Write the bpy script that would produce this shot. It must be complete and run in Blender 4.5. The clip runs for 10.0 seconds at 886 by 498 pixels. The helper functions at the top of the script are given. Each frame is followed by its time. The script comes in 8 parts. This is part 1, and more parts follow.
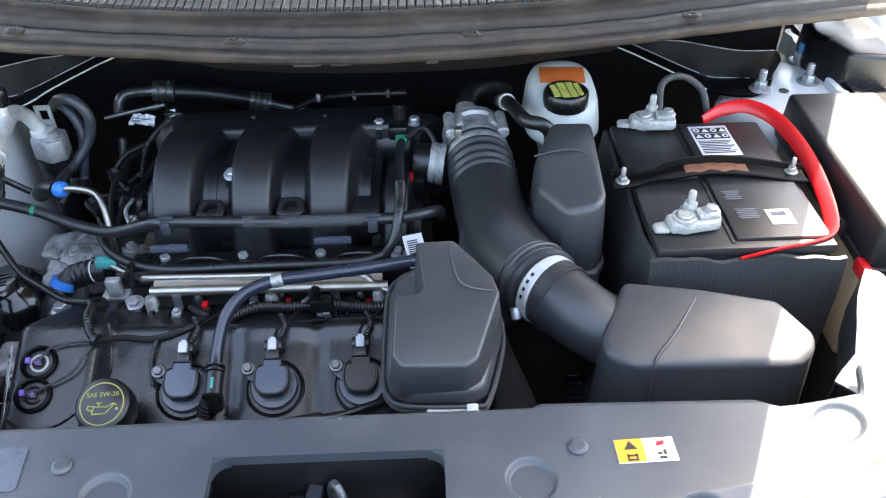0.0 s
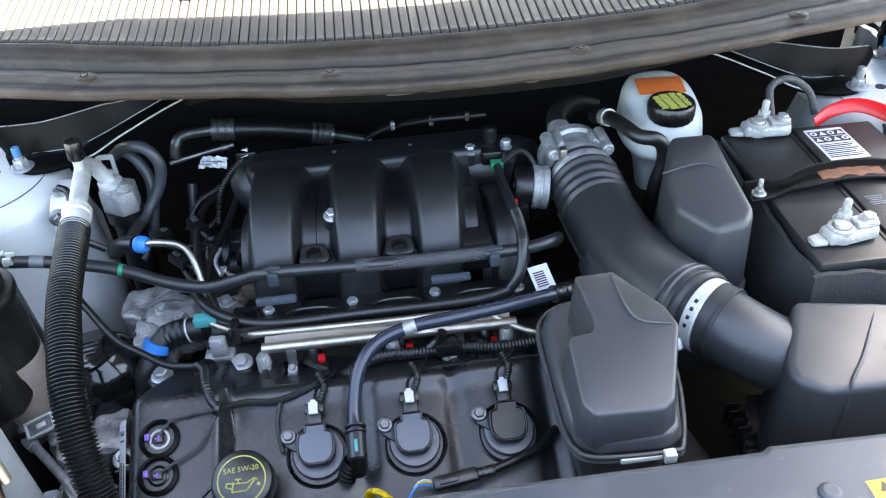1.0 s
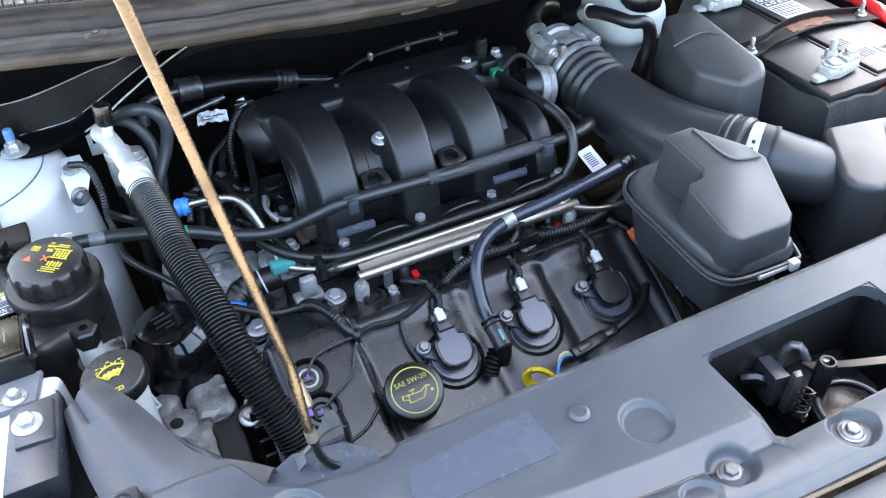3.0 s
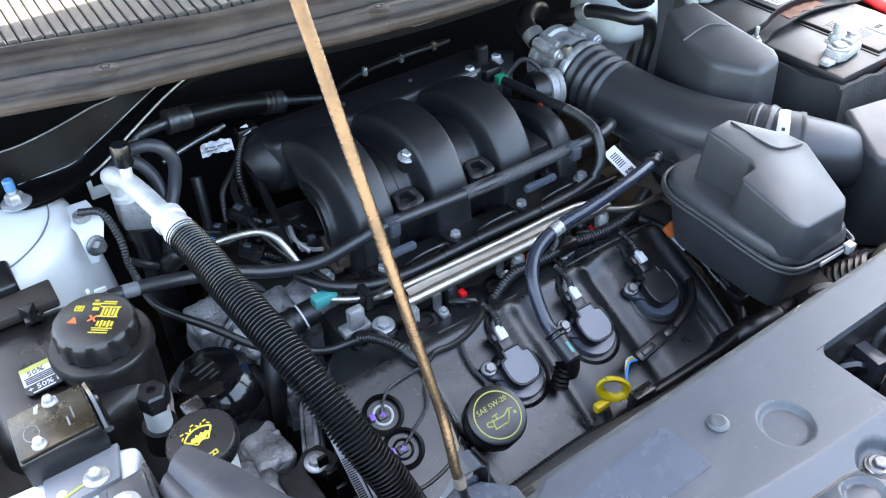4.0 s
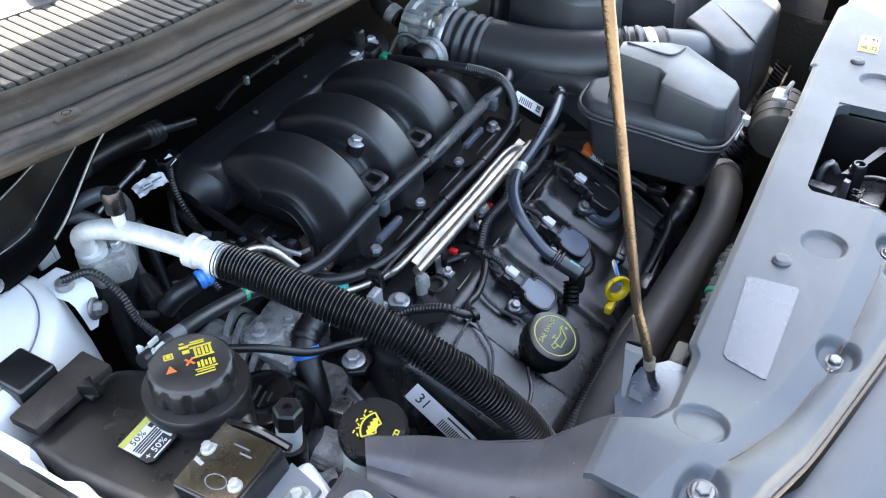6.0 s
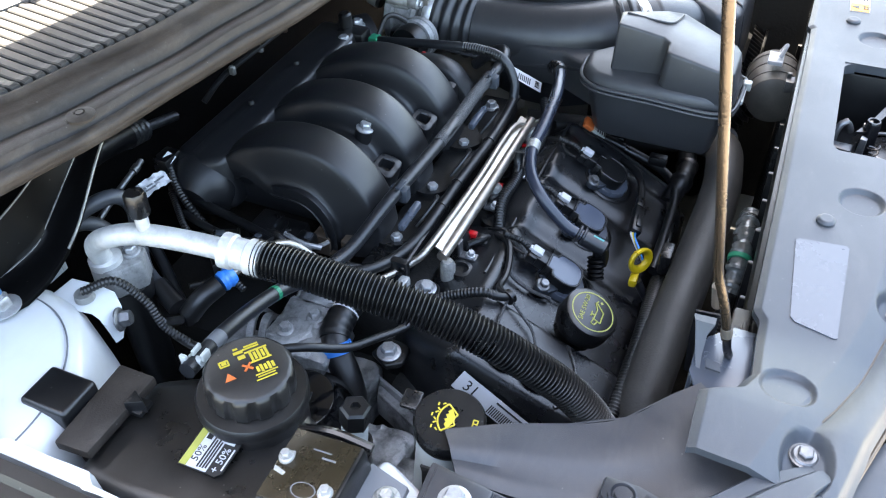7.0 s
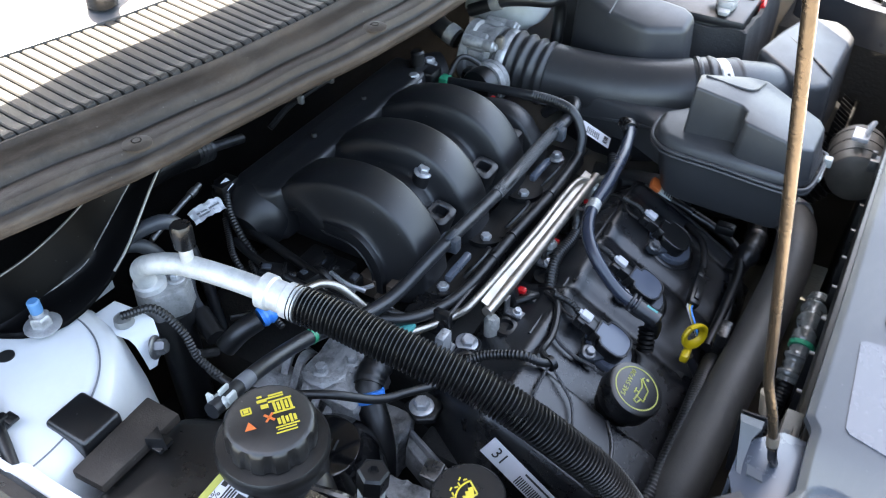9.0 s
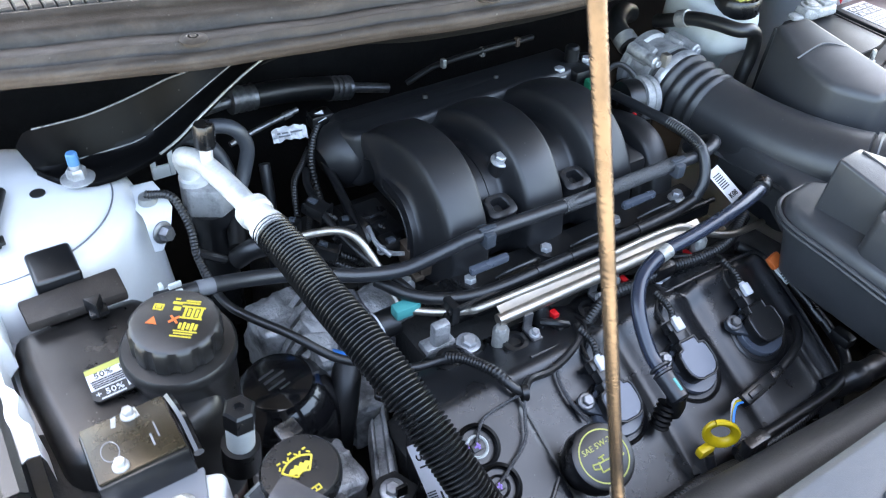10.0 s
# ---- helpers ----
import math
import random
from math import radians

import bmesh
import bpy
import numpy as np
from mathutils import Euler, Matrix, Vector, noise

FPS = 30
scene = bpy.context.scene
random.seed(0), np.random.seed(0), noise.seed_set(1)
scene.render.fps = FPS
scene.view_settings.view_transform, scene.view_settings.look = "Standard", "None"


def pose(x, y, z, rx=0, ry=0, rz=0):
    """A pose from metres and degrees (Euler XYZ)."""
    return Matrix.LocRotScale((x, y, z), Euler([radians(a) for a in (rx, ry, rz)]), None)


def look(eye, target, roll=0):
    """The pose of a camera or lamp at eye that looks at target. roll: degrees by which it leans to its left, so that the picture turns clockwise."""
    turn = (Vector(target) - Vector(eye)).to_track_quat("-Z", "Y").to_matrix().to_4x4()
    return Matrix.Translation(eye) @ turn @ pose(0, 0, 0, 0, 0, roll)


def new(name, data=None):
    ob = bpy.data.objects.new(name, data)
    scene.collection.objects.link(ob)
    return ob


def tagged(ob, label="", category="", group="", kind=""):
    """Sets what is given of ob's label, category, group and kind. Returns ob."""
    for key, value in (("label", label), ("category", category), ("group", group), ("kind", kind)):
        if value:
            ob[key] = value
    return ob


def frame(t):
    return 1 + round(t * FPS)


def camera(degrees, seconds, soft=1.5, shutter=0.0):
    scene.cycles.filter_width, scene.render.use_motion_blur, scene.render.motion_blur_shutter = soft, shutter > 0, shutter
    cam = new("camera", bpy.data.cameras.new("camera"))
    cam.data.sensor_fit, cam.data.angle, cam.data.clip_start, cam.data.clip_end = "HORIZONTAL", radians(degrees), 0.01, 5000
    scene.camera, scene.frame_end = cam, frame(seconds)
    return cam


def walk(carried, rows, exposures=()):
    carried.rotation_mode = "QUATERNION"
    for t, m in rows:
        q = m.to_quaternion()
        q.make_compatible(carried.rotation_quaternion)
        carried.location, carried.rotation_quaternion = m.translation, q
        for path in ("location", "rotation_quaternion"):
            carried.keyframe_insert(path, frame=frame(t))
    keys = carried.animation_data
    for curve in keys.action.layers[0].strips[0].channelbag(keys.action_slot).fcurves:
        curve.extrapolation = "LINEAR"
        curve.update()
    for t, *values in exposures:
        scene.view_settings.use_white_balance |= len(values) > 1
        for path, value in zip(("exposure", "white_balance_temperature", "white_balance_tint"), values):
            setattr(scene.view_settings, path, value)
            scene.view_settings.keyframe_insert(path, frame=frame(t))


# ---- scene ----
cam = camera(56.5, 10.0, soft=1.1, shutter=0.15)
METRES, EYE, TILT, LEAN, TURN = 1.77, 1.6, -38.5, 0.6, -2.2
ROWS = [
    (0.0, 0.0, 0.0, 0.0, 0.0, 0.0, -0.0),
    (0.5, -0.0602, 0.0203, 0.0065, -1.51, 0.39, 2.22),
    (1.0, -0.1134, 0.0407, 0.0197, -2.6, 0.74, 4.34),
    (1.5, -0.1568, 0.0552, 0.0196, -6.77, -0.13, 5.76),
    (2.0, -0.2289, 0.0462, 0.0134, -12.26, -1.69, 9.65),
    (3.5, -0.3638, 0.0797, 0.021, -21.83, -4.81, 18.02),
    (4.0, -0.3989, 0.1096, 0.0441, -26.09, -5.91, 20.59),
    (4.5, -0.4345, 0.1254, 0.0585, -33.56, -8.41, 24.02),
    (5.0, -0.4992, 0.1453, 0.0779, -41.14, -11.79, 28.48),
    (5.5, -0.5403, 0.1654, 0.0932, -47.36, -14.87, 31.97),
    (7.0, -0.5735, 0.2396, 0.1394, -58.09, -22.21, 35.18),
    (7.5, -0.6118, 0.2515, 0.1604, -65.12, -26.68, 38.39),
    (8.0, -0.6274, 0.2623, 0.1684, -69.51, -29.06, 39.52),
    (8.5, -0.6134, 0.2614, 0.1679, -66.11, -26.22, 37.47),
    (9.0, -0.5473, 0.2354, 0.1454, -50.59, -16.68, 31.35),
    (9.5, -0.4816, 0.2088, 0.1149, -35.51, -9.62, 23.5),
    (10.0, -0.4332, 0.1789, 0.0703, -26.58, -6.42, 16.08),
]
walk(cam, [(t, pose(0, 0, EYE, TILT, LEAN, TURN) @ pose(METRES * x, METRES * y, METRES * z, 90 + pitch, roll, yaw)) for t, x, y, z, yaw, pitch, roll in ROWS],
     exposures=[(0.0, 4.09, 7300, 9), (0.5, 4.31, 7250, 9), (1.0, 4.39, 7250, 9), (2.0, 4.63, 7250, 9), (3.5, 4.46, 7200, 9), (4.5, 4.49, 7200, 9), (5.5, 4.27, 7200, 9), (7.2, 4.29, 7250, 9), (8.2, 3.97, 7250, 9), (9.0, 4.18, 7300, 10), (10.0, 4.64, 7300, 10)])

# ---- world, sun ----
SUN_A, SUN_B = 0.30, 0.35          # sun's lean to +x and +y for each metre of height
sun_way = Vector((SUN_A, SUN_B, 1.0)).normalized()
world = bpy.data.worlds.new("sky")
scene.world = world
world.use_nodes = True
wn = world.node_tree
sky = wn.nodes.new("ShaderNodeTexSky")
sky.sky_type, sky.sun_disc = "NISHITA", False
sky.dust_density, sky.air_density = 3.0, 1.2
sky.sun_elevation = math.asin(sun_way.z)
sky.sun_rotation = math.atan2(sun_way.x, sun_way.y)
wn.links.new(sky.outputs[0], wn.nodes["Background"].inputs[0])
wn.nodes["Background"].inputs[1].default_value = 0.10
sun = new("sun", bpy.data.lights.new("sun", "SUN"))
sun.data.energy, sun.data.angle, sun.data.color = 5.0, radians(0.5), (1.0, 0.94, 0.86)
sun.matrix_world = look((0, 0, 5), Vector((0, 0, 5)) - sun_way)

# ---- materials ----
def material(name, col, rough=0.5, metal=0.0, col2=None, vary=8.0, mix=(0.45, 0.7), grain=900.0, bump=0.05, rough2=None, dust=0.0, spec=0.5, coat=0.0, specks=0.0, smear=0.0):
    """A surface with stains at one scale, grain at another, and fine relief."""
    m = bpy.data.materials.new(name)
    m.use_nodes = True
    nt = m.node_tree
    bs = nt.nodes["Principled BSDF"]
    bs.inputs["Metallic"].default_value = metal
    bs.inputs["Specular IOR Level"].default_value = spec
    bs.inputs["Coat Weight"].default_value = coat
    tc = nt.nodes.new("ShaderNodeTexCoord")
    big = nt.nodes.new("ShaderNodeTexNoise")
    big.inputs["Scale"].default_value, big.inputs["Detail"].default_value, big.inputs["Roughness"].default_value = vary, 8, 0.65
    nt.links.new(tc.outputs["Object"], big.inputs["Vector"])
    ramp = nt.nodes.new("ShaderNodeMapRange")
    ramp.inputs["From Min"].default_value, ramp.inputs["From Max"].default_value = mix
    nt.links.new(big.outputs["Fac"], ramp.inputs["Value"])
    cm = nt.nodes.new("ShaderNodeMix")
    cm.data_type = "RGBA"
    cm.inputs["A"].default_value = (*col, 1)
    cm.inputs["B"].default_value = (*(col2 or [c * 0.75 for c in col]), 1)
    nt.links.new(ramp.outputs[0], cm.inputs["Factor"])
    out = cm.outputs["Result"]
    fine = nt.nodes.new("ShaderNodeTexNoise")
    fine.inputs["Scale"].default_value, fine.inputs["Detail"].default_value = grain, 3
    nt.links.new(tc.outputs["Object"], fine.inputs["Vector"])
    if dust:
        speck = nt.nodes.new("ShaderNodeTexNoise")
        speck.inputs["Scale"].default_value, speck.inputs["Detail"].default_value, speck.inputs["Roughness"].default_value = 45, 10, 0.8
        nt.links.new(tc.outputs["Object"], speck.inputs["Vector"])
        sr = nt.nodes.new("ShaderNodeMapRange")
        sr.inputs["From Min"].default_value, sr.inputs["From Max"].default_value, sr.inputs["To Max"].default_value = 0.5, 0.85, dust
        nt.links.new(speck.outputs["Fac"], sr.inputs["Value"])
        dm = nt.nodes.new("ShaderNodeMix")
        dm.data_type = "RGBA"
        dm.inputs["B"].default_value = (0.24, 0.21, 0.18, 1)
        nt.links.new(out, dm.inputs["A"])
        nt.links.new(sr.outputs[0], dm.inputs["Factor"])
        out = dm.outputs["Result"]
    if specks:
        vor = nt.nodes.new("ShaderNodeTexVoronoi")
        vor.inputs["Scale"].default_value = 130
        nt.links.new(tc.outputs["Object"], vor.inputs["Vector"])
        sep = nt.nodes.new("ShaderNodeSeparateColor")
        nt.links.new(vor.outputs["Color"], sep.inputs[0])
        size = nt.nodes.new("ShaderNodeMapRange")
        size.inputs["From Min"].default_value, size.inputs["From Max"].default_value, size.inputs["To Min"].default_value, size.inputs["To Max"].default_value = 0.72, 1.0, 0.0, 0.13
        nt.links.new(sep.outputs[0], size.inputs["Value"])
        near = nt.nodes.new("ShaderNodeMath")
        near.operation = "LESS_THAN"
        nt.links.new(vor.outputs["Distance"], near.inputs[0])
        nt.links.new(size.outputs[0], near.inputs[1])
        fade = nt.nodes.new("ShaderNodeMath")
        fade.operation = "MULTIPLY"
        fade.inputs[1].default_value = specks
        nt.links.new(near.outputs[0], fade.inputs[0])
        sm = nt.nodes.new("ShaderNodeMix")
        sm.data_type = "RGBA"
        sm.inputs["B"].default_value = (0.26, 0.25, 0.24, 1)
        nt.links.new(out, sm.inputs["A"])
        nt.links.new(fade.outputs[0], sm.inputs["Factor"])
        out = sm.outputs["Result"]
    if smear:
        # wiped dust: long cloudy streaks with broken edges
        sm_map = nt.nodes.new("ShaderNodeMapping")
        sm_map.inputs["Rotation"].default_value, sm_map.inputs["Scale"].default_value = (0.3, 0.2, 0.7), (1.0, 2.6, 1.6)
        nt.links.new(tc.outputs["Object"], sm_map.inputs["Vector"])
        cloud = nt.nodes.new("ShaderNodeTexNoise")
        cloud.inputs["Scale"].default_value, cloud.inputs["Detail"].default_value, cloud.inputs["Roughness"].default_value, cloud.inputs["Distortion"].default_value = 9.0, 12, 0.72, 0.8
        nt.links.new(sm_map.outputs[0], cloud.inputs["Vector"])
        cr = nt.nodes.new("ShaderNodeMapRange")
        cr.inputs["From Min"].default_value, cr.inputs["From Max"].default_value, cr.inputs["To Max"].default_value = 0.50, 0.74, smear
        nt.links.new(cloud.outputs["Fac"], cr.inputs["Value"])
        cmix = nt.nodes.new("ShaderNodeMix")
        cmix.data_type = "RGBA"
        cmix.inputs["B"].default_value = (0.25, 0.23, 0.21, 1)
        nt.links.new(out, cmix.inputs["A"])
        nt.links.new(cr.outputs[0], cmix.inputs["Factor"])
        out = cmix.outputs["Result"]
    nt.links.new(out, bs.inputs["Base Color"])
    rr = nt.nodes.new("ShaderNodeMapRange")
    rr.inputs["From Min"].default_value, rr.inputs["From Max"].default_value = 0.32, 0.68
    rr.inputs["To Min"].default_value, rr.inputs["To Max"].default_value = rough, rough2 if rough2 is not None else min(1, rough + 0.15)
    nt.links.new(big.outputs["Fac"], rr.inputs["Value"])
    nt.links.new(rr.outputs[0], bs.inputs["Roughness"])
    if bump:
        bp = nt.nodes.new("ShaderNodeBump")
        bp.inputs["Strength"].default_value, bp.inputs["Distance"].default_value = bump * 4, 0.0006
        nt.links.new(fine.outputs["Fac"], bp.inputs["Height"])
        nt.links.new(bp.outputs[0], bs.inputs["Normal"])
    return m


PLASTIC = material("black moulded plastic", (0.0042, 0.0043, 0.0048), 0.22, spec=0.5, dust=0.02, bump=0.05, grain=1400, specks=0.16, rough2=0.42, smear=0.012)
VALVE = material("greyed black cover plastic", (0.0066, 0.0071, 0.0084), 0.19, spec=0.5, rough2=0.40, col2=(0.0085, 0.0089, 0.0100), vary=13, dust=0.03, bump=0.06, grain=1300, specks=0.22, smear=0.03)
MANIFOLD = material("satin black plastic", (0.0066, 0.0069, 0.0082), 0.36, rough2=0.52, dust=0.012, bump=0.03, grain=900, specks=0.16, smear=0.01)
DUCT = material("grey black duct plastic", (0.0300, 0.0312, 0.0340), 0.30, rough2=0.52, dust=0.015, bump=0.06, grain=1300, specks=0.14, smear=0.035)
AIRTUBE = material("black flexible air tube plastic", (0.0200, 0.0208, 0.0230), 0.30, rough2=0.50, dust=0.014, bump=0.06, grain=1300, specks=0.14, smear=0.03)
COVER = material("dark grey cover plastic", (0.0275, 0.0330, 0.0415), 0.36, rough2=0.56, col2=(0.043, 0.0490, 0.058), vary=7, mix=(0.5, 0.8), dust=0.025, bump=0.05, grain=1500, specks=0.14, smear=0.07)
PATCH = material("smooth grey plastic", (0.047, 0.055, 0.071), 0.24, rough2=0.30, col2=(0.052, 0.060, 0.076), vary=14, dust=0.01, bump=0.02, spec=0.6)
TRIM = material("weathered brown black trim", (0.0182, 0.0144, 0.0118), 0.46, rough2=0.66, col2=(0.037, 0.0290, 0.0228), vary=11, dust=0.10, bump=0.12, grain=700, spec=0.28, specks=0.16, smear=0.1)
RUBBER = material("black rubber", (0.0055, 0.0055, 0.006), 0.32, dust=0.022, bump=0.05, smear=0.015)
HOSE = material("grey black hose rubber", (0.0115, 0.0122, 0.0142), 0.27, dust=0.025, bump=0.05, specks=0.08, smear=0.02)
# hose rubber with the sky's blue sheen mixed into its base colour
SKYHOSE = material("black hose rubber with sky sheen in its tint", (0.016, 0.020, 0.032), 0.18, dust=0.012, bump=0.05)
DUSTY = material("dusty hose rubber", (0.017, 0.0165, 0.016), 0.50, col2=(0.030, 0.0285, 0.0265), vary=9, dust=0.10, bump=0.15, grain=500)
SLAT = material("faded grey grille plastic", (0.027, 0.0267, 0.0260), 0.5, col2=(0.036, 0.0350, 0.0333), vary=20, bump=0.1, spec=0.15)
OXIDE = material("corroded pale lead", (0.30, 0.30, 0.29), 0.5, metal=0.25, col2=(0.20, 0.205, 0.205), vary=60, bump=0.9, grain=260)
BRACE = material("black painted steel", (0.0011, 0.0011, 0.0013), 0.34, col2=(0.0016, 0.0016, 0.0018), bump=0.02, spec=0.10, specks=0.08, smear=0.008)
WING = material("stained grey plastic", (0.0165, 0.0190, 0.0245), 0.24, rough2=0.55, col2=(0.033, 0.0295, 0.0300), vary=9, dust=0.05, bump=0.06, grain=1200, specks=0.20, smear=0.06)
FELT = material("black insulation felt", (0.0062, 0.0060, 0.0060), 0.9, spec=0.15, vary=30, bump=0.4, grain=300)
# blue-grey carries the sky's reflection on the coil lids
BLUEGREY = material("potting with sky sheen in its tint", (0.052, 0.064, 0.090), 0.15, col2=(0.060, 0.072, 0.100), vary=20, bump=0.0)
THROTTLE = material("weathered aluminium casting", (0.30, 0.30, 0.30), 0.45, metal=0.5, col2=(0.15, 0.15, 0.15), vary=60, bump=0.4, grain=300)
GREYHOSE = material("grey heater hose rubber", (0.028, 0.031, 0.037), 0.38, dust=0.04, bump=0.05)
TANK = material("dusty black tank plastic", (0.0066, 0.0060, 0.0057), 0.24, rough2=0.48, col2=(0.0105, 0.0092, 0.0084), vary=12, dust=0.03, bump=0.05, grain=1200, specks=0.2, smear=0.03)
GLOSS = material("glossy black", (0.004, 0.004, 0.0045), 0.06, bump=0.0, dust=0.0)
SATIN = material("satin black steel", (0.005, 0.005, 0.006), 0.18, bump=0.02, dust=0.006)
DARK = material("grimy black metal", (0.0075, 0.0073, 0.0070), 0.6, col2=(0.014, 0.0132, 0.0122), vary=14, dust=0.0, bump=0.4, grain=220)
CAST = material("oxidised cast aluminium", (0.34, 0.34, 0.34), 0.50, metal=0.6, col2=(0.07, 0.07, 0.07), vary=30, dust=0.1, bump=0.6, grain=240)
ALU = material("bare aluminium", (0.52, 0.52, 0.515), 0.40, metal=0.35, col2=(0.34, 0.34, 0.34), vary=40, bump=0.10)
STEEL = material("zinc plated steel", (0.38, 0.385, 0.395), 0.30, metal=0.6, col2=(0.18, 0.18, 0.185), vary=60, bump=0.10)
CHROME = material("bright steel tube", (0.40, 0.365, 0.32), 0.34, metal=1.0, col2=(0.30, 0.28, 0.25), vary=30, bump=0.0)
BOLT = material("dull bolt steel", (0.17, 0.17, 0.175), 0.32, metal=0.8, col2=(0.08, 0.08, 0.08), vary=60, bump=0.1)
LEAD = material("dull lead clamp", (0.28, 0.28, 0.27), 0.38, metal=0.65, col2=(0.42, 0.41, 0.37), vary=70, bump=0.6, grain=300)
BRASS = material("yellow zinc rod", (0.078, 0.060, 0.042), 0.19, metal=0.85, col2=(0.036, 0.029, 0.022), vary=14, bump=0.2, grain=400)
RUST = material("rusty steel", (0.16, 0.06, 0.028), 0.60, metal=0.3, col2=(0.05, 0.03, 0.025), vary=50, bump=0.4, grain=400)
WHITE = material("white car paint", (0.50, 0.51, 0.52), 0.26, col2=(0.44, 0.44, 0.435), vary=6, bump=0.0, dust=0.05, coat=0.3)
MILK = material("milky white plastic", (0.42, 0.44, 0.43), 0.34, col2=(0.33, 0.34, 0.31), vary=14, bump=0.03)
RED = material("red cable sheath", (0.42, 0.006, 0.009), 0.28, bump=0.05)
BLUE = material("blue clip plastic", (0.025, 0.19, 0.60), 0.32, bump=0.0)
TEAL = material("teal clip plastic", (0.04, 0.25, 0.24), 0.36, bump=0.0)
STUDBLUE = material("blue thread paint", (0.05, 0.15, 0.30), 0.4, bump=0.0)
GREEN = material("green clip plastic", (0.008, 0.20, 0.10), 0.36, bump=0.0)
YELLOW = material("yellow handle plastic", (0.48, 0.34, 0.008), 0.34, bump=0.02)
INK = material("yellow print", (0.38, 0.29, 0.02), 0.5, bump=0.0)
LIME = material("pale yellow print", (0.30, 0.30, 0.06), 0.5, bump=0.0)
AMBER = material("amber print", (0.50, 0.235, 0.012), 0.45, bump=0.0)
ORANGE = material("orange label", (0.46, 0.10, 0.02), 0.45, bump=0.0)
PAPER = material("white label paper", (0.44, 0.44, 0.46), 0.45, col2=(0.37, 0.37, 0.38), bump=0.0)
GREY = material("grey label", (0.11, 0.115, 0.125), 0.36, col2=(0.09, 0.09, 0.10), vary=20, bump=0.0)
GREYPRINT = material("faint grey print", (0.030, 0.030, 0.032), 0.4, bump=0.0)
BLACKINK = material("black print", (0.006, 0.006, 0.006), 0.45, bump=0.0)
PURPLE = material("purple clip", (0.15, 0.07, 0.34), 0.36, bump=0.0)
BRONZE = material("bronze foil plate", (0.030, 0.023, 0.013), 0.20, metal=0.5, col2=(0.018, 0.014, 0.009), vary=9, bump=0.05, dust=0.05)
FABRIC = material("black quilted jacket", (0.019, 0.019, 0.0195), 0.7, dust=0.04, bump=0.5, grain=350)
BATTERY = material("battery case", (0.012, 0.012, 0.013), 0.34, dust=0.025, bump=0.06, grain=900, specks=0.20, smear=0.04)
CREAM = material("cream plastic", (0.32, 0.26, 0.19), 0.45, bump=0.05)
CREAM_DIRT = material("dirty tan plastic", (0.060, 0.053, 0.045), 0.5, col2=(0.030, 0.026, 0.022), vary=16, bump=0.1, dust=0.15)
STAINED = material("brown stained milky plastic", (0.23, 0.17, 0.14), 0.3, col2=(0.33, 0.28, 0.25), vary=22, bump=0.05, dust=0.2)
BROWN = material("brown stained plastic", (0.06, 0.042, 0.03), 0.45, bump=0.05, dust=0.1)
TAPE = material("clear wrapping tape", (0.10, 0.105, 0.10), 0.14, col2=(0.035, 0.036, 0.036), vary=60, mix=(0.35, 0.65), bump=0.3, grain=200, spec=0.8)
BRAID = material("braided sleeve", (0.012, 0.012, 0.013), 0.5, col2=(0.048, 0.049, 0.052), vary=700, mix=(0.4, 0.6), bump=0.8, grain=500)
CONCRETE = material("worn concrete", (0.34, 0.32, 0.29), 0.85, col2=(0.26, 0.245, 0.22), vary=3, bump=0.8, grain=120)
GLASS = bpy.data.materials.new("windscreen glass")
GLASS.use_nodes = True
GLASS.node_tree.nodes["Principled BSDF"].inputs["Transmission Weight"].default_value = 1.0
GLASS.node_tree.nodes["Principled BSDF"].inputs["Roughness"].default_value = 0.02
GLASS.node_tree.nodes["Principled BSDF"].inputs["Base Color"].default_value = (0.75, 0.82, 0.80, 1)

# ---- building helpers ----
ORIGIN = {}
UP = Vector((0, 0, 1))


def thing(name, at, label, category, group="", kind=""):
    ob = new(name)
    ob.location = at
    ob.empty_display_size = 0.02
    ORIGIN[ob] = Vector(at)
    return tagged(ob, label, category, group, kind)


def finish(name, bm, mat, origin, angle):
    bmesh.ops.translate(bm, verts=bm.verts, vec=-origin)
    bmesh.ops.recalc_face_normals(bm, faces=bm.faces)
    me = bpy.data.meshes.new(name)
    bm.to_mesh(me)
    bm.free()
    me.materials.append(mat)
    me.shade_smooth()
    me.set_sharp_from_angle(angle=radians(angle))
    return new(name, me)


def part(name, bm, mat, parent, label="", angle=38):
    o = ORIGIN[parent]
    ob = finish(name, bm, mat, o, angle)
    ob.parent = parent
    ORIGIN[ob] = o
    return tagged(ob, label)


def solo(name, bm, mat, at, label, category, group="", kind="", angle=38):
    ob = finish(name, bm, mat, Vector(at), angle)
    ob.location = at
    ORIGIN[ob] = Vector(at)
    return tagged(ob, label, category, group, kind)


def join(*bms):
    out = bms[0]
    for b in bms[1:]:
        me = bpy.data.meshes.new("tmp")
        b.to_mesh(me)
        b.free()
        out.from_mesh(me)
        bpy.data.meshes.remove(me)
    return out


def axes(o, xdir, n):
    """A placing matrix: local x along xdir, local z along n."""
    z = Vector(n).normalized()
    x = Vector(xdir)
    x = (x - z * x.dot(z)).normalized()
    y = z.cross(x)
    return Matrix.Translation(o) @ Matrix((x, y, z)).transposed().to_4x4()


def soften(bm, r, seg=2, angle=25):
    if r > 0:
        bm.normal_update()
        es = [e for e in bm.edges if len(e.link_faces) == 2 and e.calc_face_angle(0) > radians(angle)]
        bmesh.ops.bevel(bm, geom=es, offset=r, segments=seg, profile=0.5, affect="EDGES", clamp_overlap=True)
    return bm


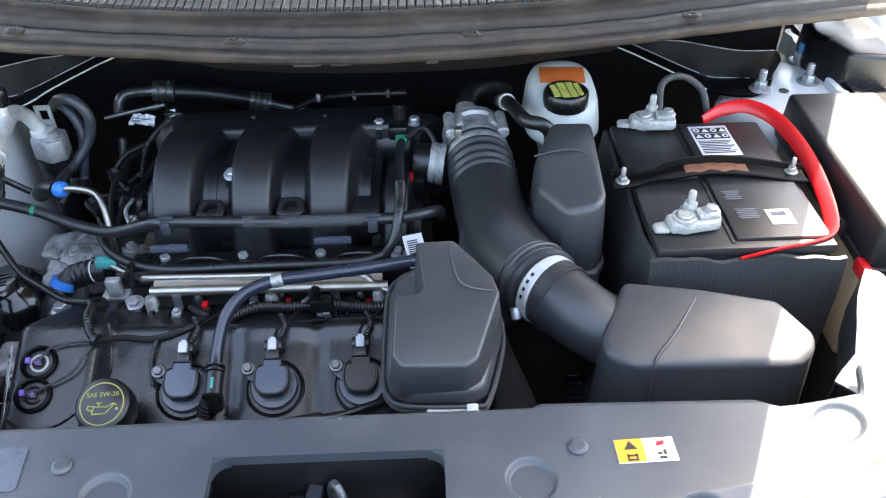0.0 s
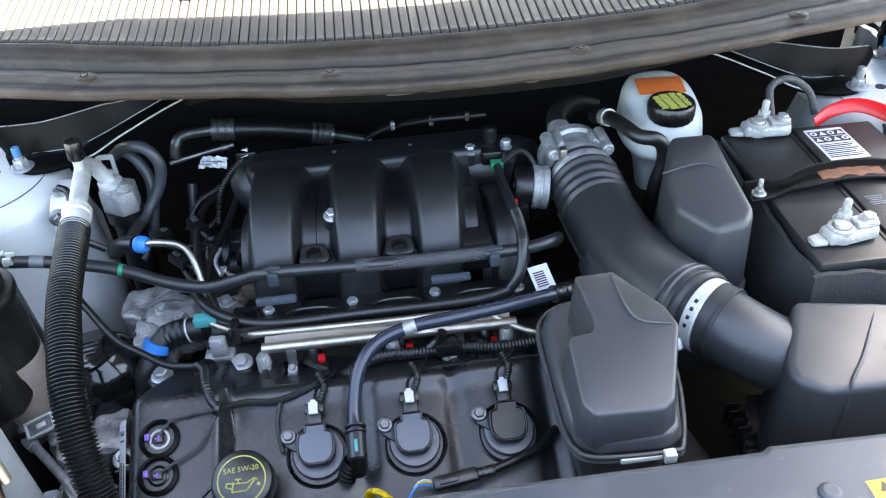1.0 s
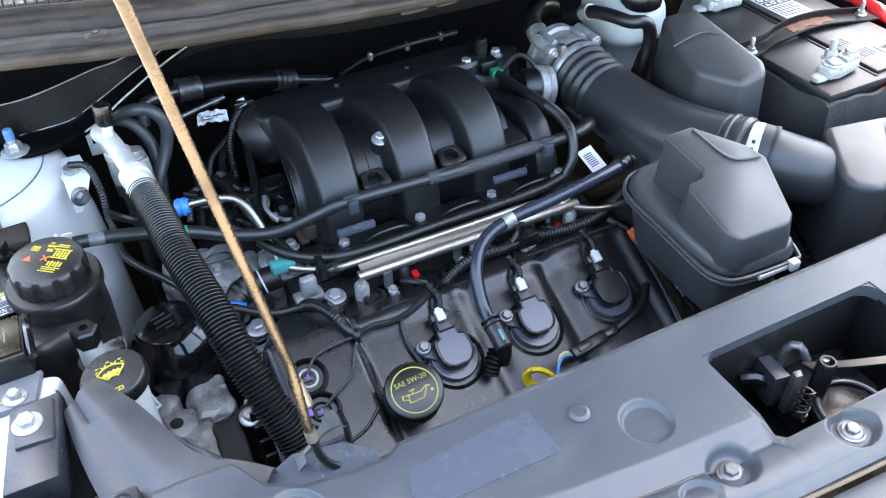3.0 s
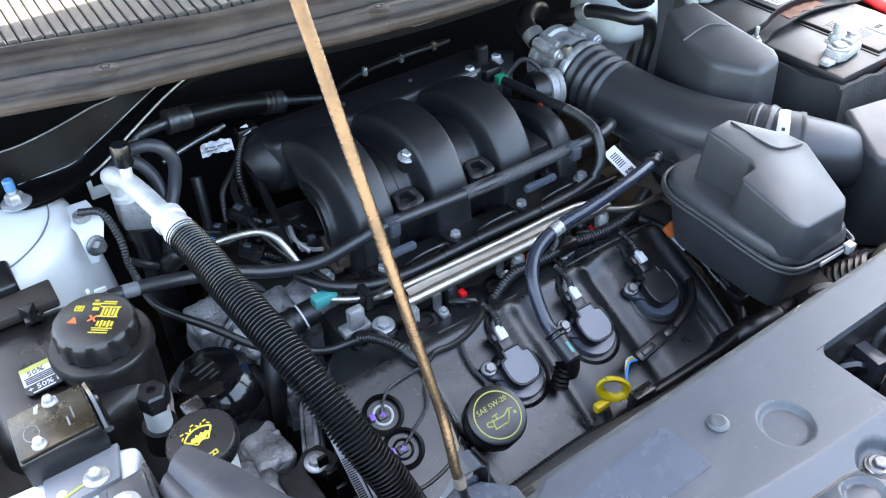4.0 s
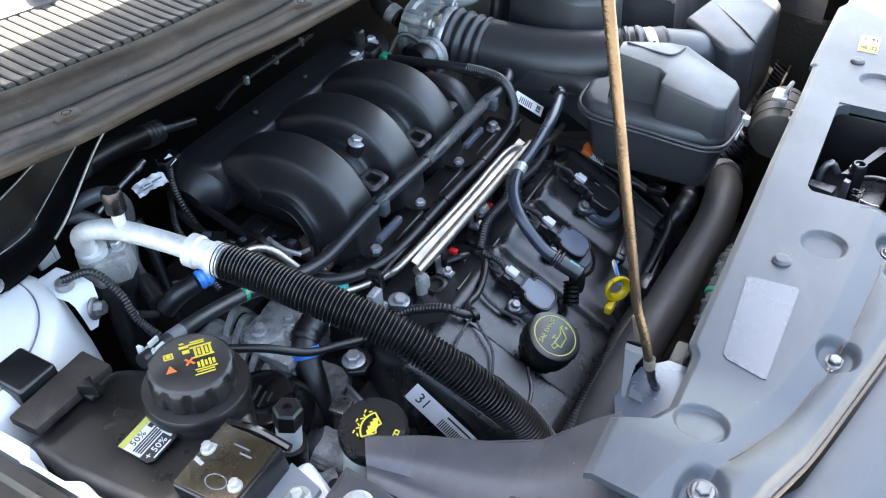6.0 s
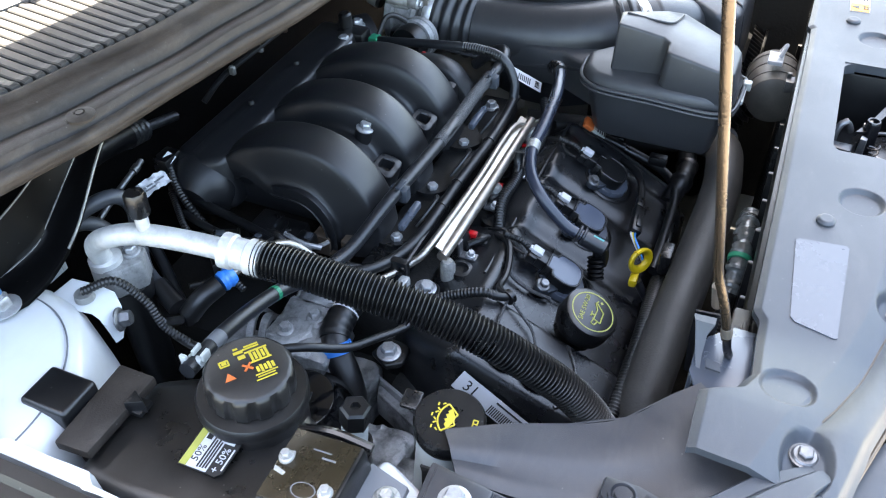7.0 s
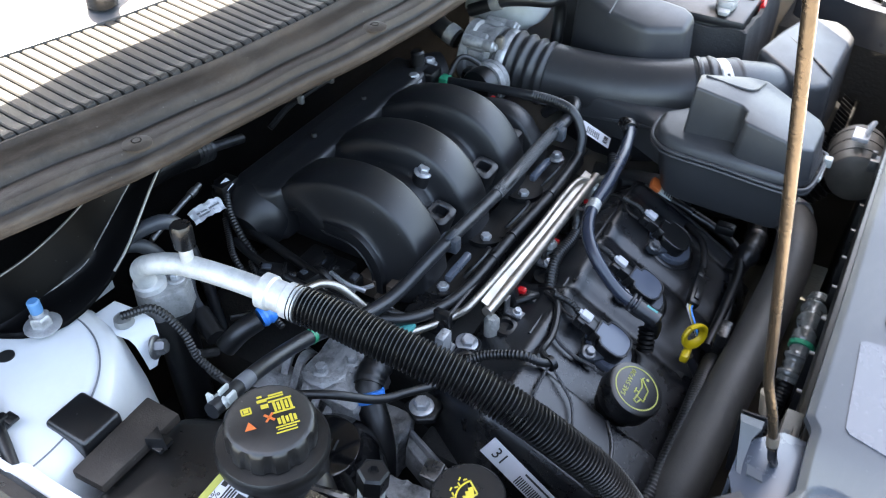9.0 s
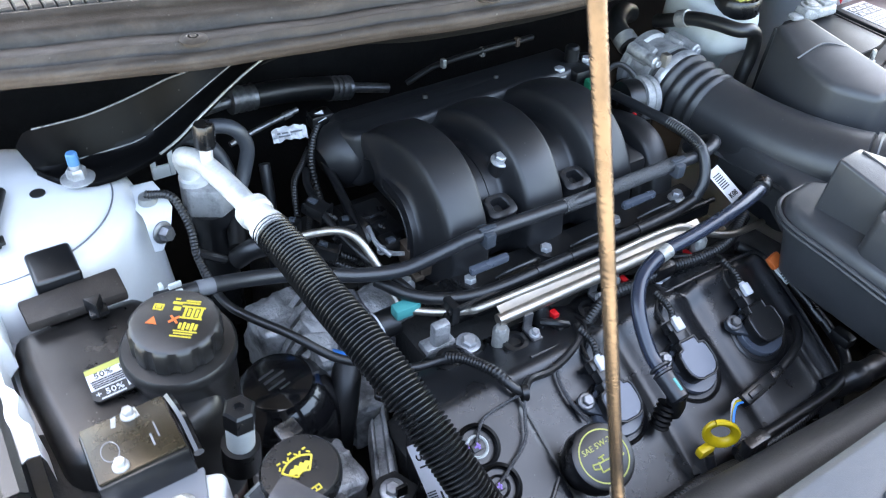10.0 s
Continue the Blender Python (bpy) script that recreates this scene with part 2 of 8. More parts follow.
def box(c, s, r=0.002, m=None, seg=2):
    """A block of size s; its middle at c, or at c in the frame m."""
    bm = bmesh.new()
    bmesh.ops.create_cube(bm, size=1)
    bmesh.ops.scale(bm, vec=s, verts=bm.verts)
    soften(bm, r, seg)
    bmesh.ops.translate(bm, vec=c, verts=bm.verts)
    if m:
        bm.transform(m)
    return bm


def prism(poly, z0, z1, inset=0.0, r=0.002, seg=2, tops=None, m=None):
    """A plate or block on the outline poly from z0 to z1, drawn in by inset at the top; tops: heights of its own for the top corners."""
    bm = bmesh.new()
    n = len(poly)
    mid = Vector((sum(p[0] for p in poly) / n, sum(p[1] for p in poly) / n))
    low = [bm.verts.new((*p, z0)) for p in poly]
    top = []
    for i, p in enumerate(poly):
        q = Vector(p)
        if inset:
            a, b = Vector(poly[i - 1]), Vector(poly[(i + 1) % n])
            d1, d2 = (q - a).normalized(), (b - q).normalized()
            nrm = (Vector((-d1.y, d1.x)) + Vector((-d2.y, d2.x)))
            nrm = nrm.normalized() if nrm.length > 1e-6 else Vector((0, 0))
            if nrm.dot(mid - q) < 0 and sum((Vector(poly[k]).x - Vector(poly[k - 1]).x) * (Vector(poly[k]).y + Vector(poly[k - 1]).y) for k in range(n)) > 0:
                nrm = -nrm
            q = q + nrm * inset
        top.append(bm.verts.new((q.x, q.y, tops[i] if tops else z1)))
    bm.faces.new(low[::-1])
    bm.faces.new(top)
    for i in range(n):
        bm.faces.new((low[i - 1], low[i], top[i], top[i - 1]))
    bmesh.ops.recalc_face_normals(bm, faces=bm.faces)
    soften(bm, r, seg)
    if m:
        bm.transform(m)
    return bm


def lathe(profile, at=(0, 0, 0), axis=(0, 0, 1), seg=24, wave=None):
    """A turned body from (radius, height) pairs; wave(angle, height) scales the radius."""
    bm = bmesh.new()
    rings = []
    for r, h in profile:
        if r < 1e-6:
            rings.append([bm.verts.new((0, 0, h))])
        else:
            rings.append([bm.verts.new((r * (wave(a, h) if wave else 1) * math.cos(a), r * (wave(a, h) if wave else 1) * math.sin(a), h)) for a in [k * math.tau / seg for k in range(seg)]])
    for A, B in zip(rings, rings[1:]):
        for k in range(seg):
            q = [A[k % len(A)], A[(k + 1) % len(A)], B[(k + 1) % len(B)], B[k % len(B)]]
            q = list(dict.fromkeys(q))
            if len(q) > 2:
                bm.faces.new(q)
    for R in (rings[0], rings[-1]):
        if len(R) > 2:
            bm.faces.new(R)
    bmesh.ops.recalc_face_normals(bm, faces=bm.faces)
    bm.transform(Matrix.Translation(at) @ UP.rotation_difference(Vector(axis).normalized()).to_matrix().to_4x4())
    return bm


def spline(pts, step=0.006):
    """Points along a smooth curve through pts."""
    P = [Vector(p) for p in pts]
    if len(P) == 2:
        n = max(1, int((P[1] - P[0]).length / step))
        return [P[0].lerp(P[1], k / n) for k in range(n + 1)]
    P = [2 * P[0] - P[1]] + P + [2 * P[-1] - P[-2]]
    out = []
    for i in range(1, len(P) - 2):
        a, b, c, d = P[i - 1:i + 3]
        n = max(2, int((c - b).length / step))
        for k in range(n):
            u = k / n
            out.append(0.5 * (2 * b + (c - a) * u + (2 * a - 5 * b + 4 * c - d) * u * u + (3 * b - a - 3 * c + d) * u ** 3))
    out.append(P[-2])
    return out


def even(c, step):
    """The same curve with points at even steps."""
    at = np.concatenate([[0], np.cumsum([(q - p).length for p, q in zip(c, c[1:])])])
    s = np.linspace(0, at[-1], max(2, int(round(at[-1] / step)) + 1))
    return [Vector(v) for v in zip(*[np.interp(s, at, [p[k] for p in c]) for k in range(3)])]


def tube(pts, r, seg=12, step=0.006, rad=None, flat=1.0):
    """A hose, pipe or cable through pts; rad(s, length) gives the radius along it."""
    c = even(spline(pts, min(step, 0.004)), step)
    bm = bmesh.new()
    length = sum((b - a).length for a, b in zip(c, c[1:]))
    s, rings, nrm = 0.0, [], None
    for i, p in enumerate(c):
        t = (c[min(i + 1, len(c) - 1)] - c[max(i - 1, 0)]).normalized()
        if nrm is None:
            nrm = t.orthogonal().normalized()
        nrm = (nrm - t * nrm.dot(t)).normalized()
        bi = t.cross(nrm)
        if i:
            s += (p - c[i - 1]).length
        q = rad(s, length) if rad else r
        rings.append([bm.verts.new(p + q * (math.cos(k * math.tau / seg) * nrm + flat * math.sin(k * math.tau / seg) * bi)) for k in range(seg)])
    for A, B in zip(rings, rings[1:]):
        for k in range(seg):
            bm.faces.new((A[k], A[(k + 1) % seg], B[(k + 1) % seg], B[k]))
    bm.faces.new(rings[0][::-1])
    bm.faces.new(rings[-1])
    return bm


def ribbed(pts, r, pitch, depth, seg=14, sharp=0.8):
    return tube(pts, r, seg, pitch / 8, lambda s, L: r - depth * (0.5 - 0.5 * math.cos(math.tau * s / pitch)) ** sharp)


def loft(rings, caps=True):
    bm = bmesh.new()
    V = [[bm.verts.new(p) for p in ring] for ring in rings]
    n = len(V[0])
    for A, B in zip(V, V[1:]):
        for k in range(n):
            bm.faces.new((A[k], A[(k + 1) % n], B[(k + 1) % n], B[k]))
    if caps:
        bm.faces.new(V[0][::-1])
        bm.faces.new(V[-1])
    bmesh.ops.recalc_face_normals(bm, faces=bm.faces)
    return bm


def strip(rows, thick=0.003, way=(0, 0, -1)):
    """A sheet through rows of points, given thickness along way."""
    bm = bmesh.new()
    w = Vector(way) * thick
    top = [[bm.verts.new(p) for p in row] for row in rows]
    low = [[bm.verts.new(Vector(p) + w) for p in row] for row in rows]
    R, C = len(rows), len(rows[0])
    for i in range(R - 1):
        for j in range(C - 1):
            bm.faces.new((top[i][j], top[i][j + 1], top[i + 1][j + 1], top[i + 1][j]))
            bm.faces.new((low[i][j], low[i + 1][j], low[i + 1][j + 1], low[i][j + 1]))
    for i in range(R - 1):
        bm.faces.new((top[i][0], top[i + 1][0], low[i + 1][0], low[i][0]))
        bm.faces.new((top[i][-1], low[i][-1], low[i + 1][-1], top[i + 1][-1]))
    for j in range(C - 1):
        bm.faces.new((top[0][j], low[0][j], low[0][j + 1], top[0][j + 1]))
        bm.faces.new((top[-1][j], top[-1][j + 1], low[-1][j + 1], low[-1][j]))
    bmesh.ops.recalc_face_normals(bm, faces=bm.faces)
    return bm


def bolt(at, axis=(0, 0, 1), r=0.006, h=0.006, washer=1.5, stud=0.0):
    """A flanged hex bolt head that stands on at."""
    bm = lathe([(r * washer, 0), (r * washer, 0.0015), (r * washer * 0.85, 0.0028), (r * 0.9, 0.003)], at, axis, 20)
    a = Vector(axis).normalized()
    head = lathe([(r, 0), (r, h * 0.8), (r * 0.82, h)], Vector(at) + a * 0.0026, axis, 6)
    bm = join(bm, head)
    if stud:
        bm = join(bm, lathe([(r * 0.55, 0), (r * 0.55, stud), (r * 0.4, stud + 0.002)], Vector(at) + a * (h + 0.002), axis, 12))
    return bm


def words(body, size, m, depth=0.0003):
    """Built-in lettering as a mesh in the frame m, about its middle."""
    cu = bpy.data.curves.new("letters", "FONT")
    cu.body, cu.size, cu.extrude, cu.align_x, cu.align_y = body, size, depth, "CENTER", "CENTER"
    cu.resolution_u = 2
    ob = bpy.data.objects.new("letters", cu)
    scene.collection.objects.link(ob)
    me = bpy.data.meshes.new_from_object(ob.evaluated_get(bpy.context.evaluated_depsgraph_get()))
    bm = bmesh.new()
    bm.from_mesh(me)
    bpy.data.objects.remove(ob)
    bpy.data.curves.remove(cu)
    bpy.data.meshes.remove(me)
    bm.transform(m)
    return bm


def bars(rects, m, h=0.0004):
    """Flat printed bars (x, y, width, height) in the frame m."""
    bm = None
    for x, y, w, d in rects:
        b = box((x, y, 0), (w, d, h * 2), 0, m)
        bm = join(bm, b) if bm else b
    return bm


def ring_flat(r, w, m, h=0.0004, seg=40, a0=0.0, a1=math.tau):
    n = seg
    rows = [[m @ Vector((q * math.cos(a0 + (a1 - a0) * k / n), q * math.sin(a0 + (a1 - a0) * k / n), h)) for q in (r - w / 2, r + w / 2)] for k in range(n + 1)]
    return strip(rows, h, -(m.to_3x3() @ UP))


def mir(x):
    return -0.16 - x


def ease_at(x, table):
    xs = [t[0] for t in table]
    return float(np.interp(x, xs, [t[1] for t in table])) * 0.5 + 0.25 * float(np.interp(x - 0.05, xs, [t[1] for t in table])) + 0.25 * float(np.interp(x + 0.05, xs, [t[1] for t in table]))

# ---- ground ----
bm = bmesh.new()
bmesh.ops.create_grid(bm, x_segments=8, y_segments=8, size=400)
solo("ground", bm, CONCRETE, (0, 0, 0), "grey worn concrete driveway under the car", "ground", kind="structure")

# ---- car body ----
car = thing("car", (-0.08, 0.9, 0), "white car body with its bonnet propped open", "car")
CX = -0.08


def sides(build):
    """Builds one side at the left and its mirror at the right."""
    for f in (lambda x: x, mir):
        build(f)


def fender(f):
    ys = [0.74, 0.78, 0.84, 0.92, 1.0, 1.1, 1.2, 1.35, 1.6]
    outer = [[(f(x - 0.02 * max(0, 0.95 - y) * -2), y, z + 0.03 * (y - 0.9)) for x, z in
              ((-0.872, 0.985), (-0.885, 0.998), (-0.925, 1.004), (-0.968, 0.985), (-1.0, 0.94), (-1.02, 0.84), (-1.03, 0.60), (-1.03, 0.42))] for y in ys]
    part("fender", strip(outer, 0.002, (0, 0, -1)), WHITE, car)
    flange = [[(f(x + 0.004 * max(-1, min(1, 3 * math.sin(y * 41) + 2 * math.sin(y * 97)))), y, z + 0.0012 * math.sin(y * 70)) for x, z in ((-0.789, 0.975), (-0.790, 1.0), (-0.792, 1.009), (-0.800, 1.0105), (-0.808, 1.005), (-0.82, 0.99))] for y in np.linspace(0.79, 1.32, 110)]
    part("fender_flange", strip(flange, 0.0015, (0, 0, -1)), WHITE, car)
    lip = [[(f(x), y, z) for x, z in ((-0.800, 0.985), (-0.801, 1.010), (-0.806, 1.0145), (-0.816, 1.0140), (-0.820, 1.009), (-0.862, 1.009), (-0.872, 1.0), (-0.874, 0.98))] for y in np.linspace(0.76, 1.34, 30)]
    part("gutter_trim", strip(lip, 0.002, (0, 0, -1)), PLASTIC, car, "black plastic gutter strip")
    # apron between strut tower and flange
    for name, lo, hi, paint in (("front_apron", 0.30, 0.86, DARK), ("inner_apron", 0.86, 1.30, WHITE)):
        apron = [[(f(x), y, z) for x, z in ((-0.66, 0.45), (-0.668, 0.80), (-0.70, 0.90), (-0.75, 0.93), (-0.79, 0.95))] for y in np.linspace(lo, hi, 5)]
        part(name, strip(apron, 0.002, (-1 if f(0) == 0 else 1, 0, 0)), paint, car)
    # strut tower
    tower = lathe([(0.165, 0.55), (0.156, 0.80), (0.149, 0.90), (0.141, 0.960), (0.135, 0.980), (0.125, 0.991), (0.110, 0.995), (0.05, 0.998), (0, 0.998)], (f(-0.775), 1.115, 0), seg=48,
                  wave=lambda a, h: 1 + 0.05 * math.cos(2 * a) + 0.03 * math.cos(4 * a))
    t = part("strut_tower", tower, WHITE, car)
    for x, y in ((-0.719, 1.118),):
        part("drain_hole", lathe([(0.0075, -0.004), (0.0075, 0.0025), (0.0, 0.0025)], (f(x), y, 0.9965), seg=20), BLACKINK, t)
    part("seam", tube([(f(-0.775 + (0.118 + 0.006 * math.cos(2 * a)) * math.cos(a)), 1.115 + (0.118 + 0.006 * math.cos(2 * a)) * math.sin(a), 0.9936) for a in np.linspace(-2.6, 0.3, 24)], 0.0009, 6), GREY, t, "panel seam line")


sides(fender)

for f in (lambda x: x, mir):
    part("hinge_cover", prism([(f(x), y) for x, y in ((-0.800, 1.110), (-0.880, 1.095), (-0.885, 1.26), (-0.790, 1.27), (-0.775, 1.20))][:: 1 if f(0) != 0 else -1], 0.99, 1.058, 0.006, 0.008, 3), PLASTIC, car, "black hinge cover")

# strut brace brackets
for s, f in ((1, lambda x: x), (-1, mir)):
    br = thing("strut_brace", (f(-0.66), 1.13, 1.0), "black pressed steel brace bolted to the strut tower", "bracket", group="strut braces")
    L3 = spline([(-0.712, 1.150, 1.003), (-0.703, 1.133, 1.003), (-0.690, 1.115, 1.003), (-0.664, 1.101, 1.003), (-0.636, 1.102, 1.004), (-0.604, 1.109, 1.007), (-0.580, 1.115, 1.013), (-0.553, 1.122, 1.027), (-0.486, 1.148, 1.052), (-0.430, 1.160, 1.072)], 0.008)
    L2 = spline([(-0.714, 1.158, 1.004), (-0.704, 1.150, 1.004), (-0.690, 1.144, 1.005), (-0.659, 1.138, 1.010), (-0.630, 1.136, 1.012), (-0.600, 1.137, 1.015), (-0.585, 1.143, 1.020), (-0.564, 1.149, 1.027), (-0.516, 1.161, 1.046), (-0.450, 1.175, 1.072)], 0.008)
    L1 = spline([(-0.722, 1.160, 1.030), (-0.712, 1.155, 1.046), (-0.694, 1.150, 1.051), (-0.668, 1.149, 1.051), (-0.641, 1.149, 1.053), (-0.610, 1.149, 1.059), (-0.590, 1.152, 1.062), (-0.569, 1.157, 1.065), (-0.519, 1.170, 1.067), (-0.450, 1.190, 1.090)], 0.008)
    n = min(len(L1), len(L2), len(L3))
    rows = []
    for k in range(n):
        a, b, c = [L[k * (len(L) - 1) // (n - 1)] for L in (L3, L2, L1)]
        rows.append([(f(v.x), v.y, v.z + dz) for v, dz in ((a, -0.003), (a, 0.0), (a.lerp(b, 0.12), 0.0012), (a.lerp(b, 0.5), -0.0006), (a.lerp(b, 0.85), 0.0), (b, 0.0025), (b.lerp(c, 0.12), 0.003), (b.lerp(c, 0.55), 0.0), (c, 0.0), (c + Vector((0, 0.003, 0)), -0.004))])
    # highlights along the brace's edges, put in as thin pale metal lines
    for L, r, lo in ((L3, 0.0014, -0.607), (L2, 0.0010, -0.675), (L1, 0.0011, -0.72)):
        part("edge_highlight", tube([(f(v.x), v.y, v.z + (0.002 if L is L2 else 0)) for v in L[::3] if v.x > lo], r, 8), LEAD if L is L3 else BOLT, br, "pale line standing in for the edge's highlight")
    part("plate", strip(rows, 0.002), BRACE, br)
    for x, y in ((-0.679, 1.115),):
        b = part("stud", bolt((f(x), y, 1.004), r=0.010, h=0.011, washer=1.7, stud=0.014), STEEL, br)
        part("stud_tip", lathe([(0.0058, 0), (0.0058, 0.012), (0.0045, 0.0135), (0, 0.0135)], (f(x), y, 1.022), seg=14), STUDBLUE if s == 1 else STEEL, b, "blue painted thread" if s == 1 else "plated thread")
    if s == -1:
        for x, y in ((0.620, 1.220), (0.606, 1.146)):
            b = part("stud", bolt((x, y, 0.997), r=0.010, h=0.011, washer=1.7, stud=0.016), STEEL, br)
            part("stud_tip", lathe([(0.0058, 0), (0.0058, 0.014), (0.0045, 0.0155), (0, 0.0155)], (x, y, 1.013), seg=14), STUDBLUE if y > 1.2 else STEEL, b, "blue painted thread" if y > 1.2 else "plated thread")

# front edge of the body
CI = [(-0.862, 0.76), (-0.838, 0.665), (-0.790, 0.585), (-0.733, 0.527), (-0.677, 0.480), (-0.622, 0.432), (-0.53, 0.372), (-0.457, 0.352), (-0.32, 0.318), (-0.20, 0.303), (-0.08, 0.298)]
CO = [(-0.995, 0.78), (-0.965, 0.65), (-0.915, 0.53), (-0.84, 0.42), (-0.74, 0.335), (-0.645, 0.285), (-0.56, 0.252), (-0.46, 0.225), (-0.32, 0.195), (-0.20, 0.185), (-0.08, 0.18)]
CZ = [1.002, 1.014, 1.028, 1.038, 1.042, 1.040, 1.012, 1.006, 1.006, 1.006, 1.006]
CI = CI + [(mir(x), y) for x, y in CI[-2::-1]]
CO = CO + [(mir(x), y) for x, y in CO[-2::-1]]
CZ = CZ + CZ[-2::-1]


def body_row(k, z):
    a, b = Vector((*CI[k], 0)), Vector((*CO[k], 0))
    out = (b - a).normalized()
    return [a + Vector((0, 0, z - 0.05)), a + Vector((0, 0, z)), a.lerp(b, 0.12) + Vector((0, 0, z + 0.003)), a.lerp(b, 0.5) + Vector((0, 0, z - 0.010)), a.lerp(b, 0.85) + Vector((0, 0, z - 0.05)),
            b + Vector((0, 0, z - 0.10)), b + out * 0.03 + Vector((0, 0, z - 0.25)), b + out * 0.05 + Vector((0, 0, 0.45))]


for ks in (range(0, 6), range(len(CI) - 6, len(CI))):
    ctrl = [body_row(k, CZ[k]) for k in ks]
    lines = [spline([row[j] for row in ctrl], 0.02) for j in range(8)]
    n = 26
    part("bumper_corner", strip([[L[k * (len(L) - 1) // (n - 1)] for L in lines] for k in range(n)], 0.003), WHITE, car, "white painted bumper corner")
part("grille_top", strip([body_row(k, 1.004) for k in range(5, len(CI) - 5)], 0.003), COVER, car, "grey plastic upper grille panel")
# edge strip at the inner edge of each front corner: a low ledge, a fold line and a raised band
for f in (lambda x: x, mir):
    rows = []
    path = spline([(x, y, z) for (x, y), z in zip(CI[:6], CZ[:6])] + [(-0.608, 0.420, 1.036)], 0.01)
    for k, p in enumerate(path):
        t = (path[min(k + 1, len(path) - 1)] - path[max(k - 1, 0)])
        n = Vector((-t.y, t.x, 0)).normalized()
        n = n if n.dot(Vector((1, 1, 0))) > 0 else -n
        w = 1.0 - 0.55 * max(0, (k / len(path) - 0.86) / 0.14)
        rows.append([(f(q.x), q.y, q.z) for q in [p + n * (d * w) + Vector((0, 0, h)) for d, h in ((0.0235, -0.030), (0.022, 0.000), (0.0205, 0.0022), (0.0100, 0.0034), (0.0088, 0.0022), (0.0076, 0.0062), (0.0060, 0.0078), (-0.0110, 0.0090), (-0.0135, 0.0070), (-0.0140, 0.0))]])
    part("edge_seal", strip(rows, 0.002), COVER, car, "grey rubber edge strip")
    for u, d in ((0.0, 0.0155), (1.0, 0.0072)):
        part("seal_slot", box((0, 0, 0), (d, 0.0062 - 0.0022 * u, 0.003), 0.0006, axes((f(-0.676), 0.471, 1.0508 + 0.0006 * u), (0.76 if f(0) == 0 else -0.76, -0.65, 0), (0, 0, 1))), BLACKINK if u == 0 else COVER, car)
    part("body_plug", lathe([(0.0026, -0.003), (0.0026, 0.0010), (0, 0.0014)], (f(-0.684), 0.418, 1.0418), (0, -0.1, 1), 12), BOLT, car)

# firewall, undertray, cabin
part("firewall", join(box((CX, 1.42, 0.72), (1.50, 0.02, 0.80), 0.003), box((CX, 1.30, 1.10), (1.46, 0.26, 0.03), 0.004)), FELT, car, "black insulated firewall")
part("undertray", box((CX, 0.83, 0.36), (1.84, 1.22, 0.02), 0.003), DARK, car)
part("dashboard", box((CX, 1.95, 1.02), (1.46, 0.95, 0.16), 0.03), PLASTIC, car)
rows = [[(CX + 0.76 * j * (1 - 0.10 * u), 1.295 + 0.94 * u - 0.05 * (1 - j * j) * -1 - 0.08 * j * j * -1, 1.195 + 0.50 * u) for j in np.linspace(-1, 1, 15)] for u in np.linspace(0, 1, 9)]
part("windscreen", strip(rows, 0.005), GLASS, car, "clear windscreen glass")
part("roof", box((CX, 2.95, 1.70), (1.36, 1.45, 0.03), 0.012), WHITE, car)
for s in (-1, 1):
    part("pillar", tube([(CX + s * 0.80, 1.36, 1.17), (CX + s * 0.75, 1.85, 1.47), (CX + s * 0.69, 2.28, 1.69)], 0.035, 10), WHITE, car)
    part("body_side", box((CX + s * 0.93, 2.5, 0.78), (0.06, 2.3, 0.80), 0.02), WHITE, car)
part("tailgate", box((CX, 3.66, 1.05), (1.70, 0.06, 1.25), 0.02), WHITE, car)
part("cabin_floor", box((CX, 2.5, 0.40), (1.80, 2.3, 0.04), 0.01), DARK, car)
for x in (CX - 0.84, CX + 0.84):
    for y in (0.78, 3.1):
        w = part("wheel", lathe([(0.0, -0.11), (0.22, -0.11), (0.33, -0.10), (0.36, -0.06), (0.36, 0.06), (0.33, 0.10), (0.22, 0.11), (0, 0.11)], (x, y, 0.36), (1, 0, 0), 36), RUBBER, car)

# bonnet, standing open on its rod
HR, HF = Vector((0, 1.190, 1.245)), Vector((0, 0.50, 1.90))
hood_up = Vector((0, HF.z - HR.z, HR.y - HF.y)).normalized()
rows_o, rows_i = [], []
for u in np.linspace(0, 1, 13):
    c = HR.lerp(HF, u)
    half = 0.80 - 0.30 * u
    rows_o.append([(CX + half * j, c.y + 0.04 * (1 - j * j) * -u + 0.28 * min(0.42, abs(half * j)) ** 2 * (1 - u), c.z + 0.035 * (1 - abs(j) ** 3) + (0 if abs(j) < 0.99 else -0.012)) for j in np.linspace(-1, 1, 17)])
hood = part("bonnet", strip(rows_o, 0.004, -hood_up), WHITE, car, "raised white bonnet")
rows_i = [[(p[0] * 0.97 + CX * 0.03, p[1], p[2]) for p in r] for r in rows_o]
part("bonnet_liner", strip([[Vector(p) - hood_up * (0.028 if 0 < i < 12 else 0.01) for p in r] for i, r in enumerate(rows_i)], 0.006, -hood_up), FABRIC, hood, "black padded bonnet lining")

# ---- cowl panel ----
cowl = thing("windscreen_cowl", (CX, 1.10, 1.10), "weathered brown-black plastic cowl below the windscreen", "cowl")
FRONT = [(-0.80, 1.137), (-0.70, 1.108), (-0.57, 1.068), (-0.41, 1.046), (-0.26, 1.014), (-0.1, 1.003), (0.08, 1.007), (0.24, 1.033), (0.40, 1.064), (0.62, 1.108), (0.74, 1.128), (0.88, 1.150)]
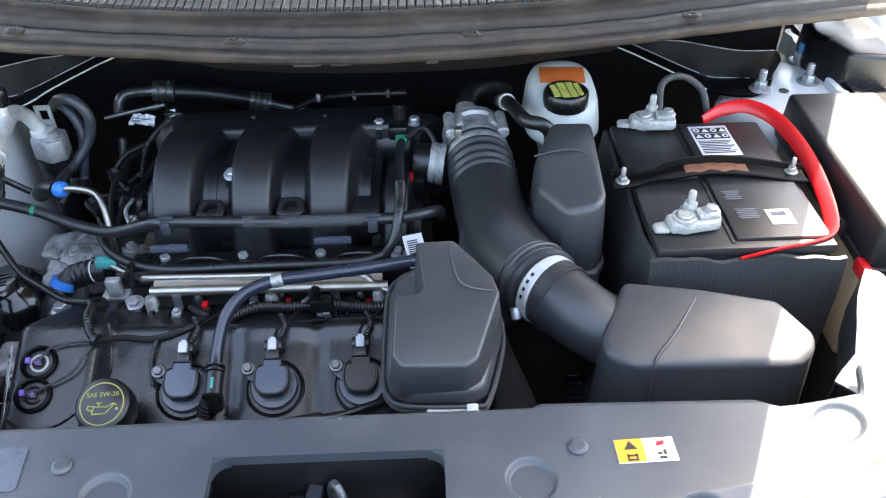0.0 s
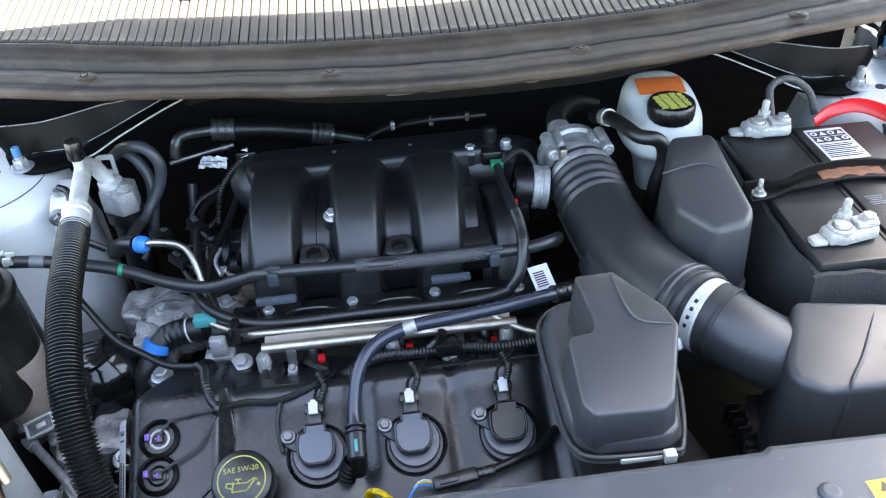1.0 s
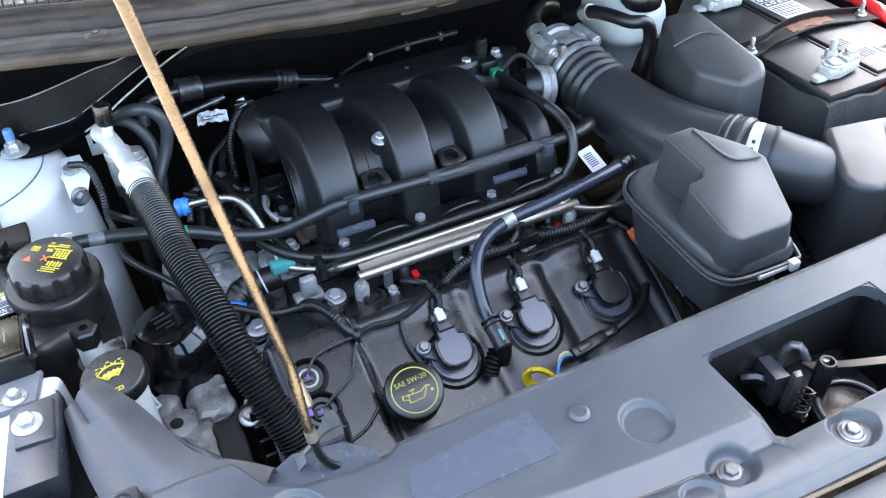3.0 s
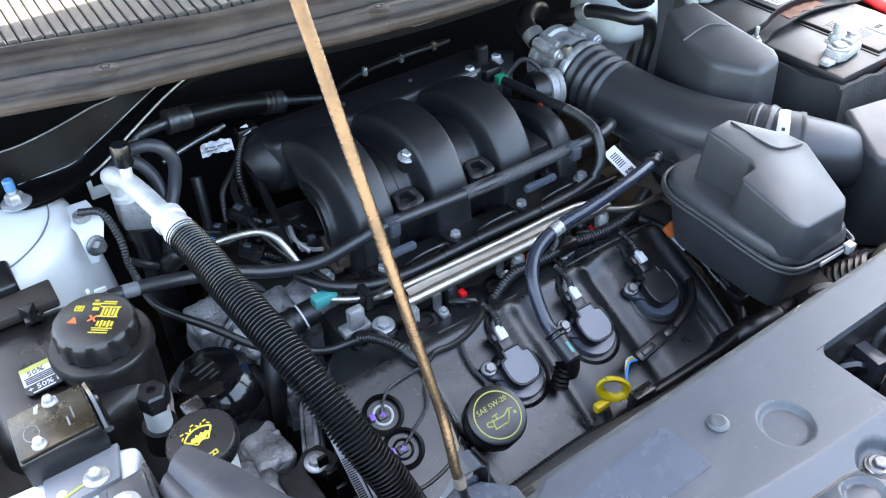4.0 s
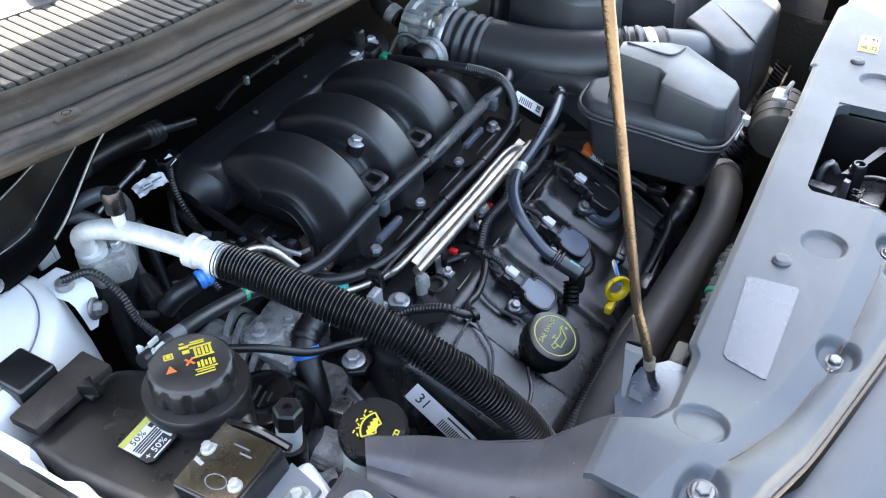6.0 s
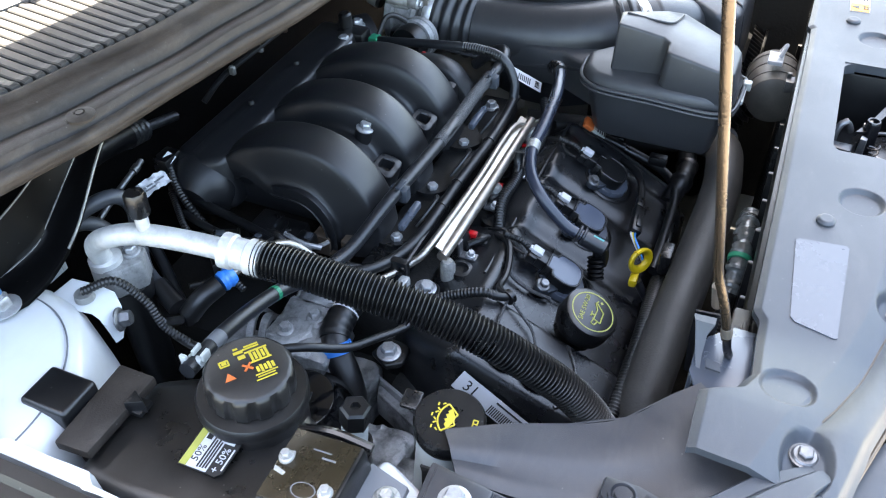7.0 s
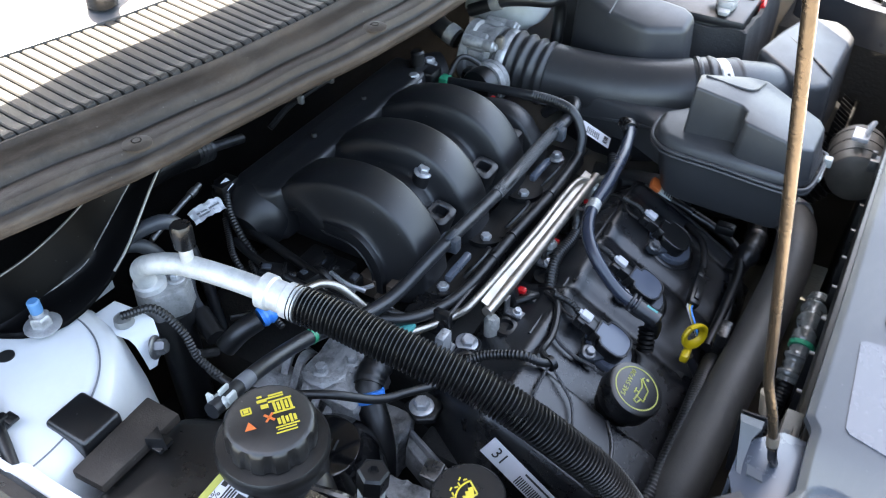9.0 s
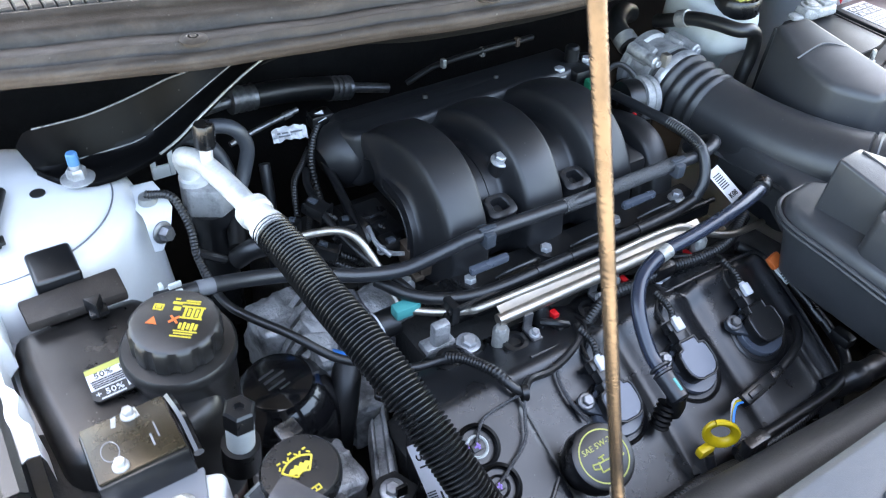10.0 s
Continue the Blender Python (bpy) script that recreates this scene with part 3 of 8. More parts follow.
BACK = [(-0.80, 1.19), (-0.70, 1.176), (-0.58, 1.147), (-0.41, 1.102), (-0.26, 1.079), (-0.1, 1.074), (0.08, 1.078), (0.2, 1.093), (0.42, 1.138), (0.62, 1.185), (0.74, 1.20), (0.88, 1.215)]
SECT = [(0.07, 1.1185), (0.02, 1.1190), (0.0, 1.1210), (-0.005, 1.1245), (0.005, 1.1275), (0.03, 1.1298), (0.06, 1.1312), (0.12, 1.1318), (0.15, 1.1300), (0.17, 1.1285), (0.19, 1.1295), (0.215, 1.1345), (0.25, 1.1385), (0.30, 1.1395), (0.40, 1.139), (0.52, 1.1385), (0.58, 1.1375), (0.605, 1.1365), (0.625, 1.1385), (0.655, 1.1445), (0.70, 1.1490), (0.76, 1.1510), (0.88, 1.1535), (0.95, 1.1565), (0.985, 1.1600), (1.01, 1.1605), (1.03, 1.152)]
rows = []
for x in np.linspace(-0.79, 0.80, 160):
    a, b = ease_at(x, FRONT), ease_at(x, BACK)
    wob = 0.0012 * math.sin(x * 17) + 0.0006 * math.sin(x * 51 + 1)
    rows.append([(x, a + (b - a) * u + (wob if 0.1 < u < 0.9 else 0), z + wob * 0.6) for u, z in SECT])
part("panel", strip(rows, 0.003), TRIM, cowl)
for x, y, z in ((-0.548, 1.085, 1.139), (-0.241, 1.033, 1.139), (0.074, 1.036, 1.139), (0.381, 1.081, 1.139)):
    part("push_clip", lathe([(0.0135, -0.001), (0.0135, 0.0012), (0.0105, 0.0030), (0.0052, 0.0040), (0.0046, 0.0022), (0.0038, 0.0022), (0.0036, 0.0042), (0, 0.0046)], (x, y, z), seg=28), TRIM, cowl)
# thin dusty sheet edge that runs below the panel, along the top of the firewall
EDGE = spline([(-0.455, 1.158, 1.068), (-0.42, 1.150, 1.078), (-0.38, 1.132, 1.086), (-0.33, 1.110, 1.090), (-0.26, 1.085, 1.090), (-0.1, 1.070, 1.088), (0.10, 1.075, 1.088), (0.22, 1.100, 1.090), (0.30, 1.140, 1.078)], 0.01)
part("sheet_edge", strip([[p, p + Vector((0, 0.004, -0.012)), p + Vector((0, 0.030, -0.030))] for p in EDGE], 0.002), FELT, cowl, "dark sheet lip below the panel")
part("lip_bead", tube(EDGE[:: 4], 0.0016, 6), TRIM, cowl)
for x, w in ((-0.108, 0.013), (-0.155, 0.020), (0.02, 0.008)):
    part("dirt_clod", prism([(x + w * math.cos(a) * (1 + 0.3 * math.sin(5 * a + 40 * x)), 1.069 + 0.003 * math.sin(a)) for a in np.linspace(0, math.tau, 11)[:-1]], 1.084, 1.0905, 0.001, 0), DUSTY, cowl, "caked grey dirt")
# louvred grille behind the panel: each slat a piece of its own
grille = thing("cowl_grille", (CX, 1.2, 1.13), "dark grey slatted air inlet grille below the windscreen", "grille")
pan = []
for x in np.linspace(-0.78, 0.70, 41):
    b = ease_at(x, BACK)
    pan.append([(x, b + 0.004, 1.150), (x, b + 0.02, 1.125), (x, b + 0.13, 1.130), (x, b + 0.16, 1.170)])
part("tray", strip(pan, 0.003), PLASTIC, grille)
shelf = []
for x in np.linspace(-0.78, 0.70, 41):
    b = ease_at(x, BACK)
    shelf.append([(x, b + 0.125, 1.178), (x, b + 0.16, 1.187), (x, b + 0.21, 1.196), (x, b + 0.215, 1.18)])
part("shelf", strip(shelf, 0.003), COVER, grille)
SLAT_LINE = [(-0.0765, -0.0080), (-0.0760, -0.0016), (-0.0740, 0.0008), (-0.0705, 0.0018), (-0.0665, 0.0012), (-0.0630, 0.0004), (-0.0580, 0.0001), (0.0500, 0.0), (0.0620, 0.0012), (0.0740, 0.0040), (0.0760, -0.0040)]
sl = loft([[(w * (0.0054 if 0.001 < abs(y) < 0.0750 else 0.0042), y, z - (0.0012 if abs(w) > 0.9 else 0.0)) for w, z in ((-1.0, z0), (-0.72, z0), (0.72, z0), (1.0, z0), (1.0, -0.012), (-1.0, -0.012))] for y, z0 in SLAT_LINE])
bmesh.ops.recalc_face_normals(sl, faces=sl.faces)
slat_mesh = bpy.data.meshes.new("slat")
sl.to_mesh(slat_mesh)
sl.free()
slat_mesh.materials.append(SLAT)
x = -0.775
while x < 0.695:
    b = ease_at(x, BACK)
    ob = new("slat", slat_mesh)
    ob.parent = grille
    ob.matrix_basis = Matrix.Translation(Vector((x, b + 0.078, 1.170)) - ORIGIN[grille]) @ Matrix.Rotation(radians(7.5), 4, "X")
    x += 0.0122
# wiper arm stub
wip = thing("wiper_arm", (-0.40, 1.25, 1.19), "black wiper arm parked on the cowl", "wiper")
part("arm", tube([(-0.42, 1.255, 1.215), (-0.2, 1.30, 1.235), (0.05, 1.33, 1.25)], 0.007, 8), SATIN, wip)
part("pivot", lathe([(0.016, 0), (0.016, 0.03), (0.012, 0.036), (0, 0.036)], (-0.42, 1.255, 1.185)), SATIN, wip)

# ---- front cover over the radiator ----
cover = thing("radiator_cover", (CX, 0.42, 1.0), "dark grey plastic cover over the radiator with recessed clips", "radiator cover")
FE = [(-0.612, 0.405), (-0.587, 0.396), (-0.52, 0.374), (-0.457, 0.358), (-0.32, 0.324), (-0.20, 0.309), (-0.08, 0.304)]
FE = FE + [(mir(x), y) for x, y in FE[-2::-1]]
BE = [(-0.613, 0.512), (-0.567, 0.513), (-0.553, 0.488), (-0.530, 0.478), (-0.458, 0.479), (-0.447, 0.486), (-0.30, 0.486), (-0.155, 0.487), (0.0, 0.487), (0.093, 0.488), (0.100, 0.4925), (0.295, 0.490), (0.316, 0.481), (0.385, 0.480), (0.395, 0.512), (0.453, 0.512)]
CREASE = [(-0.62, 0.474), (-0.563, 0.448), (-0.54, 0.437), (-0.493, 0.418), (-0.426, 0.399), (-0.352, 0.386), (-0.28, 0.379), (-0.199, 0.374), (-0.08, 0.371)]
CREASE = CREASE + [(mir(x), y) for x, y in CREASE[-2::-1]]
mc = lambda x: -0.183 - x
HX0, HX1, HY0, HY1 = -0.184, 0.012, 0.350, 0.443
CIRC = [(-0.266, 0.410, 0.0215), (-0.537, 0.452, 0.0215), (-0.270, 0.338, 0.0165), (mc(-0.266), 0.410, 0.0215), (mc(-0.537), 0.452, 0.0215), (mc(-0.270), 0.338, 0.0165)]
CUPS = [(-0.594, 0.434), (-0.400, 0.373), (-0.232, 0.349), (-0.125, 0.333), (mc(-0.594), 0.434), (mc(-0.400), 0.373), (mc(-0.232), 0.349)]
xs = sorted(set([round(v, 4) for v in np.linspace(-0.612, 0.452, 267)] + [HX0, HX1, -0.447, 0.29] + [round(float(v), 4) for c in [q[0] for q in CIRC] + [q[0] for q in CUPS] for v in np.linspace(c - 0.024, c + 0.024, 29) if -0.611 < v < 0.451]))
fex, fey = [p[0] for p in FE], [p[1] for p in FE]
bex, bey = [p[0] for p in BE], [p[1] for p in BE]
crx, cry = [p[0] for p in CREASE], [p[1] for p in CREASE]


def cover_z(x, y):
    c, e, b = np.interp(x, crx, cry), np.interp(x, fex, fey), np.interp(x, bex, bey)
    z = 1.030 - 0.004 * ((x - CX) / 0.5) ** 2
    k = min(1, max(0, (abs(x - CX) - 0.385) / 0.135))
    z += 0.026 * k * k * (3 - 2 * k)
    w = min(0.022, 0.6 * (c - e))
    if c - w < y <= c:
        z -= 0.008 * (c - y) / w
    elif y <= c - w:
        u = (c - w - y) / max(0.01, c - w - e)
        z -= 0.008 - 0.005 * math.sin(min(1, u * 1.1) * math.pi) + 0.006 * max(0, u - 0.8) / 0.2
    if b - y < 0.006:
        z -= 0.004 * (1 - (b - y) / 0.006)
    for cx, cy, r in CIRC:
        d = math.hypot(x - cx, y - cy)
        z -= 0.005 * min(1, max(0, (r - d) / 0.0035))
    for cx, cy in CUPS:
        d = math.hypot((x - cx) * 0.85, y - cy)
        z -= 0.0085 * min(1, max(0, (0.0185 - d) / 0.0045))
    return float(z)


bm = bmesh.new()
NY = 110
cols = {}
for x in xs:
    e, b = float(np.interp(x, fex, fey)), float(np.interp(x, bex, bey))
    ys = np.linspace(e, b, NY)
    if HX0 - 0.004 < x < HX1 + 0.004:
        lo, hi = int(NY * 0.36), int(NY * 0.78)
        ys = np.concatenate([np.linspace(e, HY0, lo), np.linspace(HY0, HY1, hi - lo + 1)[1:], np.linspace(HY1, b, NY - hi + 1)[1:]])[:NY]
    out = math.copysign(0.017 * max(0, (abs(x - CX) - 0.49) / 0.042), x - CX)
    cols[x] = [bm.verts.new((x + out * (0.75 + 0.35 * min(1, max(0, (0.518 - float(y)) / 0.085))), float(y), cover_z(x, float(y)))) for y in ys]
for a, b in zip(xs, xs[1:]):
    for k in range(NY - 1):
        A, B = cols[a], cols[b]
        mx, my = (a + b) / 2, (A[k].co.y + A[k + 1].co.y + B[k].co.y + B[k + 1].co.y) / 4
        if HX0 < mx < HX1 and HY0 < my < HY1:
            continue
        bm.faces.new((A[k], B[k], B[k + 1], A[k + 1]))
rim = [e for e in bm.edges if e.is_boundary]
ext = bmesh.ops.extrude_edge_only(bm, edges=rim)
low = [v for v in ext["geom"] if isinstance(v, bmesh.types.BMVert)]
bmesh.ops.translate(bm, verts=low, vec=(0, 0, -0.007))
for v in low:
    if HX0 - 0.01 < v.co.x < HX1 + 0.01 and HY0 - 0.01 < v.co.y < HY1 + 0.01:
        v.co.z -= 0.004
part("panel", bm, COVER, cover, angle=50)
for sx, sy in ((0, 0), (1, 0), (0, 1), (1, 1)):
    cx, cy = (HX0, HX1)[sx], (HY0, HY1)[sy]
    dx, dy = (1, -1)[sx], (1, -1)[sy]
    arc = [(cx - dx * 0.003, cy - dy * 0.003)] + [(cx + dx * 0.014 * (1 - math.sin(a)), cy + dy * 0.014 * (1 - math.cos(a))) for a in np.linspace(0, math.pi / 2, 7)]
    part("hole_corner", prism(arc if dx * dy < 0 else arc[::-1], 1.016, cover_z(cx, cy) - 0.0012, 0, 0), COVER, cover)
for x, y in CUPS:
    part("cover_bolt", bolt((x, y, cover_z(x, y)), r=0.0058, h=0.004, washer=1.6), BOLT, cover, "plated bolt in a recess")
    part("bolt_washer", lathe([(0.0108, -0.001), (0.0108, 0.0007), (0.0095, 0.0011), (0, 0.0011)], (x, y, cover_z(x, y)), seg=24), BOLT, cover, "plated washer")
for x, y in ((-0.309, 0.440), (mc(-0.309), 0.440)):
    part("push_pin", lathe([(0.0088, 0), (0.0088, 0.002), (0.0070, 0.0040), (0.005, 0.0044), (0, 0.003)], (x, y, cover_z(x, y)), seg=20), COVER, cover)
m = axes((-0.400, 0.440, 1.0289), (1, 0, 0.0107), (-0.0107, 0, 1))
for s in (-1, 1):
    line = [(CX + s * d, float(np.interp(CX + s * d, crx, cry))) for d in np.linspace(0.16, 0.50, 18)]
    part("crease_dirt", tube([(x, y - 0.0215, cover_z(x, y - 0.0215) - 0.0004) for x, y in line], 0.0010, 6), BROWN, cover, "brown dirt line")
part("rim_line", tube([(x, y - 0.001, cover_z(x, y) - 0.004) for x, y in zip(fex, fey)], 0.0022, 8), BROWN, cover, "brown line along the rim")
# the patch's lighter blue-grey stands in for sky reflected in a smooth surface
part("label_patch", prism([(-0.060, -0.021), (0.057, -0.023), (0.060, -0.020), (0.056, 0.020), (0.053, 0.023), (-0.048, 0.017), (-0.053, 0.013), (-0.061, -0.018)], -0.001, 0.0005, 0, 0, 1, m=m), PATCH, cover, "smooth label patch with sky sheen put into its grey")
# warning label: a yellow and a white half
m = axes((0.183, 0.4345, 1.0292), (1, 0.03, 0), (0, 0, 1)) @ Matrix.Diagonal((0.92, 1.1, 1, 1))
lab = part("warning_label", box((0, 0, 0), (0.0555, 0.0225, 0.001), 0.0003, m), PAPER, cover, "yellow and white warning label")
part("label_half", box((-0.0145, 0, 0.0007), (0.026, 0.0215, 0.0006), 0, m), AMBER, lab, "amber half")
part("warning_mark", join(prism([(-0.020, 0.001), (-0.008, 0.001), (-0.014, 0.009)], 0.001, 0.0014, 0, 0, m=m), bars([(-0.014, -0.005, 0.010, 0.0015), (-0.018, -0.006, 0.0015, 0.005), (-0.010, -0.006, 0.0015, 0.005), (-0.014, -0.009, 0.010, 0.0015)], m @ Matrix.Translation((0, 0, 0.001)))), BLACKINK, lab, "dark pictogram")
part("warning_mark", join(prism([(0.010, 0.003), (0.018, 0.004), (0.019, 0.008), (0.012, 0.007)], 0.0006, 0.001, 0, 0, m=m)), RED, lab, "red pictogram")
part("warning_mark", bars([(0.012, -0.004, 0.004, 0.002), (0.017, -0.003, 0.003, 0.004), (0.014, -0.008, 0.007, 0.002)], m @ Matrix.Translation((0, 0, 0.0008))), BLACKINK, lab, "dark pictogram")

# latch in the opening
latch = thing("bonnet_latch", (-0.08, 0.405, 0.93), "steel bonnet latch in the opening of the cover", "latch")
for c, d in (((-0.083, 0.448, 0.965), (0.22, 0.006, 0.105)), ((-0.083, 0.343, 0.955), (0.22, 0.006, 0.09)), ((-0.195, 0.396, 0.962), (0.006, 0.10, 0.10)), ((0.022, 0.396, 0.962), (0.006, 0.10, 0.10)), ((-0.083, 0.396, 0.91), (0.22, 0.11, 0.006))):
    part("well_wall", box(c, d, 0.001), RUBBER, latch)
part("latch_plate", prism([(-0.150, 0.375), (-0.055, 0.372), (-0.05, 0.43), (-0.09, 0.437), (-0.145, 0.432)], 0.915, 0.935, 0.002, 0.002), SATIN, latch)
part("latch_hook", tube([(-0.140, 0.425, 0.935), (-0.138, 0.424, 0.980), (-0.132, 0.416, 0.990), (-0.126, 0.408, 0.975)], 0.004, 10), BOLT, latch)
part("side_plate", prism([(-0.165, 0.405), (-0.148, 0.402), (-0.146, 0.432), (-0.160, 0.434)], 0.935, 0.972, 0.001, 0.001), WING, latch, "blue-grey steel plate")
part("side_plate", prism([(-0.158, 0.392), (-0.150, 0.390), (-0.146, 0.398), (-0.156, 0.400)], 0.935, 0.985, 0.001, 0.001), BOLT, latch)
part("post", lathe([(0.0085, 0.92), (0.0085, 0.992), (0.0070, 0.995), (0.0055, 0.995), (0.0050, 0.988), (0, 0.988)], (-0.128, 0.388, 0), seg=24), SATIN, latch)
part("half_disc", prism([(-0.112 + 0.036 * math.cos(a), 0.360 + 0.036 * math.sin(a)) for a in np.linspace(-0.4, 3.3, 20)], 0.945, 0.952, 0.0005, 0.001), SATIN, latch)
part("disc_rim", tube([(-0.112 + 0.030 * math.cos(a), 0.360 + 0.030 * math.sin(a), 0.954) for a in np.linspace(-0.4, 3.3, 20)], 0.0022, 8), BOLT, latch)
part("cross_lever", strip([[(-0.140, 0.404, 0.984), (-0.137, 0.393, 0.984)], [(-0.105, 0.386, 0.986), (-0.103, 0.377, 0.986)], [(-0.070, 0.372, 0.988), (-0.068, 0.362, 0.988)]], 0.0025), SATIN, latch, "dull steel lever")
part("lever_tab", strip([[(-0.056, 0.366, 0.988), (-0.040, 0.360, 0.990)], [(-0.052, 0.360, 0.998), (-0.037, 0.355, 1.003)], [(-0.048, 0.356, 1.004), (-0.036, 0.353, 1.010)]], 0.002, (0, -1, 0)), BOLT, latch, "bent steel tab")
part("lever_pin", bolt((-0.126, 0.392, 0.985), (0, 0, 1), 0.004, 0.005), CHROME, latch)
part("spring", tube([(-0.150 + 0.006 * math.cos(k * 0.7), 0.382 + 0.006 * math.sin(k * 0.7), 0.938 + k * 0.0009) for k in range(44)], 0.0013, 6, 0.003), SATIN, latch)
part("cable_end", tube([(-0.15, 0.41, 0.94), (-0.165, 0.42, 0.960), (-0.176, 0.43, 0.955)], 0.006, 8), SATIN, latch)
for ob in latch.children:
    if not ob.name.startswith("well_wall"):
        ob.location += Vector((0.052, 0.012, 0.014))

# side wings of the cover
for f in (lambda x: x, mir):
    wing = thing("side_deflector", (f(-0.64), 0.59, 0.95), "dark grey plastic air deflector bolted to the front corner", "deflector", group="side deflectors")
    A = [(-0.540, 0.512, 1.020), (-0.556, 0.530, 1.016), (-0.585, 0.560, 1.006), (-0.605, 0.600, 1.002), (-0.625, 0.645, 1.004), (-0.650, 0.686, 1.007)]
    B = [(-0.600, 0.440, 1.008), (-0.630, 0.475, 0.998), (-0.655, 0.515, 0.984), (-0.666, 0.560, 0.986), (-0.676, 0.610, 0.993), (-0.684, 0.692, 1.003)]
    rows = []
    for k in range(9):
        u = k / 8
        rows.append([(f(Vector(a).lerp(Vector(b), u).x), Vector(a).lerp(Vector(b), u).y, Vector(a).lerp(Vector(b), u).z + 0.005 * math.sin(u * math.pi) - 0.0035 * math.exp(-((u - 0.62) / 0.10) ** 2)) for a, b in zip(spline(A, 0.012), spline(B, 0.0135))])
    part("panel", strip(rows, 0.0025), WING, wing)
    part("recess_wall", strip([[(f(x), y, z - 0.001) for x, y, z in B], [(f(x + 0.002), y, z - 0.012) for x, y, z in B], [(f(x - 0.002), y, z - 0.07) for x, y, z in B]], 0.002, (1, 0, 0)), PLASTIC, wing)
    for y in (0.548, 0.566, 0.584):
        part("recess_rib", box((f(-0.676), y, 0.955), (0.014, 0.004, 0.045), 0.001), PLASTIC, wing)
    part("skirt", strip([[(f(x), y, z - 0.001) for x, y, z in A], [(f(x + 0.004), y, z - 0.06) for x, y, z in A]], 0.002, (1, 0, 0)), WING, wing)
    d = 1 if f(0) == 0 else -1
    part("tab", prism([(f(-0.679), 0.684), (f(-0.721), 0.682), (f(-0.734), 0.592), (f(-0.690), 0.592)][::d], 0.978, 1.009, 0.001, 0.0025), WING, wing)
    part("tab_pad", prism([(f(-0.684), 0.678), (f(-0.715), 0.677), (f(-0.720), 0.632), (f(-0.688), 0.630)][::d], 1.007, 1.0125, 0.001, 0.002), WING, wing)
    part("wing_bolt", bolt((f(-0.707), 0.654, 1.012), r=0.0076, h=0.007, washer=1.65), STEEL, wing, "plated flange bolt")
    ear = part("ear", prism([(f(-0.638), 0.562), (f(-0.656), 0.562), (f(-0.672), 0.548), (f(-0.682), 0.520), (f(-0.676), 0.497), (f(-0.650), 0.490), (f(-0.642), 0.515), (f(-0.637), 0.535)][::d], 0.990, 1.004, 0.001, 0.003), WING, wing)
    part("ear_boss", lathe([(0.011, 0), (0.011, 0.003), (0.009, 0.0035), (0.0075, 0.0015), (0.006, 0.0015), (0.006, 0.004), (0, 0.0042)], (f(-0.652), 0.545, 1.004), seg=24), WING, ear)
    for k in range(7):
        a = 1.1 + k * 0.36
        part("ear_rib", box((0.0145, 0, 0.0045), (0.005, 0.0014, 0.002), 0, axes((f(-0.652), 0.545, 1.000), (d * -math.sin(a), math.cos(a), 0), (0, 0, 1))), WING, ear)
    part("ear_fold", tube([(f(-0.650), 0.530, 1.004), (f(-0.655), 0.515, 1.005), (f(-0.660), 0.495, 1.003)], 0.006, 10, flat=0.5), WING, ear)

# white corner metal by the left bolt
corner = thing("corner_bracket", (-0.72, 0.69, 0.94), "white painted corner panel with a grey steel bracket", "bracket")
part("white_panel", join(prism([(-0.675, 0.725), (-0.70, 0.735), (-0.790, 0.74), (-0.795, 0.60), (-0.770, 0.575), (-0.735, 0.60), (-0.69, 0.69)], 0.93, 0.991, 0.003, 0.008, 3), box((-0.76, 0.62, 0.90), (0.07, 0.12, 0.12), 0.01)), WHITE, corner)
part("steel_plate", prism([(-0.692, 0.729), (-0.701, 0.693), (-0.750, 0.692), (-0.758, 0.698), (-0.753, 0.730)], 0.992, 0.998, 0.001, 0.001), GREY, corner, "grey plated steel bracket")
part("plate_bolt", bolt((-0.717, 0.704, 0.998), r=0.0058, h=0.006, washer=1.8), LEAD, corner)
part("plate_hole", lathe([(0.004, 0), (0.004, 0.0006), (0, 0.0006)], (-0.744, 0.704, 0.998), seg=14), PAPER, corner)
part("paint_stroke", tube([(-0.724, 0.703, 0.9985), (-0.735, 0.7015, 0.9985), (-0.750, 0.6975, 0.9985)], 0.0012, 6), LIME, corner, "yellow green paint stroke")
part("rubber_stop", lathe([(0.014, 0), (0.014, 0.016), (0.010, 0.022), (0.004, 0.022), (0.004, 0.016), (0, 0.016)], (-0.752, 0.639, 0.985), seg=6), RUBBER, corner)

# prop rod and its bracket
rod = thing("prop_rod", (-0.50, 0.512, 1.02), "yellow zinc bonnet prop rod standing in its bracket", "prop rod")
way = Vector((-0.1434, 0.1462, 1.0))
base = Vector((-0.4934, 0.5055, 1.0))
part("rod", tube([(-0.507, 0.503, 1.042), (-0.508, 0.504, 1.050), (-0.509, 0.507, 1.064), (-0.509, 0.512, 1.082), base + way * 0.11, base + way * 0.15, base + way * 0.45, base + way * 0.80], 0.0038, 14), BRASS, rod)
part("rod_band", tube([base + way * 0.072, base + way * 0.095], 0.0044, 14), CHROME, rod, "bright worn band")
part("rod_hook", tube([(-0.507, 0.503, 1.048), (-0.505, 0.500, 1.030), (-0.500, 0.497, 1.018), (-0.494, 0.497, 1.011)], 0.0036, 10), SATIN, rod, "dark bent hook")
part("rod_clip", tube([(-0.5075, 0.5032, 1.046), (-0.5082, 0.5045, 1.056)], 0.0048, 12), CREAM_DIRT, rod, "dirty tan clip")
brk = thing("rod_bracket", (-0.495, 0.503, 0.98), "bent grey steel bracket holding the prop rod", "bracket")
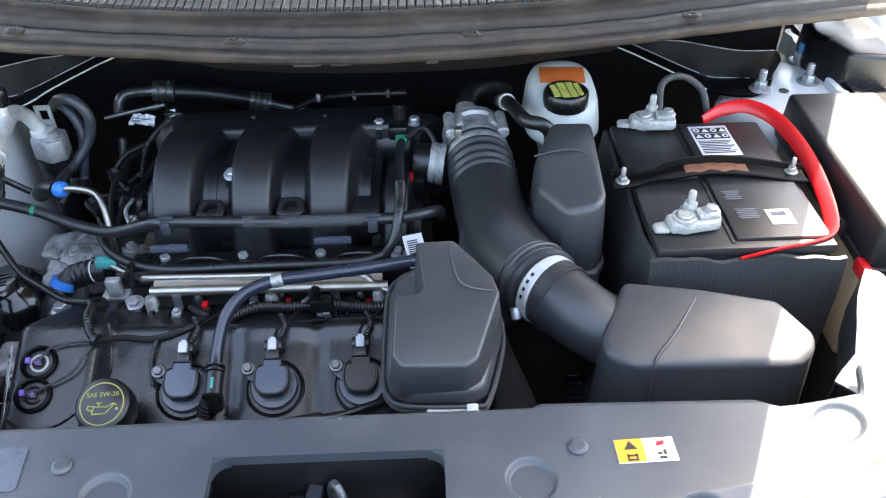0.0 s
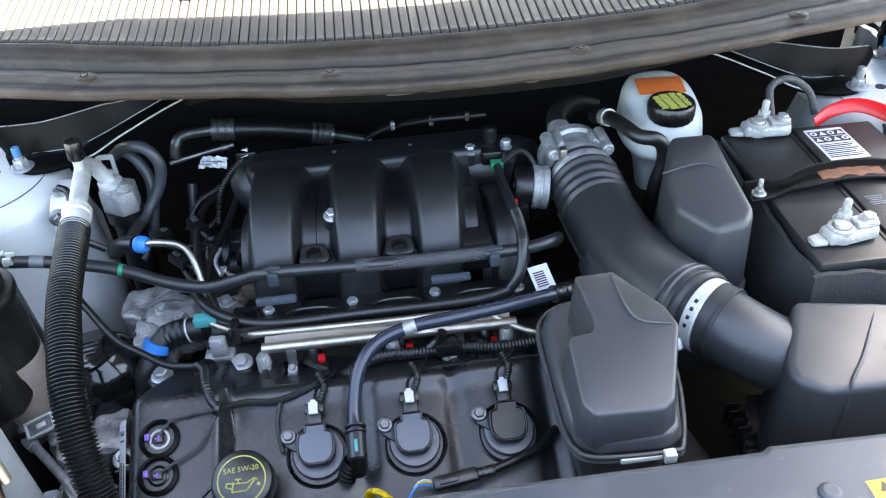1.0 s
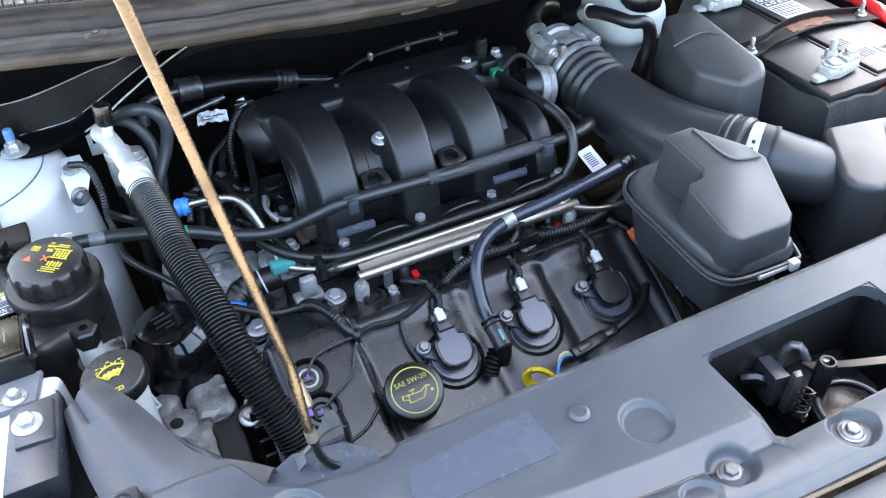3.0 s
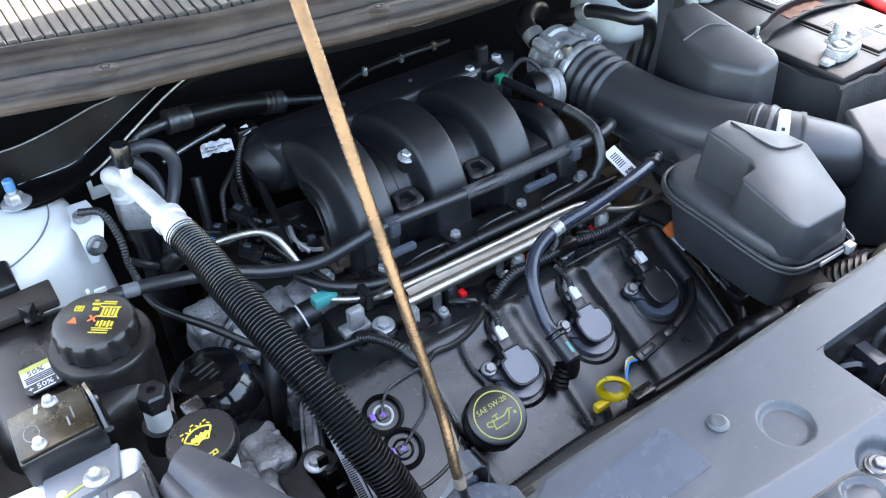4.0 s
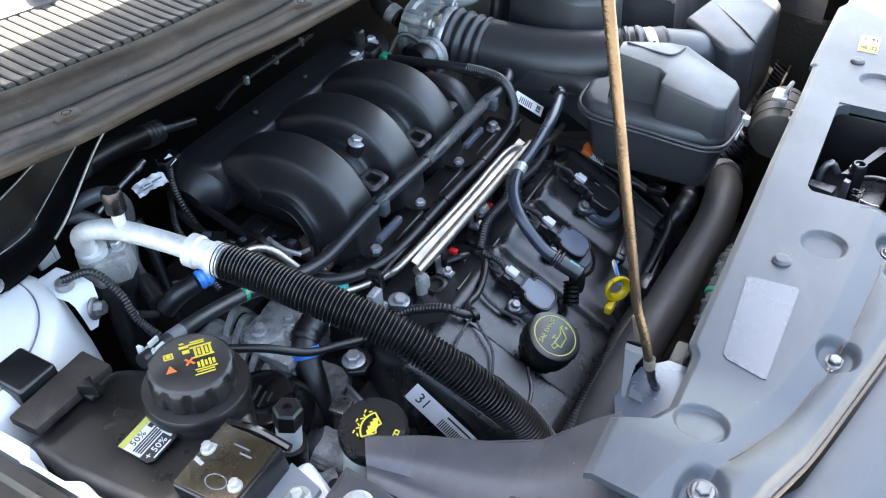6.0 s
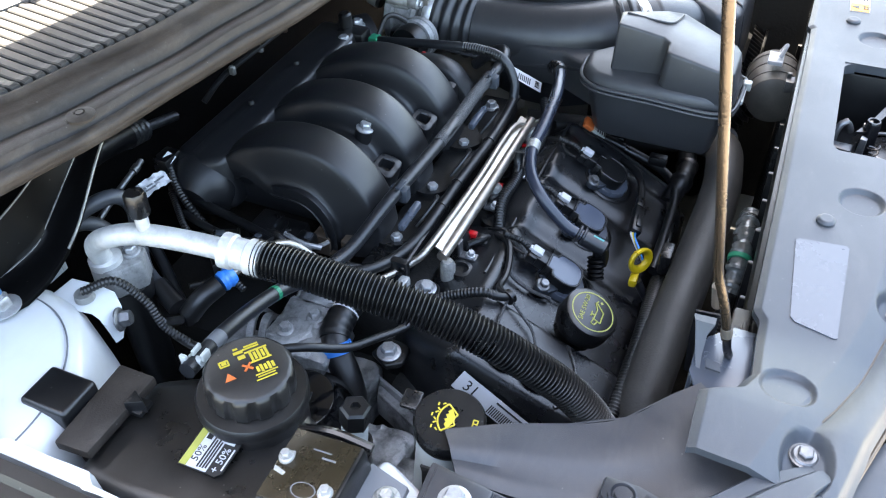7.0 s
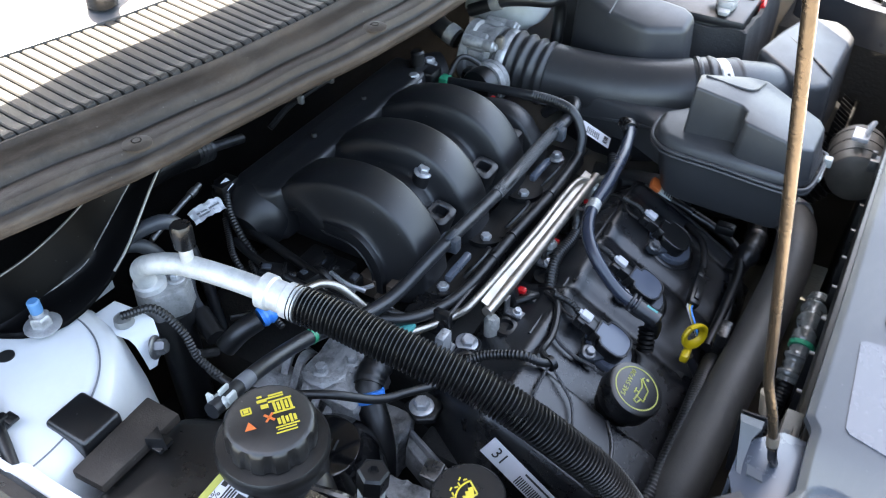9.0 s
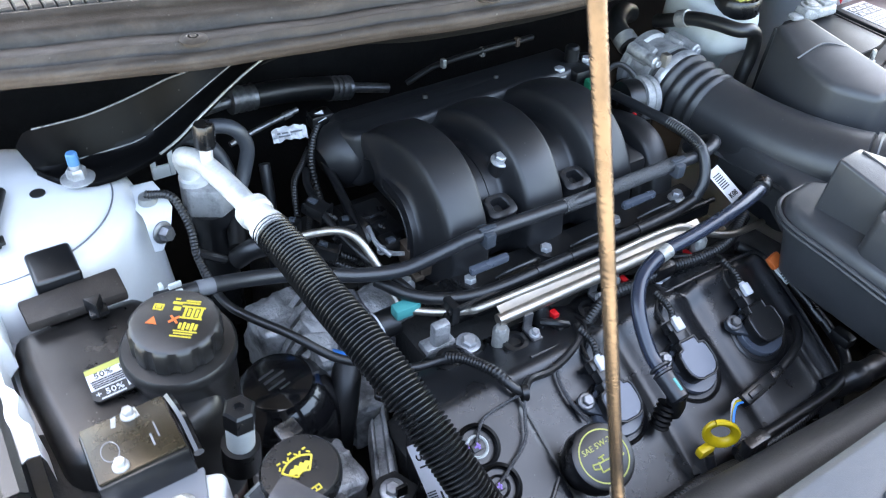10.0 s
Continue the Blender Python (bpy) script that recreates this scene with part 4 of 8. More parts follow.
part("bracket_plate", join(prism([(-0.553, 0.510), (-0.545, 0.470), (-0.462, 0.472), (-0.461, 0.497), (-0.480, 0.516), (-0.522, 0.524)], 1.008, 1.012, 0, 0.001), box((-0.497, 0.5215, 0.992), (0.036, 0.004, 0.040), 0.001)), PATCH, brk, "dirty grey steel plate")
part("clip_tab", strip([[(-0.476, 0.531, 1.030), (-0.476, 0.513, 1.031)], [(-0.482, 0.531, 1.036), (-0.482, 0.513, 1.037)], [(-0.490, 0.529, 1.037), (-0.491, 0.513, 1.038)], [(-0.494, 0.527, 1.030), (-0.496, 0.517, 1.030)], [(-0.506, 0.523, 1.018), (-0.510, 0.517, 1.017)], [(-0.522, 0.518, 1.010), (-0.524, 0.515, 1.009)]], 0.0022), COVER, brk, "folded grey clip")
part("clip_leg", strip([[(-0.478, 0.531, 1.035), (-0.478, 0.511, 1.037)], [(-0.476, 0.531, 1.005), (-0.476, 0.511, 1.005)], [(-0.478, 0.528, 0.96), (-0.478, 0.511, 0.96)]], 0.002, (1, 0, 0)), SATIN, brk)
part("clip_barb", strip([[(-0.514, 0.514, 1.022), (-0.522, 0.512, 1.020)], [(-0.516, 0.503, 1.022), (-0.523, 0.500, 1.020)]], 0.002), COVER, brk)
tp = part("side_plate", prism([(-0.486, 0.484), (-0.486, 0.500), (-0.420, 0.500), (-0.420, 0.484)], 0.975, 0.998, 0.001, 0.002), CREAM_DIRT, brk, "dirty tan plastic plate")
part("plate_slot", box((-0.452, 0.4945, 0.9982), (0.013, 0.005, 0.002), 0.0004), BLACKINK, tp)
part("plate_rib", box((-0.447, 0.4885, 0.999), (0.012, 0.004, 0.006), 0.001), CREAM_DIRT, tp)

# taped wire joint beside the rod
tj = thing("taped_joint", (-0.19, 0.500, 0.83), "clear-taped wire joint with a green band beside the radiator", "wire joint")
part("sleeve", tube([(-0.110, 0.500, 0.862), (-0.140, 0.501, 0.872), (-0.175, 0.501, 0.870), (-0.205, 0.501, 0.858), (-0.235, 0.503, 0.838)], 0.0125, 16, 0.003, lambda s, L: 0.0125 + 0.0016 * math.sin(s * 260) + 0.0012 * math.sin(s * 610 + 1)), TAPE, tj)
part("green_band", tube([(-0.193, 0.501, 0.8635), (-0.198, 0.501, 0.8615)], 0.0142, 16), GREEN, tj, "green band")
part("cable", ribbed([(-0.225, 0.502, 0.846), (-0.27, 0.506, 0.80), (-0.30, 0.512, 0.75)], 0.0095, 0.0042, 0.001, 12), RUBBER, tj)
part("loose_flap", strip([[(-0.150, 0.490, 0.880), (-0.172, 0.490, 0.878)], [(-0.154, 0.481, 0.886), (-0.170, 0.483, 0.880)]], 0.0006), TAPE, tj)
# horn canister at the radiator's far end
hc = thing("horn_canister", (0.165, 0.515, 0.90), "dusty grey round canister with a steel clip behind the radiator cover", "canister")
part("drum", lathe([(0.0, -0.048), (0.028, -0.048), (0.035, -0.043), (0.038, -0.030), (0.038, 0.030), (0.035, 0.043), (0.028, 0.048), (0, 0.048)], (0.150, 0.514, 0.905), (1, 0.1, 0), 36), CREAM_DIRT, hc)
for dx in (-0.026, 0.0, 0.026):
    part("drum_rib", lathe([(0.0375, -0.002), (0.0392, -0.0012), (0.0392, 0.0012), (0.0375, 0.002)], (0.150 + dx, 0.514 + 0.1 * dx, 0.905), (1, 0.1, 0), 36), CREAM_DIRT, hc)
part("steel_clip", join(box((0.108, 0.494, 0.941), (0.018, 0.012, 0.003), 0.001), box((0.100, 0.494, 0.934), (0.002, 0.012, 0.016), 0.0006), box((0.112, 0.497, 0.946), (0.006, 0.006, 0.008), 0.001)), BOLT, hc, "bright steel clip")
# radiator shroud under the cover
shroud = thing("fan_shroud", (CX, 0.50, 0.38), "black plastic radiator fan shroud below the cover", "fan shroud")
part("shroud_panel", box((CX, 0.47, 0.66), (1.15, 0.02, 0.66), 0.004), PLASTIC, shroud)
part("top_rail", join(box((CX, 0.474, 0.995), (0.86, 0.018, 0.020), 0.003), box((CX, 0.482, 0.95), (0.9, 0.014, 0.05), 0.003)), PLASTIC, shroud)
for x in np.linspace(-0.42, 0.30, 13):
    part("rib", box((x, 0.485, 0.72), (0.006, 0.016, 0.36), 0.001), PLASTIC, shroud)

# ---- engine ----
block = thing("engine_block", (-0.24, 0.85, 0.38), "grimy dark engine block and cylinder heads", "engine block")
part("crankcase", box((-0.24, 0.86, 0.57), (0.50, 0.42, 0.40), 0.02), DARK, block)
part("front_head", prism([(-0.50, 0.60), (0.0, 0.60), (0.0, 0.84), (-0.50, 0.84)], 0.62, 0.80, 0.01, 0.01), DARK, block)
part("rear_head", prism([(-0.50, 1.02), (0.02, 1.02), (0.02, 1.20), (-0.50, 1.20)], 0.60, 0.80, 0.01, 0.01), DARK, block)
part("valley", box((-0.21, 0.90, 0.80), (0.44, 0.20, 0.10), 0.01), DARK, block)


def lumpy(c, s, seed, amp=0.006, cuts=7):
    """A rough casting: a block with knobbly faces."""
    b = box((0, 0, 0), s, min(s) * 0.18, seg=2)
    bmesh.ops.subdivide_edges(b, edges=b.edges, cuts=cuts, use_grid_fill=True)
    for v in b.verts:
        p = v.co * 45 + Vector((seed * 7.1, seed * 3.3, 0))
        v.co += v.co.normalized() * amp * (noise.noise(p) + 0.6 * noise.noise(p * 2.3))
    bmesh.ops.translate(b, verts=b.verts, vec=c)
    return b


for k, (c, s) in enumerate((((-0.484, 0.940, 0.836), (0.075, 0.060, 0.055)), ((-0.53, 0.99, 0.80), (0.07, 0.07, 0.10)), ((-0.505, 0.905, 0.84), (0.05, 0.045, 0.05)), ((-0.562, 0.805, 0.765), (0.05, 0.07, 0.08)), ((-0.488, 0.872, 0.775), (0.05, 0.05, 0.07)), ((-0.612, 0.815, 0.775), (0.04, 0.05, 0.06)),
                            ((-0.42, 0.94, 0.82), (0.06, 0.07, 0.08)), ((-0.582, 0.735, 0.78), (0.035, 0.08, 0.06)), ((-0.555, 0.70, 0.78), (0.03, 0.10, 0.08)))):
    part("casting", lumpy(c, s, k), CAST if k != 8 else DARK, block, "rough oxidised aluminium casting" if k != 8 else "rough dark casting")
for at in ((-0.50, 0.947, 0.862), (-0.472, 0.925, 0.863)):
    part("casting_bolt", bolt(at, (0, 0, 1), 0.007, 0.007), CAST, block)
for k in range(5):
    y = 0.925 + 0.017 * k
    rows = [[Vector((-0.500 + 0.052 * math.cos(a), y + dy + 0.010 * math.sin(a * 2), 0.806 + 0.050 * math.sin(a) + 0.006 * math.sin(3 * a + k))) for dy in (-0.0045, 0.0, 0.0045)] for a in np.linspace(0.35, 2.75, 18)]
    part("casting_fin", strip(rows, 0.008), CAST, block, "pale oxidised casting fin")
# mount beam running down beside the engine
part("mount_beam", join(prism([(-0.470, 0.852), (-0.503, 0.840), (-0.534, 0.768), (-0.509, 0.755)], 0.765, 0.797, 0.002, 0.005), prism([(-0.476, 0.849), (-0.485, 0.845), (-0.519, 0.765), (-0.511, 0.761)], 0.790, 0.806, 0.002, 0.003), prism([(-0.495, 0.840), (-0.501, 0.837), (-0.531, 0.771), (-0.526, 0.768)], 0.790, 0.802, 0.001, 0.002)), CAST, block, "dusty cast mount beam")

# ---- front valve cover ----
vc = thing("valve_cover", (-0.24, 0.69, 0.80), "black plastic front valve cover with ignition coils", "valve cover")
SL = 0.5


def vc_z(x, y):
    """Height of the valve cover's top."""
    z = 0.843 + SL * (y - 0.69)
    if y > 0.765:
        z -= (y - 0.765) * (SL + 0.35)
    s = min(1, max(0, (-0.385 - x) / 0.018))
    s = s * s * (3 - 2 * s)
    hi = 0.880 + 0.46 * (y - 0.69)
    if y > 0.745:
        hi -= (y - 0.745) * 0.86
    z = z + (hi - z) * s
    for cx in (-0.2445, -0.1375, -0.031):
        d = abs(x - cx)
        z -= 0.007 * math.exp(-(d / 0.012) ** 2) * (1 - s)
    z += 0.004 * math.exp(-((y - 0.757) / 0.008) ** 2) * (1 - s)
    return z


bm = bmesh.new()
gx, gy = np.linspace(-0.507, 0.002, 105), np.linspace(0.585, 0.842, 60)
V = []
for x in gx:
    row = []
    for y in gy:
        xl = -0.500 + 0.040 * min(1, max(0, (y - 0.752) / 0.075)) ** 1.3 + 0.012 * max(0, (0.64 - y) / 0.055) ** 2
        xr = 0.002 - 0.046 * min(1, max(0, (y - 0.742) / 0.085)) ** 1.3 - 0.012 * max(0, (0.64 - y) / 0.055) ** 2
        gxx = x
        x = xl + (gxx + 0.507) * (xr - xl) / 0.509
        z = vc_z(x, y)
        ex, ey = min(x - xl, xr - x), min(y - 0.585, 0.842 - y)
        e = min(ex, ey)
        if ex < 0.03 and ey < 0.03:
            e = 0.03 - math.hypot(0.03 - ex, 0.03 - ey)
        if e < 0.014:
            z -= 0.030 * (1 - math.sqrt(max(0, 1 - min(1.6, 1 - e / 0.014) ** 2)))
        row.append(bm.verts.new((x, y, z)))
        x = gxx
    V.append(row)
for a, b in zip(V, V[1:]):
    for k in range(len(gy) - 1):
        bm.faces.new((a[k], b[k], b[k + 1], a[k + 1]))
ext = bmesh.ops.extrude_edge_only(bm, edges=[e for e in bm.edges if e.is_boundary])
for v in ext["geom"]:
    if isinstance(v, bmesh.types.BMVert):
        v.co.z = min(v.co.z - 0.03, 0.79)
part("shell", bm, VALVE, vc, angle=60)
VN = Vector((0, -SL, 1)).normalized()
part("bolt_boss", lathe([(0.020, 0.80), (0.019, 0.860), (0.015, 0.866), (0, 0.866)], (-0.386, 0.827, 0), seg=24), PLASTIC, vc)
for x, y in ((-0.386, 0.827), (-0.129, 0.800)):
    part("cover_bolt", bolt((x, y, 0.866 if x < -0.3 else vc_z(x, y) - 0.001), (0, -0.2, 1), 0.0085, 0.007, 1.6), STEEL, vc)
for x, y in ((-0.425, 0.806), (-0.345, 0.80), (-0.24, 0.80)):
    part("boss", lathe([(0.016, -0.02), (0.014, 0.005), (0.009, 0.006), (0.008, 0.001), (0, 0.001)], (x, y, vc_z(x, y)), (0, -0.1, 1), 20), PLASTIC, vc)
for k, cx in enumerate((-0.299, -0.191, -0.084)):
    part("coil_well", lathe([(0.038, -0.014), (0.0365, 0.0015), (0.034, 0.003), (0.0315, 0.0005), (0, 0.0005)], (cx + 0.004, 0.690, vc_z(cx, 0.690) - 0.001), VN, 40), PLASTIC, vc)
for pts in ([(-0.486, 0.640), (-0.468, 0.629), (-0.430, 0.634), (-0.405, 0.650)], [(-0.395, 0.762), (-0.388, 0.720), (-0.392, 0.672), (-0.388, 0.640)], [(-0.350, 0.768), (-0.24, 0.770), (-0.12, 0.770), (-0.015, 0.768)], [(-0.010, 0.755), (-0.006, 0.69), (-0.012, 0.61)]):
    part("moulded_rib", tube([(x, y, vc_z(x, y) + 0.0004) for x, y in pts], 0.0022, 8), VALVE, vc)
# sensor sockets at the left end
for x, y in ((-0.462, 0.703), (-0.462, 0.667)):
    n = Vector((0, -0.46, 1)).normalized()
    c = Vector((x, y, vc_z(x, y)))
    s = part("sensor_socket", lathe([(0.0225, -0.01), (0.0215, 0.004), (0.018, 0.0055), (0.0165, 0.004), (0.0160, -0.008), (0, -0.008)], c, n, 32), BRACE, vc)
    part("plug", lathe([(0.0112, -0.008), (0.0112, 0.001), (0.0098, 0.002), (0.0086, 0.001), (0.0080, -0.003), (0, -0.003)], c, n, 24), MILK if y > 0.68 else PLASTIC, s, "white plug ring" if y > 0.68 else "")
    part("plug_clip", box((-0.012, 0.002, 0.005), (0.0055, 0.0075, 0.005), 0.001, axes(c, (1, 0, 0), n)), PURPLE, s, "purple locking clip")
    part("plug_body", box((-0.001, 0.0, 0.001), (0.011, 0.0085, 0.006), 0.001, axes(c, (1, 0, 0), n)), PLASTIC, s)
    part("plug_key", join(box((-0.001, 0.0, 0.0042), (0.0062, 0.0018, 0.001), 0, axes(c, (1, 0, 0), n)), box((0.0, 0.0, 0.0042), (0.0018, 0.0062, 0.001), 0, axes(c, (1, 0, 0), n))), PURPLE, s, "purple key")


def coil(cx, lab, dark=False):
    """Ignition coil with its bolt ear and plug."""
    c = Vector((cx + 0.003, 0.697, 0.8455))
    m = axes(c, (1, 0, 0), VN)
    ob = thing("ignition_coil", c, lab, "ignition coil", group="ignition coils on the front valve cover")
    part("flange", join(lathe([(0.029, 0), (0.029, 0.006), (0.0275, 0.008), (0, 0.008)], m @ Vector((0.001, -0.006, 0)), VN, 36), box((0, 0, 0.004), (0.014, 0.052, 0.007), 0.002, m)), PATCH, ob, "dusty grey flange")
    SHAPE = [(-0.0150, -0.0195), (-0.0085, -0.0225), (0.0085, -0.0225), (0.0150, -0.0195), (0.0195, -0.0130), (0.0212, -0.0040), (0.0206, 0.0085), (0.0185, 0.0135), (0.0120, 0.0150), (0.0112, 0.0235), (-0.0112, 0.0235), (-0.0120, 0.0150), (-0.0185, 0.0135), (-0.0206, 0.0085), (-0.0212, -0.0040), (-0.0195, -0.0130)]
    part("body", prism(SHAPE, 0.005, 0.0225, 0.0006, 0.0016, 2, m=m), PLASTIC, ob)
    # lid colour holds the light: sky sheen blue-grey, or black on the sheltered coil
    lid_shape = [(x * 0.90, -0.001 + (y + 0.001) * 0.91) for x, y in SHAPE]
    part("lid", prism(lid_shape, 0.0222, 0.0240, 0.0004, 0.0004, 1, m=m), BLUEGREY if not dark else PLASTIC, ob, "smooth potting lid with sky sheen put into its blue-grey" if not dark else "potting lid with shade put into its black")
    part("lid_rim", join(*[tube([m @ Vector((a[0] * 0.955, a[1] * 0.955, 0.0236)), m @ Vector((b[0] * 0.955, b[1] * 0.955, 0.0236))], 0.0013, 8) for a, b in zip(SHAPE, SHAPE[1:] + SHAPE[:1])]), PLASTIC, ob, "raised black rim")
    ear = part("bolt_ear", prism([(-0.018, 0.012), (-0.026, 0.022), (-0.036, 0.022), (-0.040, 0.013), (-0.034, 0.004), (-0.020, -0.006)], 0.004, 0.012, 0, 0.002, m=m), COVER, ob)
    part("coil_bolt", bolt(m @ Vector((-0.0305, 0.0145, 0.0122)), VN, 0.006, 0.005, 1.55), BOLT, ear)
    con = part("connector", join(box((0, 0.030, 0.015), (0.016, 0.022, 0.015), 0.002, m), box((0, 0.042, 0.016), (0.022, 0.012, 0.012), 0.002, m)), PLASTIC, ob)
    part("lead_sleeve", ribbed([m @ Vector(p) for p in ((0.004, 0.046, 0.015), (0.010, 0.058, 0.014), (0.012, 0.070, 0.010), (0.006, 0.084, 0.012))], 0.0042, 0.0036, 0.0008, 10), RUBBER, con)
    part("lock_tab", join(box((0, 0.0400, 0.0250), (0.0105, 0.014, 0.006), 0.0012, m), box((0, 0.0480, 0.0240), (0.0060, 0.004, 0.004), 0.0008, m)), PAPER, con, "white locking tab")


for cx in (-0.299, -0.191, -0.084):
    coil(cx, "black ignition coil with a white plug tab", cx > -0.1)

# oil filler cap
oc = Vector((-0.369, 0.635, 0.887))
on = Vector((-0.03, -0.46, 1)).normalized()
cap = thing("oil_filler_cap", oc - on * 0.03, "black oil filler cap with yellow oil can print", "oil cap")
part("body", lathe([(0.025, -0.045), (0.025, -0.030), (0.0305, -0.029), (0.0318, -0.024), (0.0318, -0.004), (0.0305, -0.0012), (0.028, 0.0), (0, 0.0)], oc, on, 72, wave=lambda a, h: 1 - (0.018 if h < -0.004 and math.sin(a * 12) > 0.6 else 0)), PLASTIC, cap)
m = axes(oc, (1, 0.04, 0), on) @ Matrix.Scale(0.84, 4)
part("printed_ring", ring_flat(0.0292, 0.0016, m), LIME, cap, "yellow printed ring")
part("lettering", words("SAE 5W-20", 0.0092, m @ Matrix.Translation((0, 0.0125, 0.0004))), LIME, cap, "yellow lettering SAE 5W-20")
can = [tube([m @ Vector((x, y, 0.0005)) for x, y in pts], 0.0008, 5, 0.003) for pts in (((-0.010, -0.002), (-0.012, -0.014)), ((-0.012, -0.014), (0.006, -0.014)), ((0.006, -0.014), (0.017, -0.001)), ((0.017, -0.001), (0.020, -0.003)),
       ((0.016, 0.000), (0.006, -0.005)), ((0.006, -0.005), (-0.010, -0.004)), ((-0.004, -0.004), (-0.004, 0.001)), ((-0.008, 0.001), (0.000, 0.001)), ((-0.010, -0.004), (-0.018, -0.002)), ((-0.018, -0.002), (-0.019, -0.007)), ((-0.019, -0.007), (-0.011, -0.010)))]
part("oil_can_print", join(*can, lathe([(0.0018, 0), (0, 0.0006)], m @ Vector((0.0205, -0.008, 0.0002)), on, 10)), LIME, cap, "yellow oil can drawing")

# dipstick
dip = thing("oil_dipstick", (-0.232, 0.600, 0.76), "yellow looped oil dipstick handle", "dipstick")
part("handle", tube([Vector((-0.230, 0.612, 0.850)) + 1.25 * Vector((0.009 * math.sin(a) + 0.002 - 0.006 * math.cos(a), 0.004 * math.cos(a) - 0.005 * math.sin(a), 0.0115 * math.cos(a) + 0.004 * math.sin(a))) for a in np.linspace(0, math.tau, 25)], 0.0034, 10, 0.003, flat=1.6), YELLOW, dip)
part("grip", box((-0.240, 0.614, 0.828), (0.020, 0.010, 0.012), 0.003), YELLOW, dip)
part("tube", tube([(-0.238, 0.610, 0.825), (-0.232, 0.588, 0.78), (-0.20, 0.57, 0.70)], 0.0055, 10), HOSE, dip)

# ---- intake manifold ----
man = thing("intake_manifold", (-0.21, 0.98, 0.84), "satin black plastic intake manifold with three runners", "intake manifold")
CREST = [(1.120, 0.952), (1.085, 0.982), (1.040, 1.000), (1.000, 1.006), (0.965, 1.002), (0.937, 0.988), (0.915, 0.966), (0.900, 0.940), (0.893, 0.910), (0.891, 0.885)]


def runner_fall(q, u, depth):
    """How far the runner's skin has dropped from its crest at the share q of its half width, u along its length."""
    q0, q1 = 0.43 + 0.24 * (1 - u) ** 3, 0.69 + 0.27 * (1 - u) ** 3
    e = min(1, max(0, (q - q0) / (q1 - q0)))
    return depth * min(1, 0.12 + u * 3.2) * (0.5 - 0.5 * math.cos(math.pi * e)) + 0.003 * min(q, 0.5) ** 2 * 4


def crest_frames(path):
    c = spline([(0, y, z) for y, z in path], 0.006)
    out = []
    for i, p in enumerate(c):
        t = (c[min(i + 1, len(c) - 1)] - c[max(i - 1, 0)]).normalized()
        n = Vector((0, t.z, -t.y)) if Vector((0, t.z, -t.y)).dot(Vector((0, -0.5, 1))) > 0 else Vector((0, -t.z, t.y))
        out.append((p, n, i / (len(c) - 1)))
    return out


def runner(cx, half, left, right, path=CREST, half_left=None):
    """One runner: a broad crest that falls into the valley on either side; left and right are the depths there."""
    rows = []
    for p, n, u in crest_frames(path):
        row = []
        for k in range(-20, 21):
            off = k / 20 * (half_left(u) if half_left and k < 0 else half)
            row.append(Vector((cx + 0.010 * (1 - u) ** 0.8 + off, p.y, p.z)) - n * runner_fall(abs(off) / half, u, left if k < 0 else right))
        rows.append(row)
    return strip(rows, 0.012, (0, 0.25, -1))


def outer_half(u):
    """Half width of the outer runner on its free side: slim at the plenum, a little broader over the bend."""
    w = min(1, max(0, u / 0.45))
    return 0.036 + 0.009 * w * w * (3 - 2 * w)


for cx, left, right, hl in ((-0.341, 0.046, 0.032, outer_half), (-0.234, 0.032, 0.032, None), (-0.129, 0.032, 0.045, None)):
    r = part("runner", runner(cx, 0.053, left, right, half_left=hl), MANIFOLD, man, angle=60)
    if hl:
        wall, seam = [], []
        for p, n, u in crest_frames(CREST):
            e = Vector((cx + 0.010 * (1 - u) ** 0.8 - hl(u), p.y, p.z)) - n * runner_fall(hl(u) / 0.053, u, left)
            foot = Vector((e.x + 0.006, 1.0, 0.880))
            wall.append([e + Vector((0.003, 0, 0.0005)), e, e.lerp(foot, 0.10) + Vector((-0.0012, 0, 0)), e.lerp(foot, 0.22), e.lerp(foot, 0.24) + Vector((0.006, 0, 0)), e.lerp(foot, 0.36) + Vector((0.010, 0, 0))])
            seam.append(e.lerp(foot, 0.21) + Vector((-0.001, 0, 0)))
        part("side_wall", strip(wall, 0.004, (1, 0, 0)), MANIFOLD, r)
        part("parting_line", tube(seam[2:-2:3], 0.0012, 6), MANIFOLD, r)
part("end_runner", runner(-0.040, 0.034, 0.020, 0.045, [(y, z - 0.040 - 0.022 * min(1, max(0, (y - 0.94) / 0.09))) for y, z in CREST]), MANIFOLD, man, angle=60)
part("inner_wall", box((-0.205, 1.02, 0.915), (0.30, 0.20, 0.05), 0.01), MANIFOLD, man)
# plenum with a rounded snout
part("plenum", tube([(-0.404, 1.128, 0.922), (-0.398, 1.128, 0.924), (-0.37, 1.129, 0.925), (-0.2, 1.13, 0.928), (-0.02, 1.12, 0.93), (0.02, 1.10, 0.93)], 0.043, 28, 0.01,
     lambda s, L: 0.043 * min(1, 0.25 + (s / 0.03)) ** 0.5), MANIFOLD, man)
part("plenum_step", prism([(-0.378, 1.082), (-0.015, 1.082), (-0.005, 1.168), (-0.365, 1.178), (-0.388, 1.165), (-0.395, 1.115)], 0.90, 0.970, 0.010, 0.010, 4, tops=[0.974, 0.978, 0.972, 0.966, 0.963, 0.967]), MANIFOLD, man)
for x, y in ((-0.255, 1.130), (-0.145, 1.128)):
    part("pip", lathe([(0.004, -0.003), (0.003, 0.0015), (0, 0.002)], (x, y, 0.974), seg=12), MANIFOLD, man)
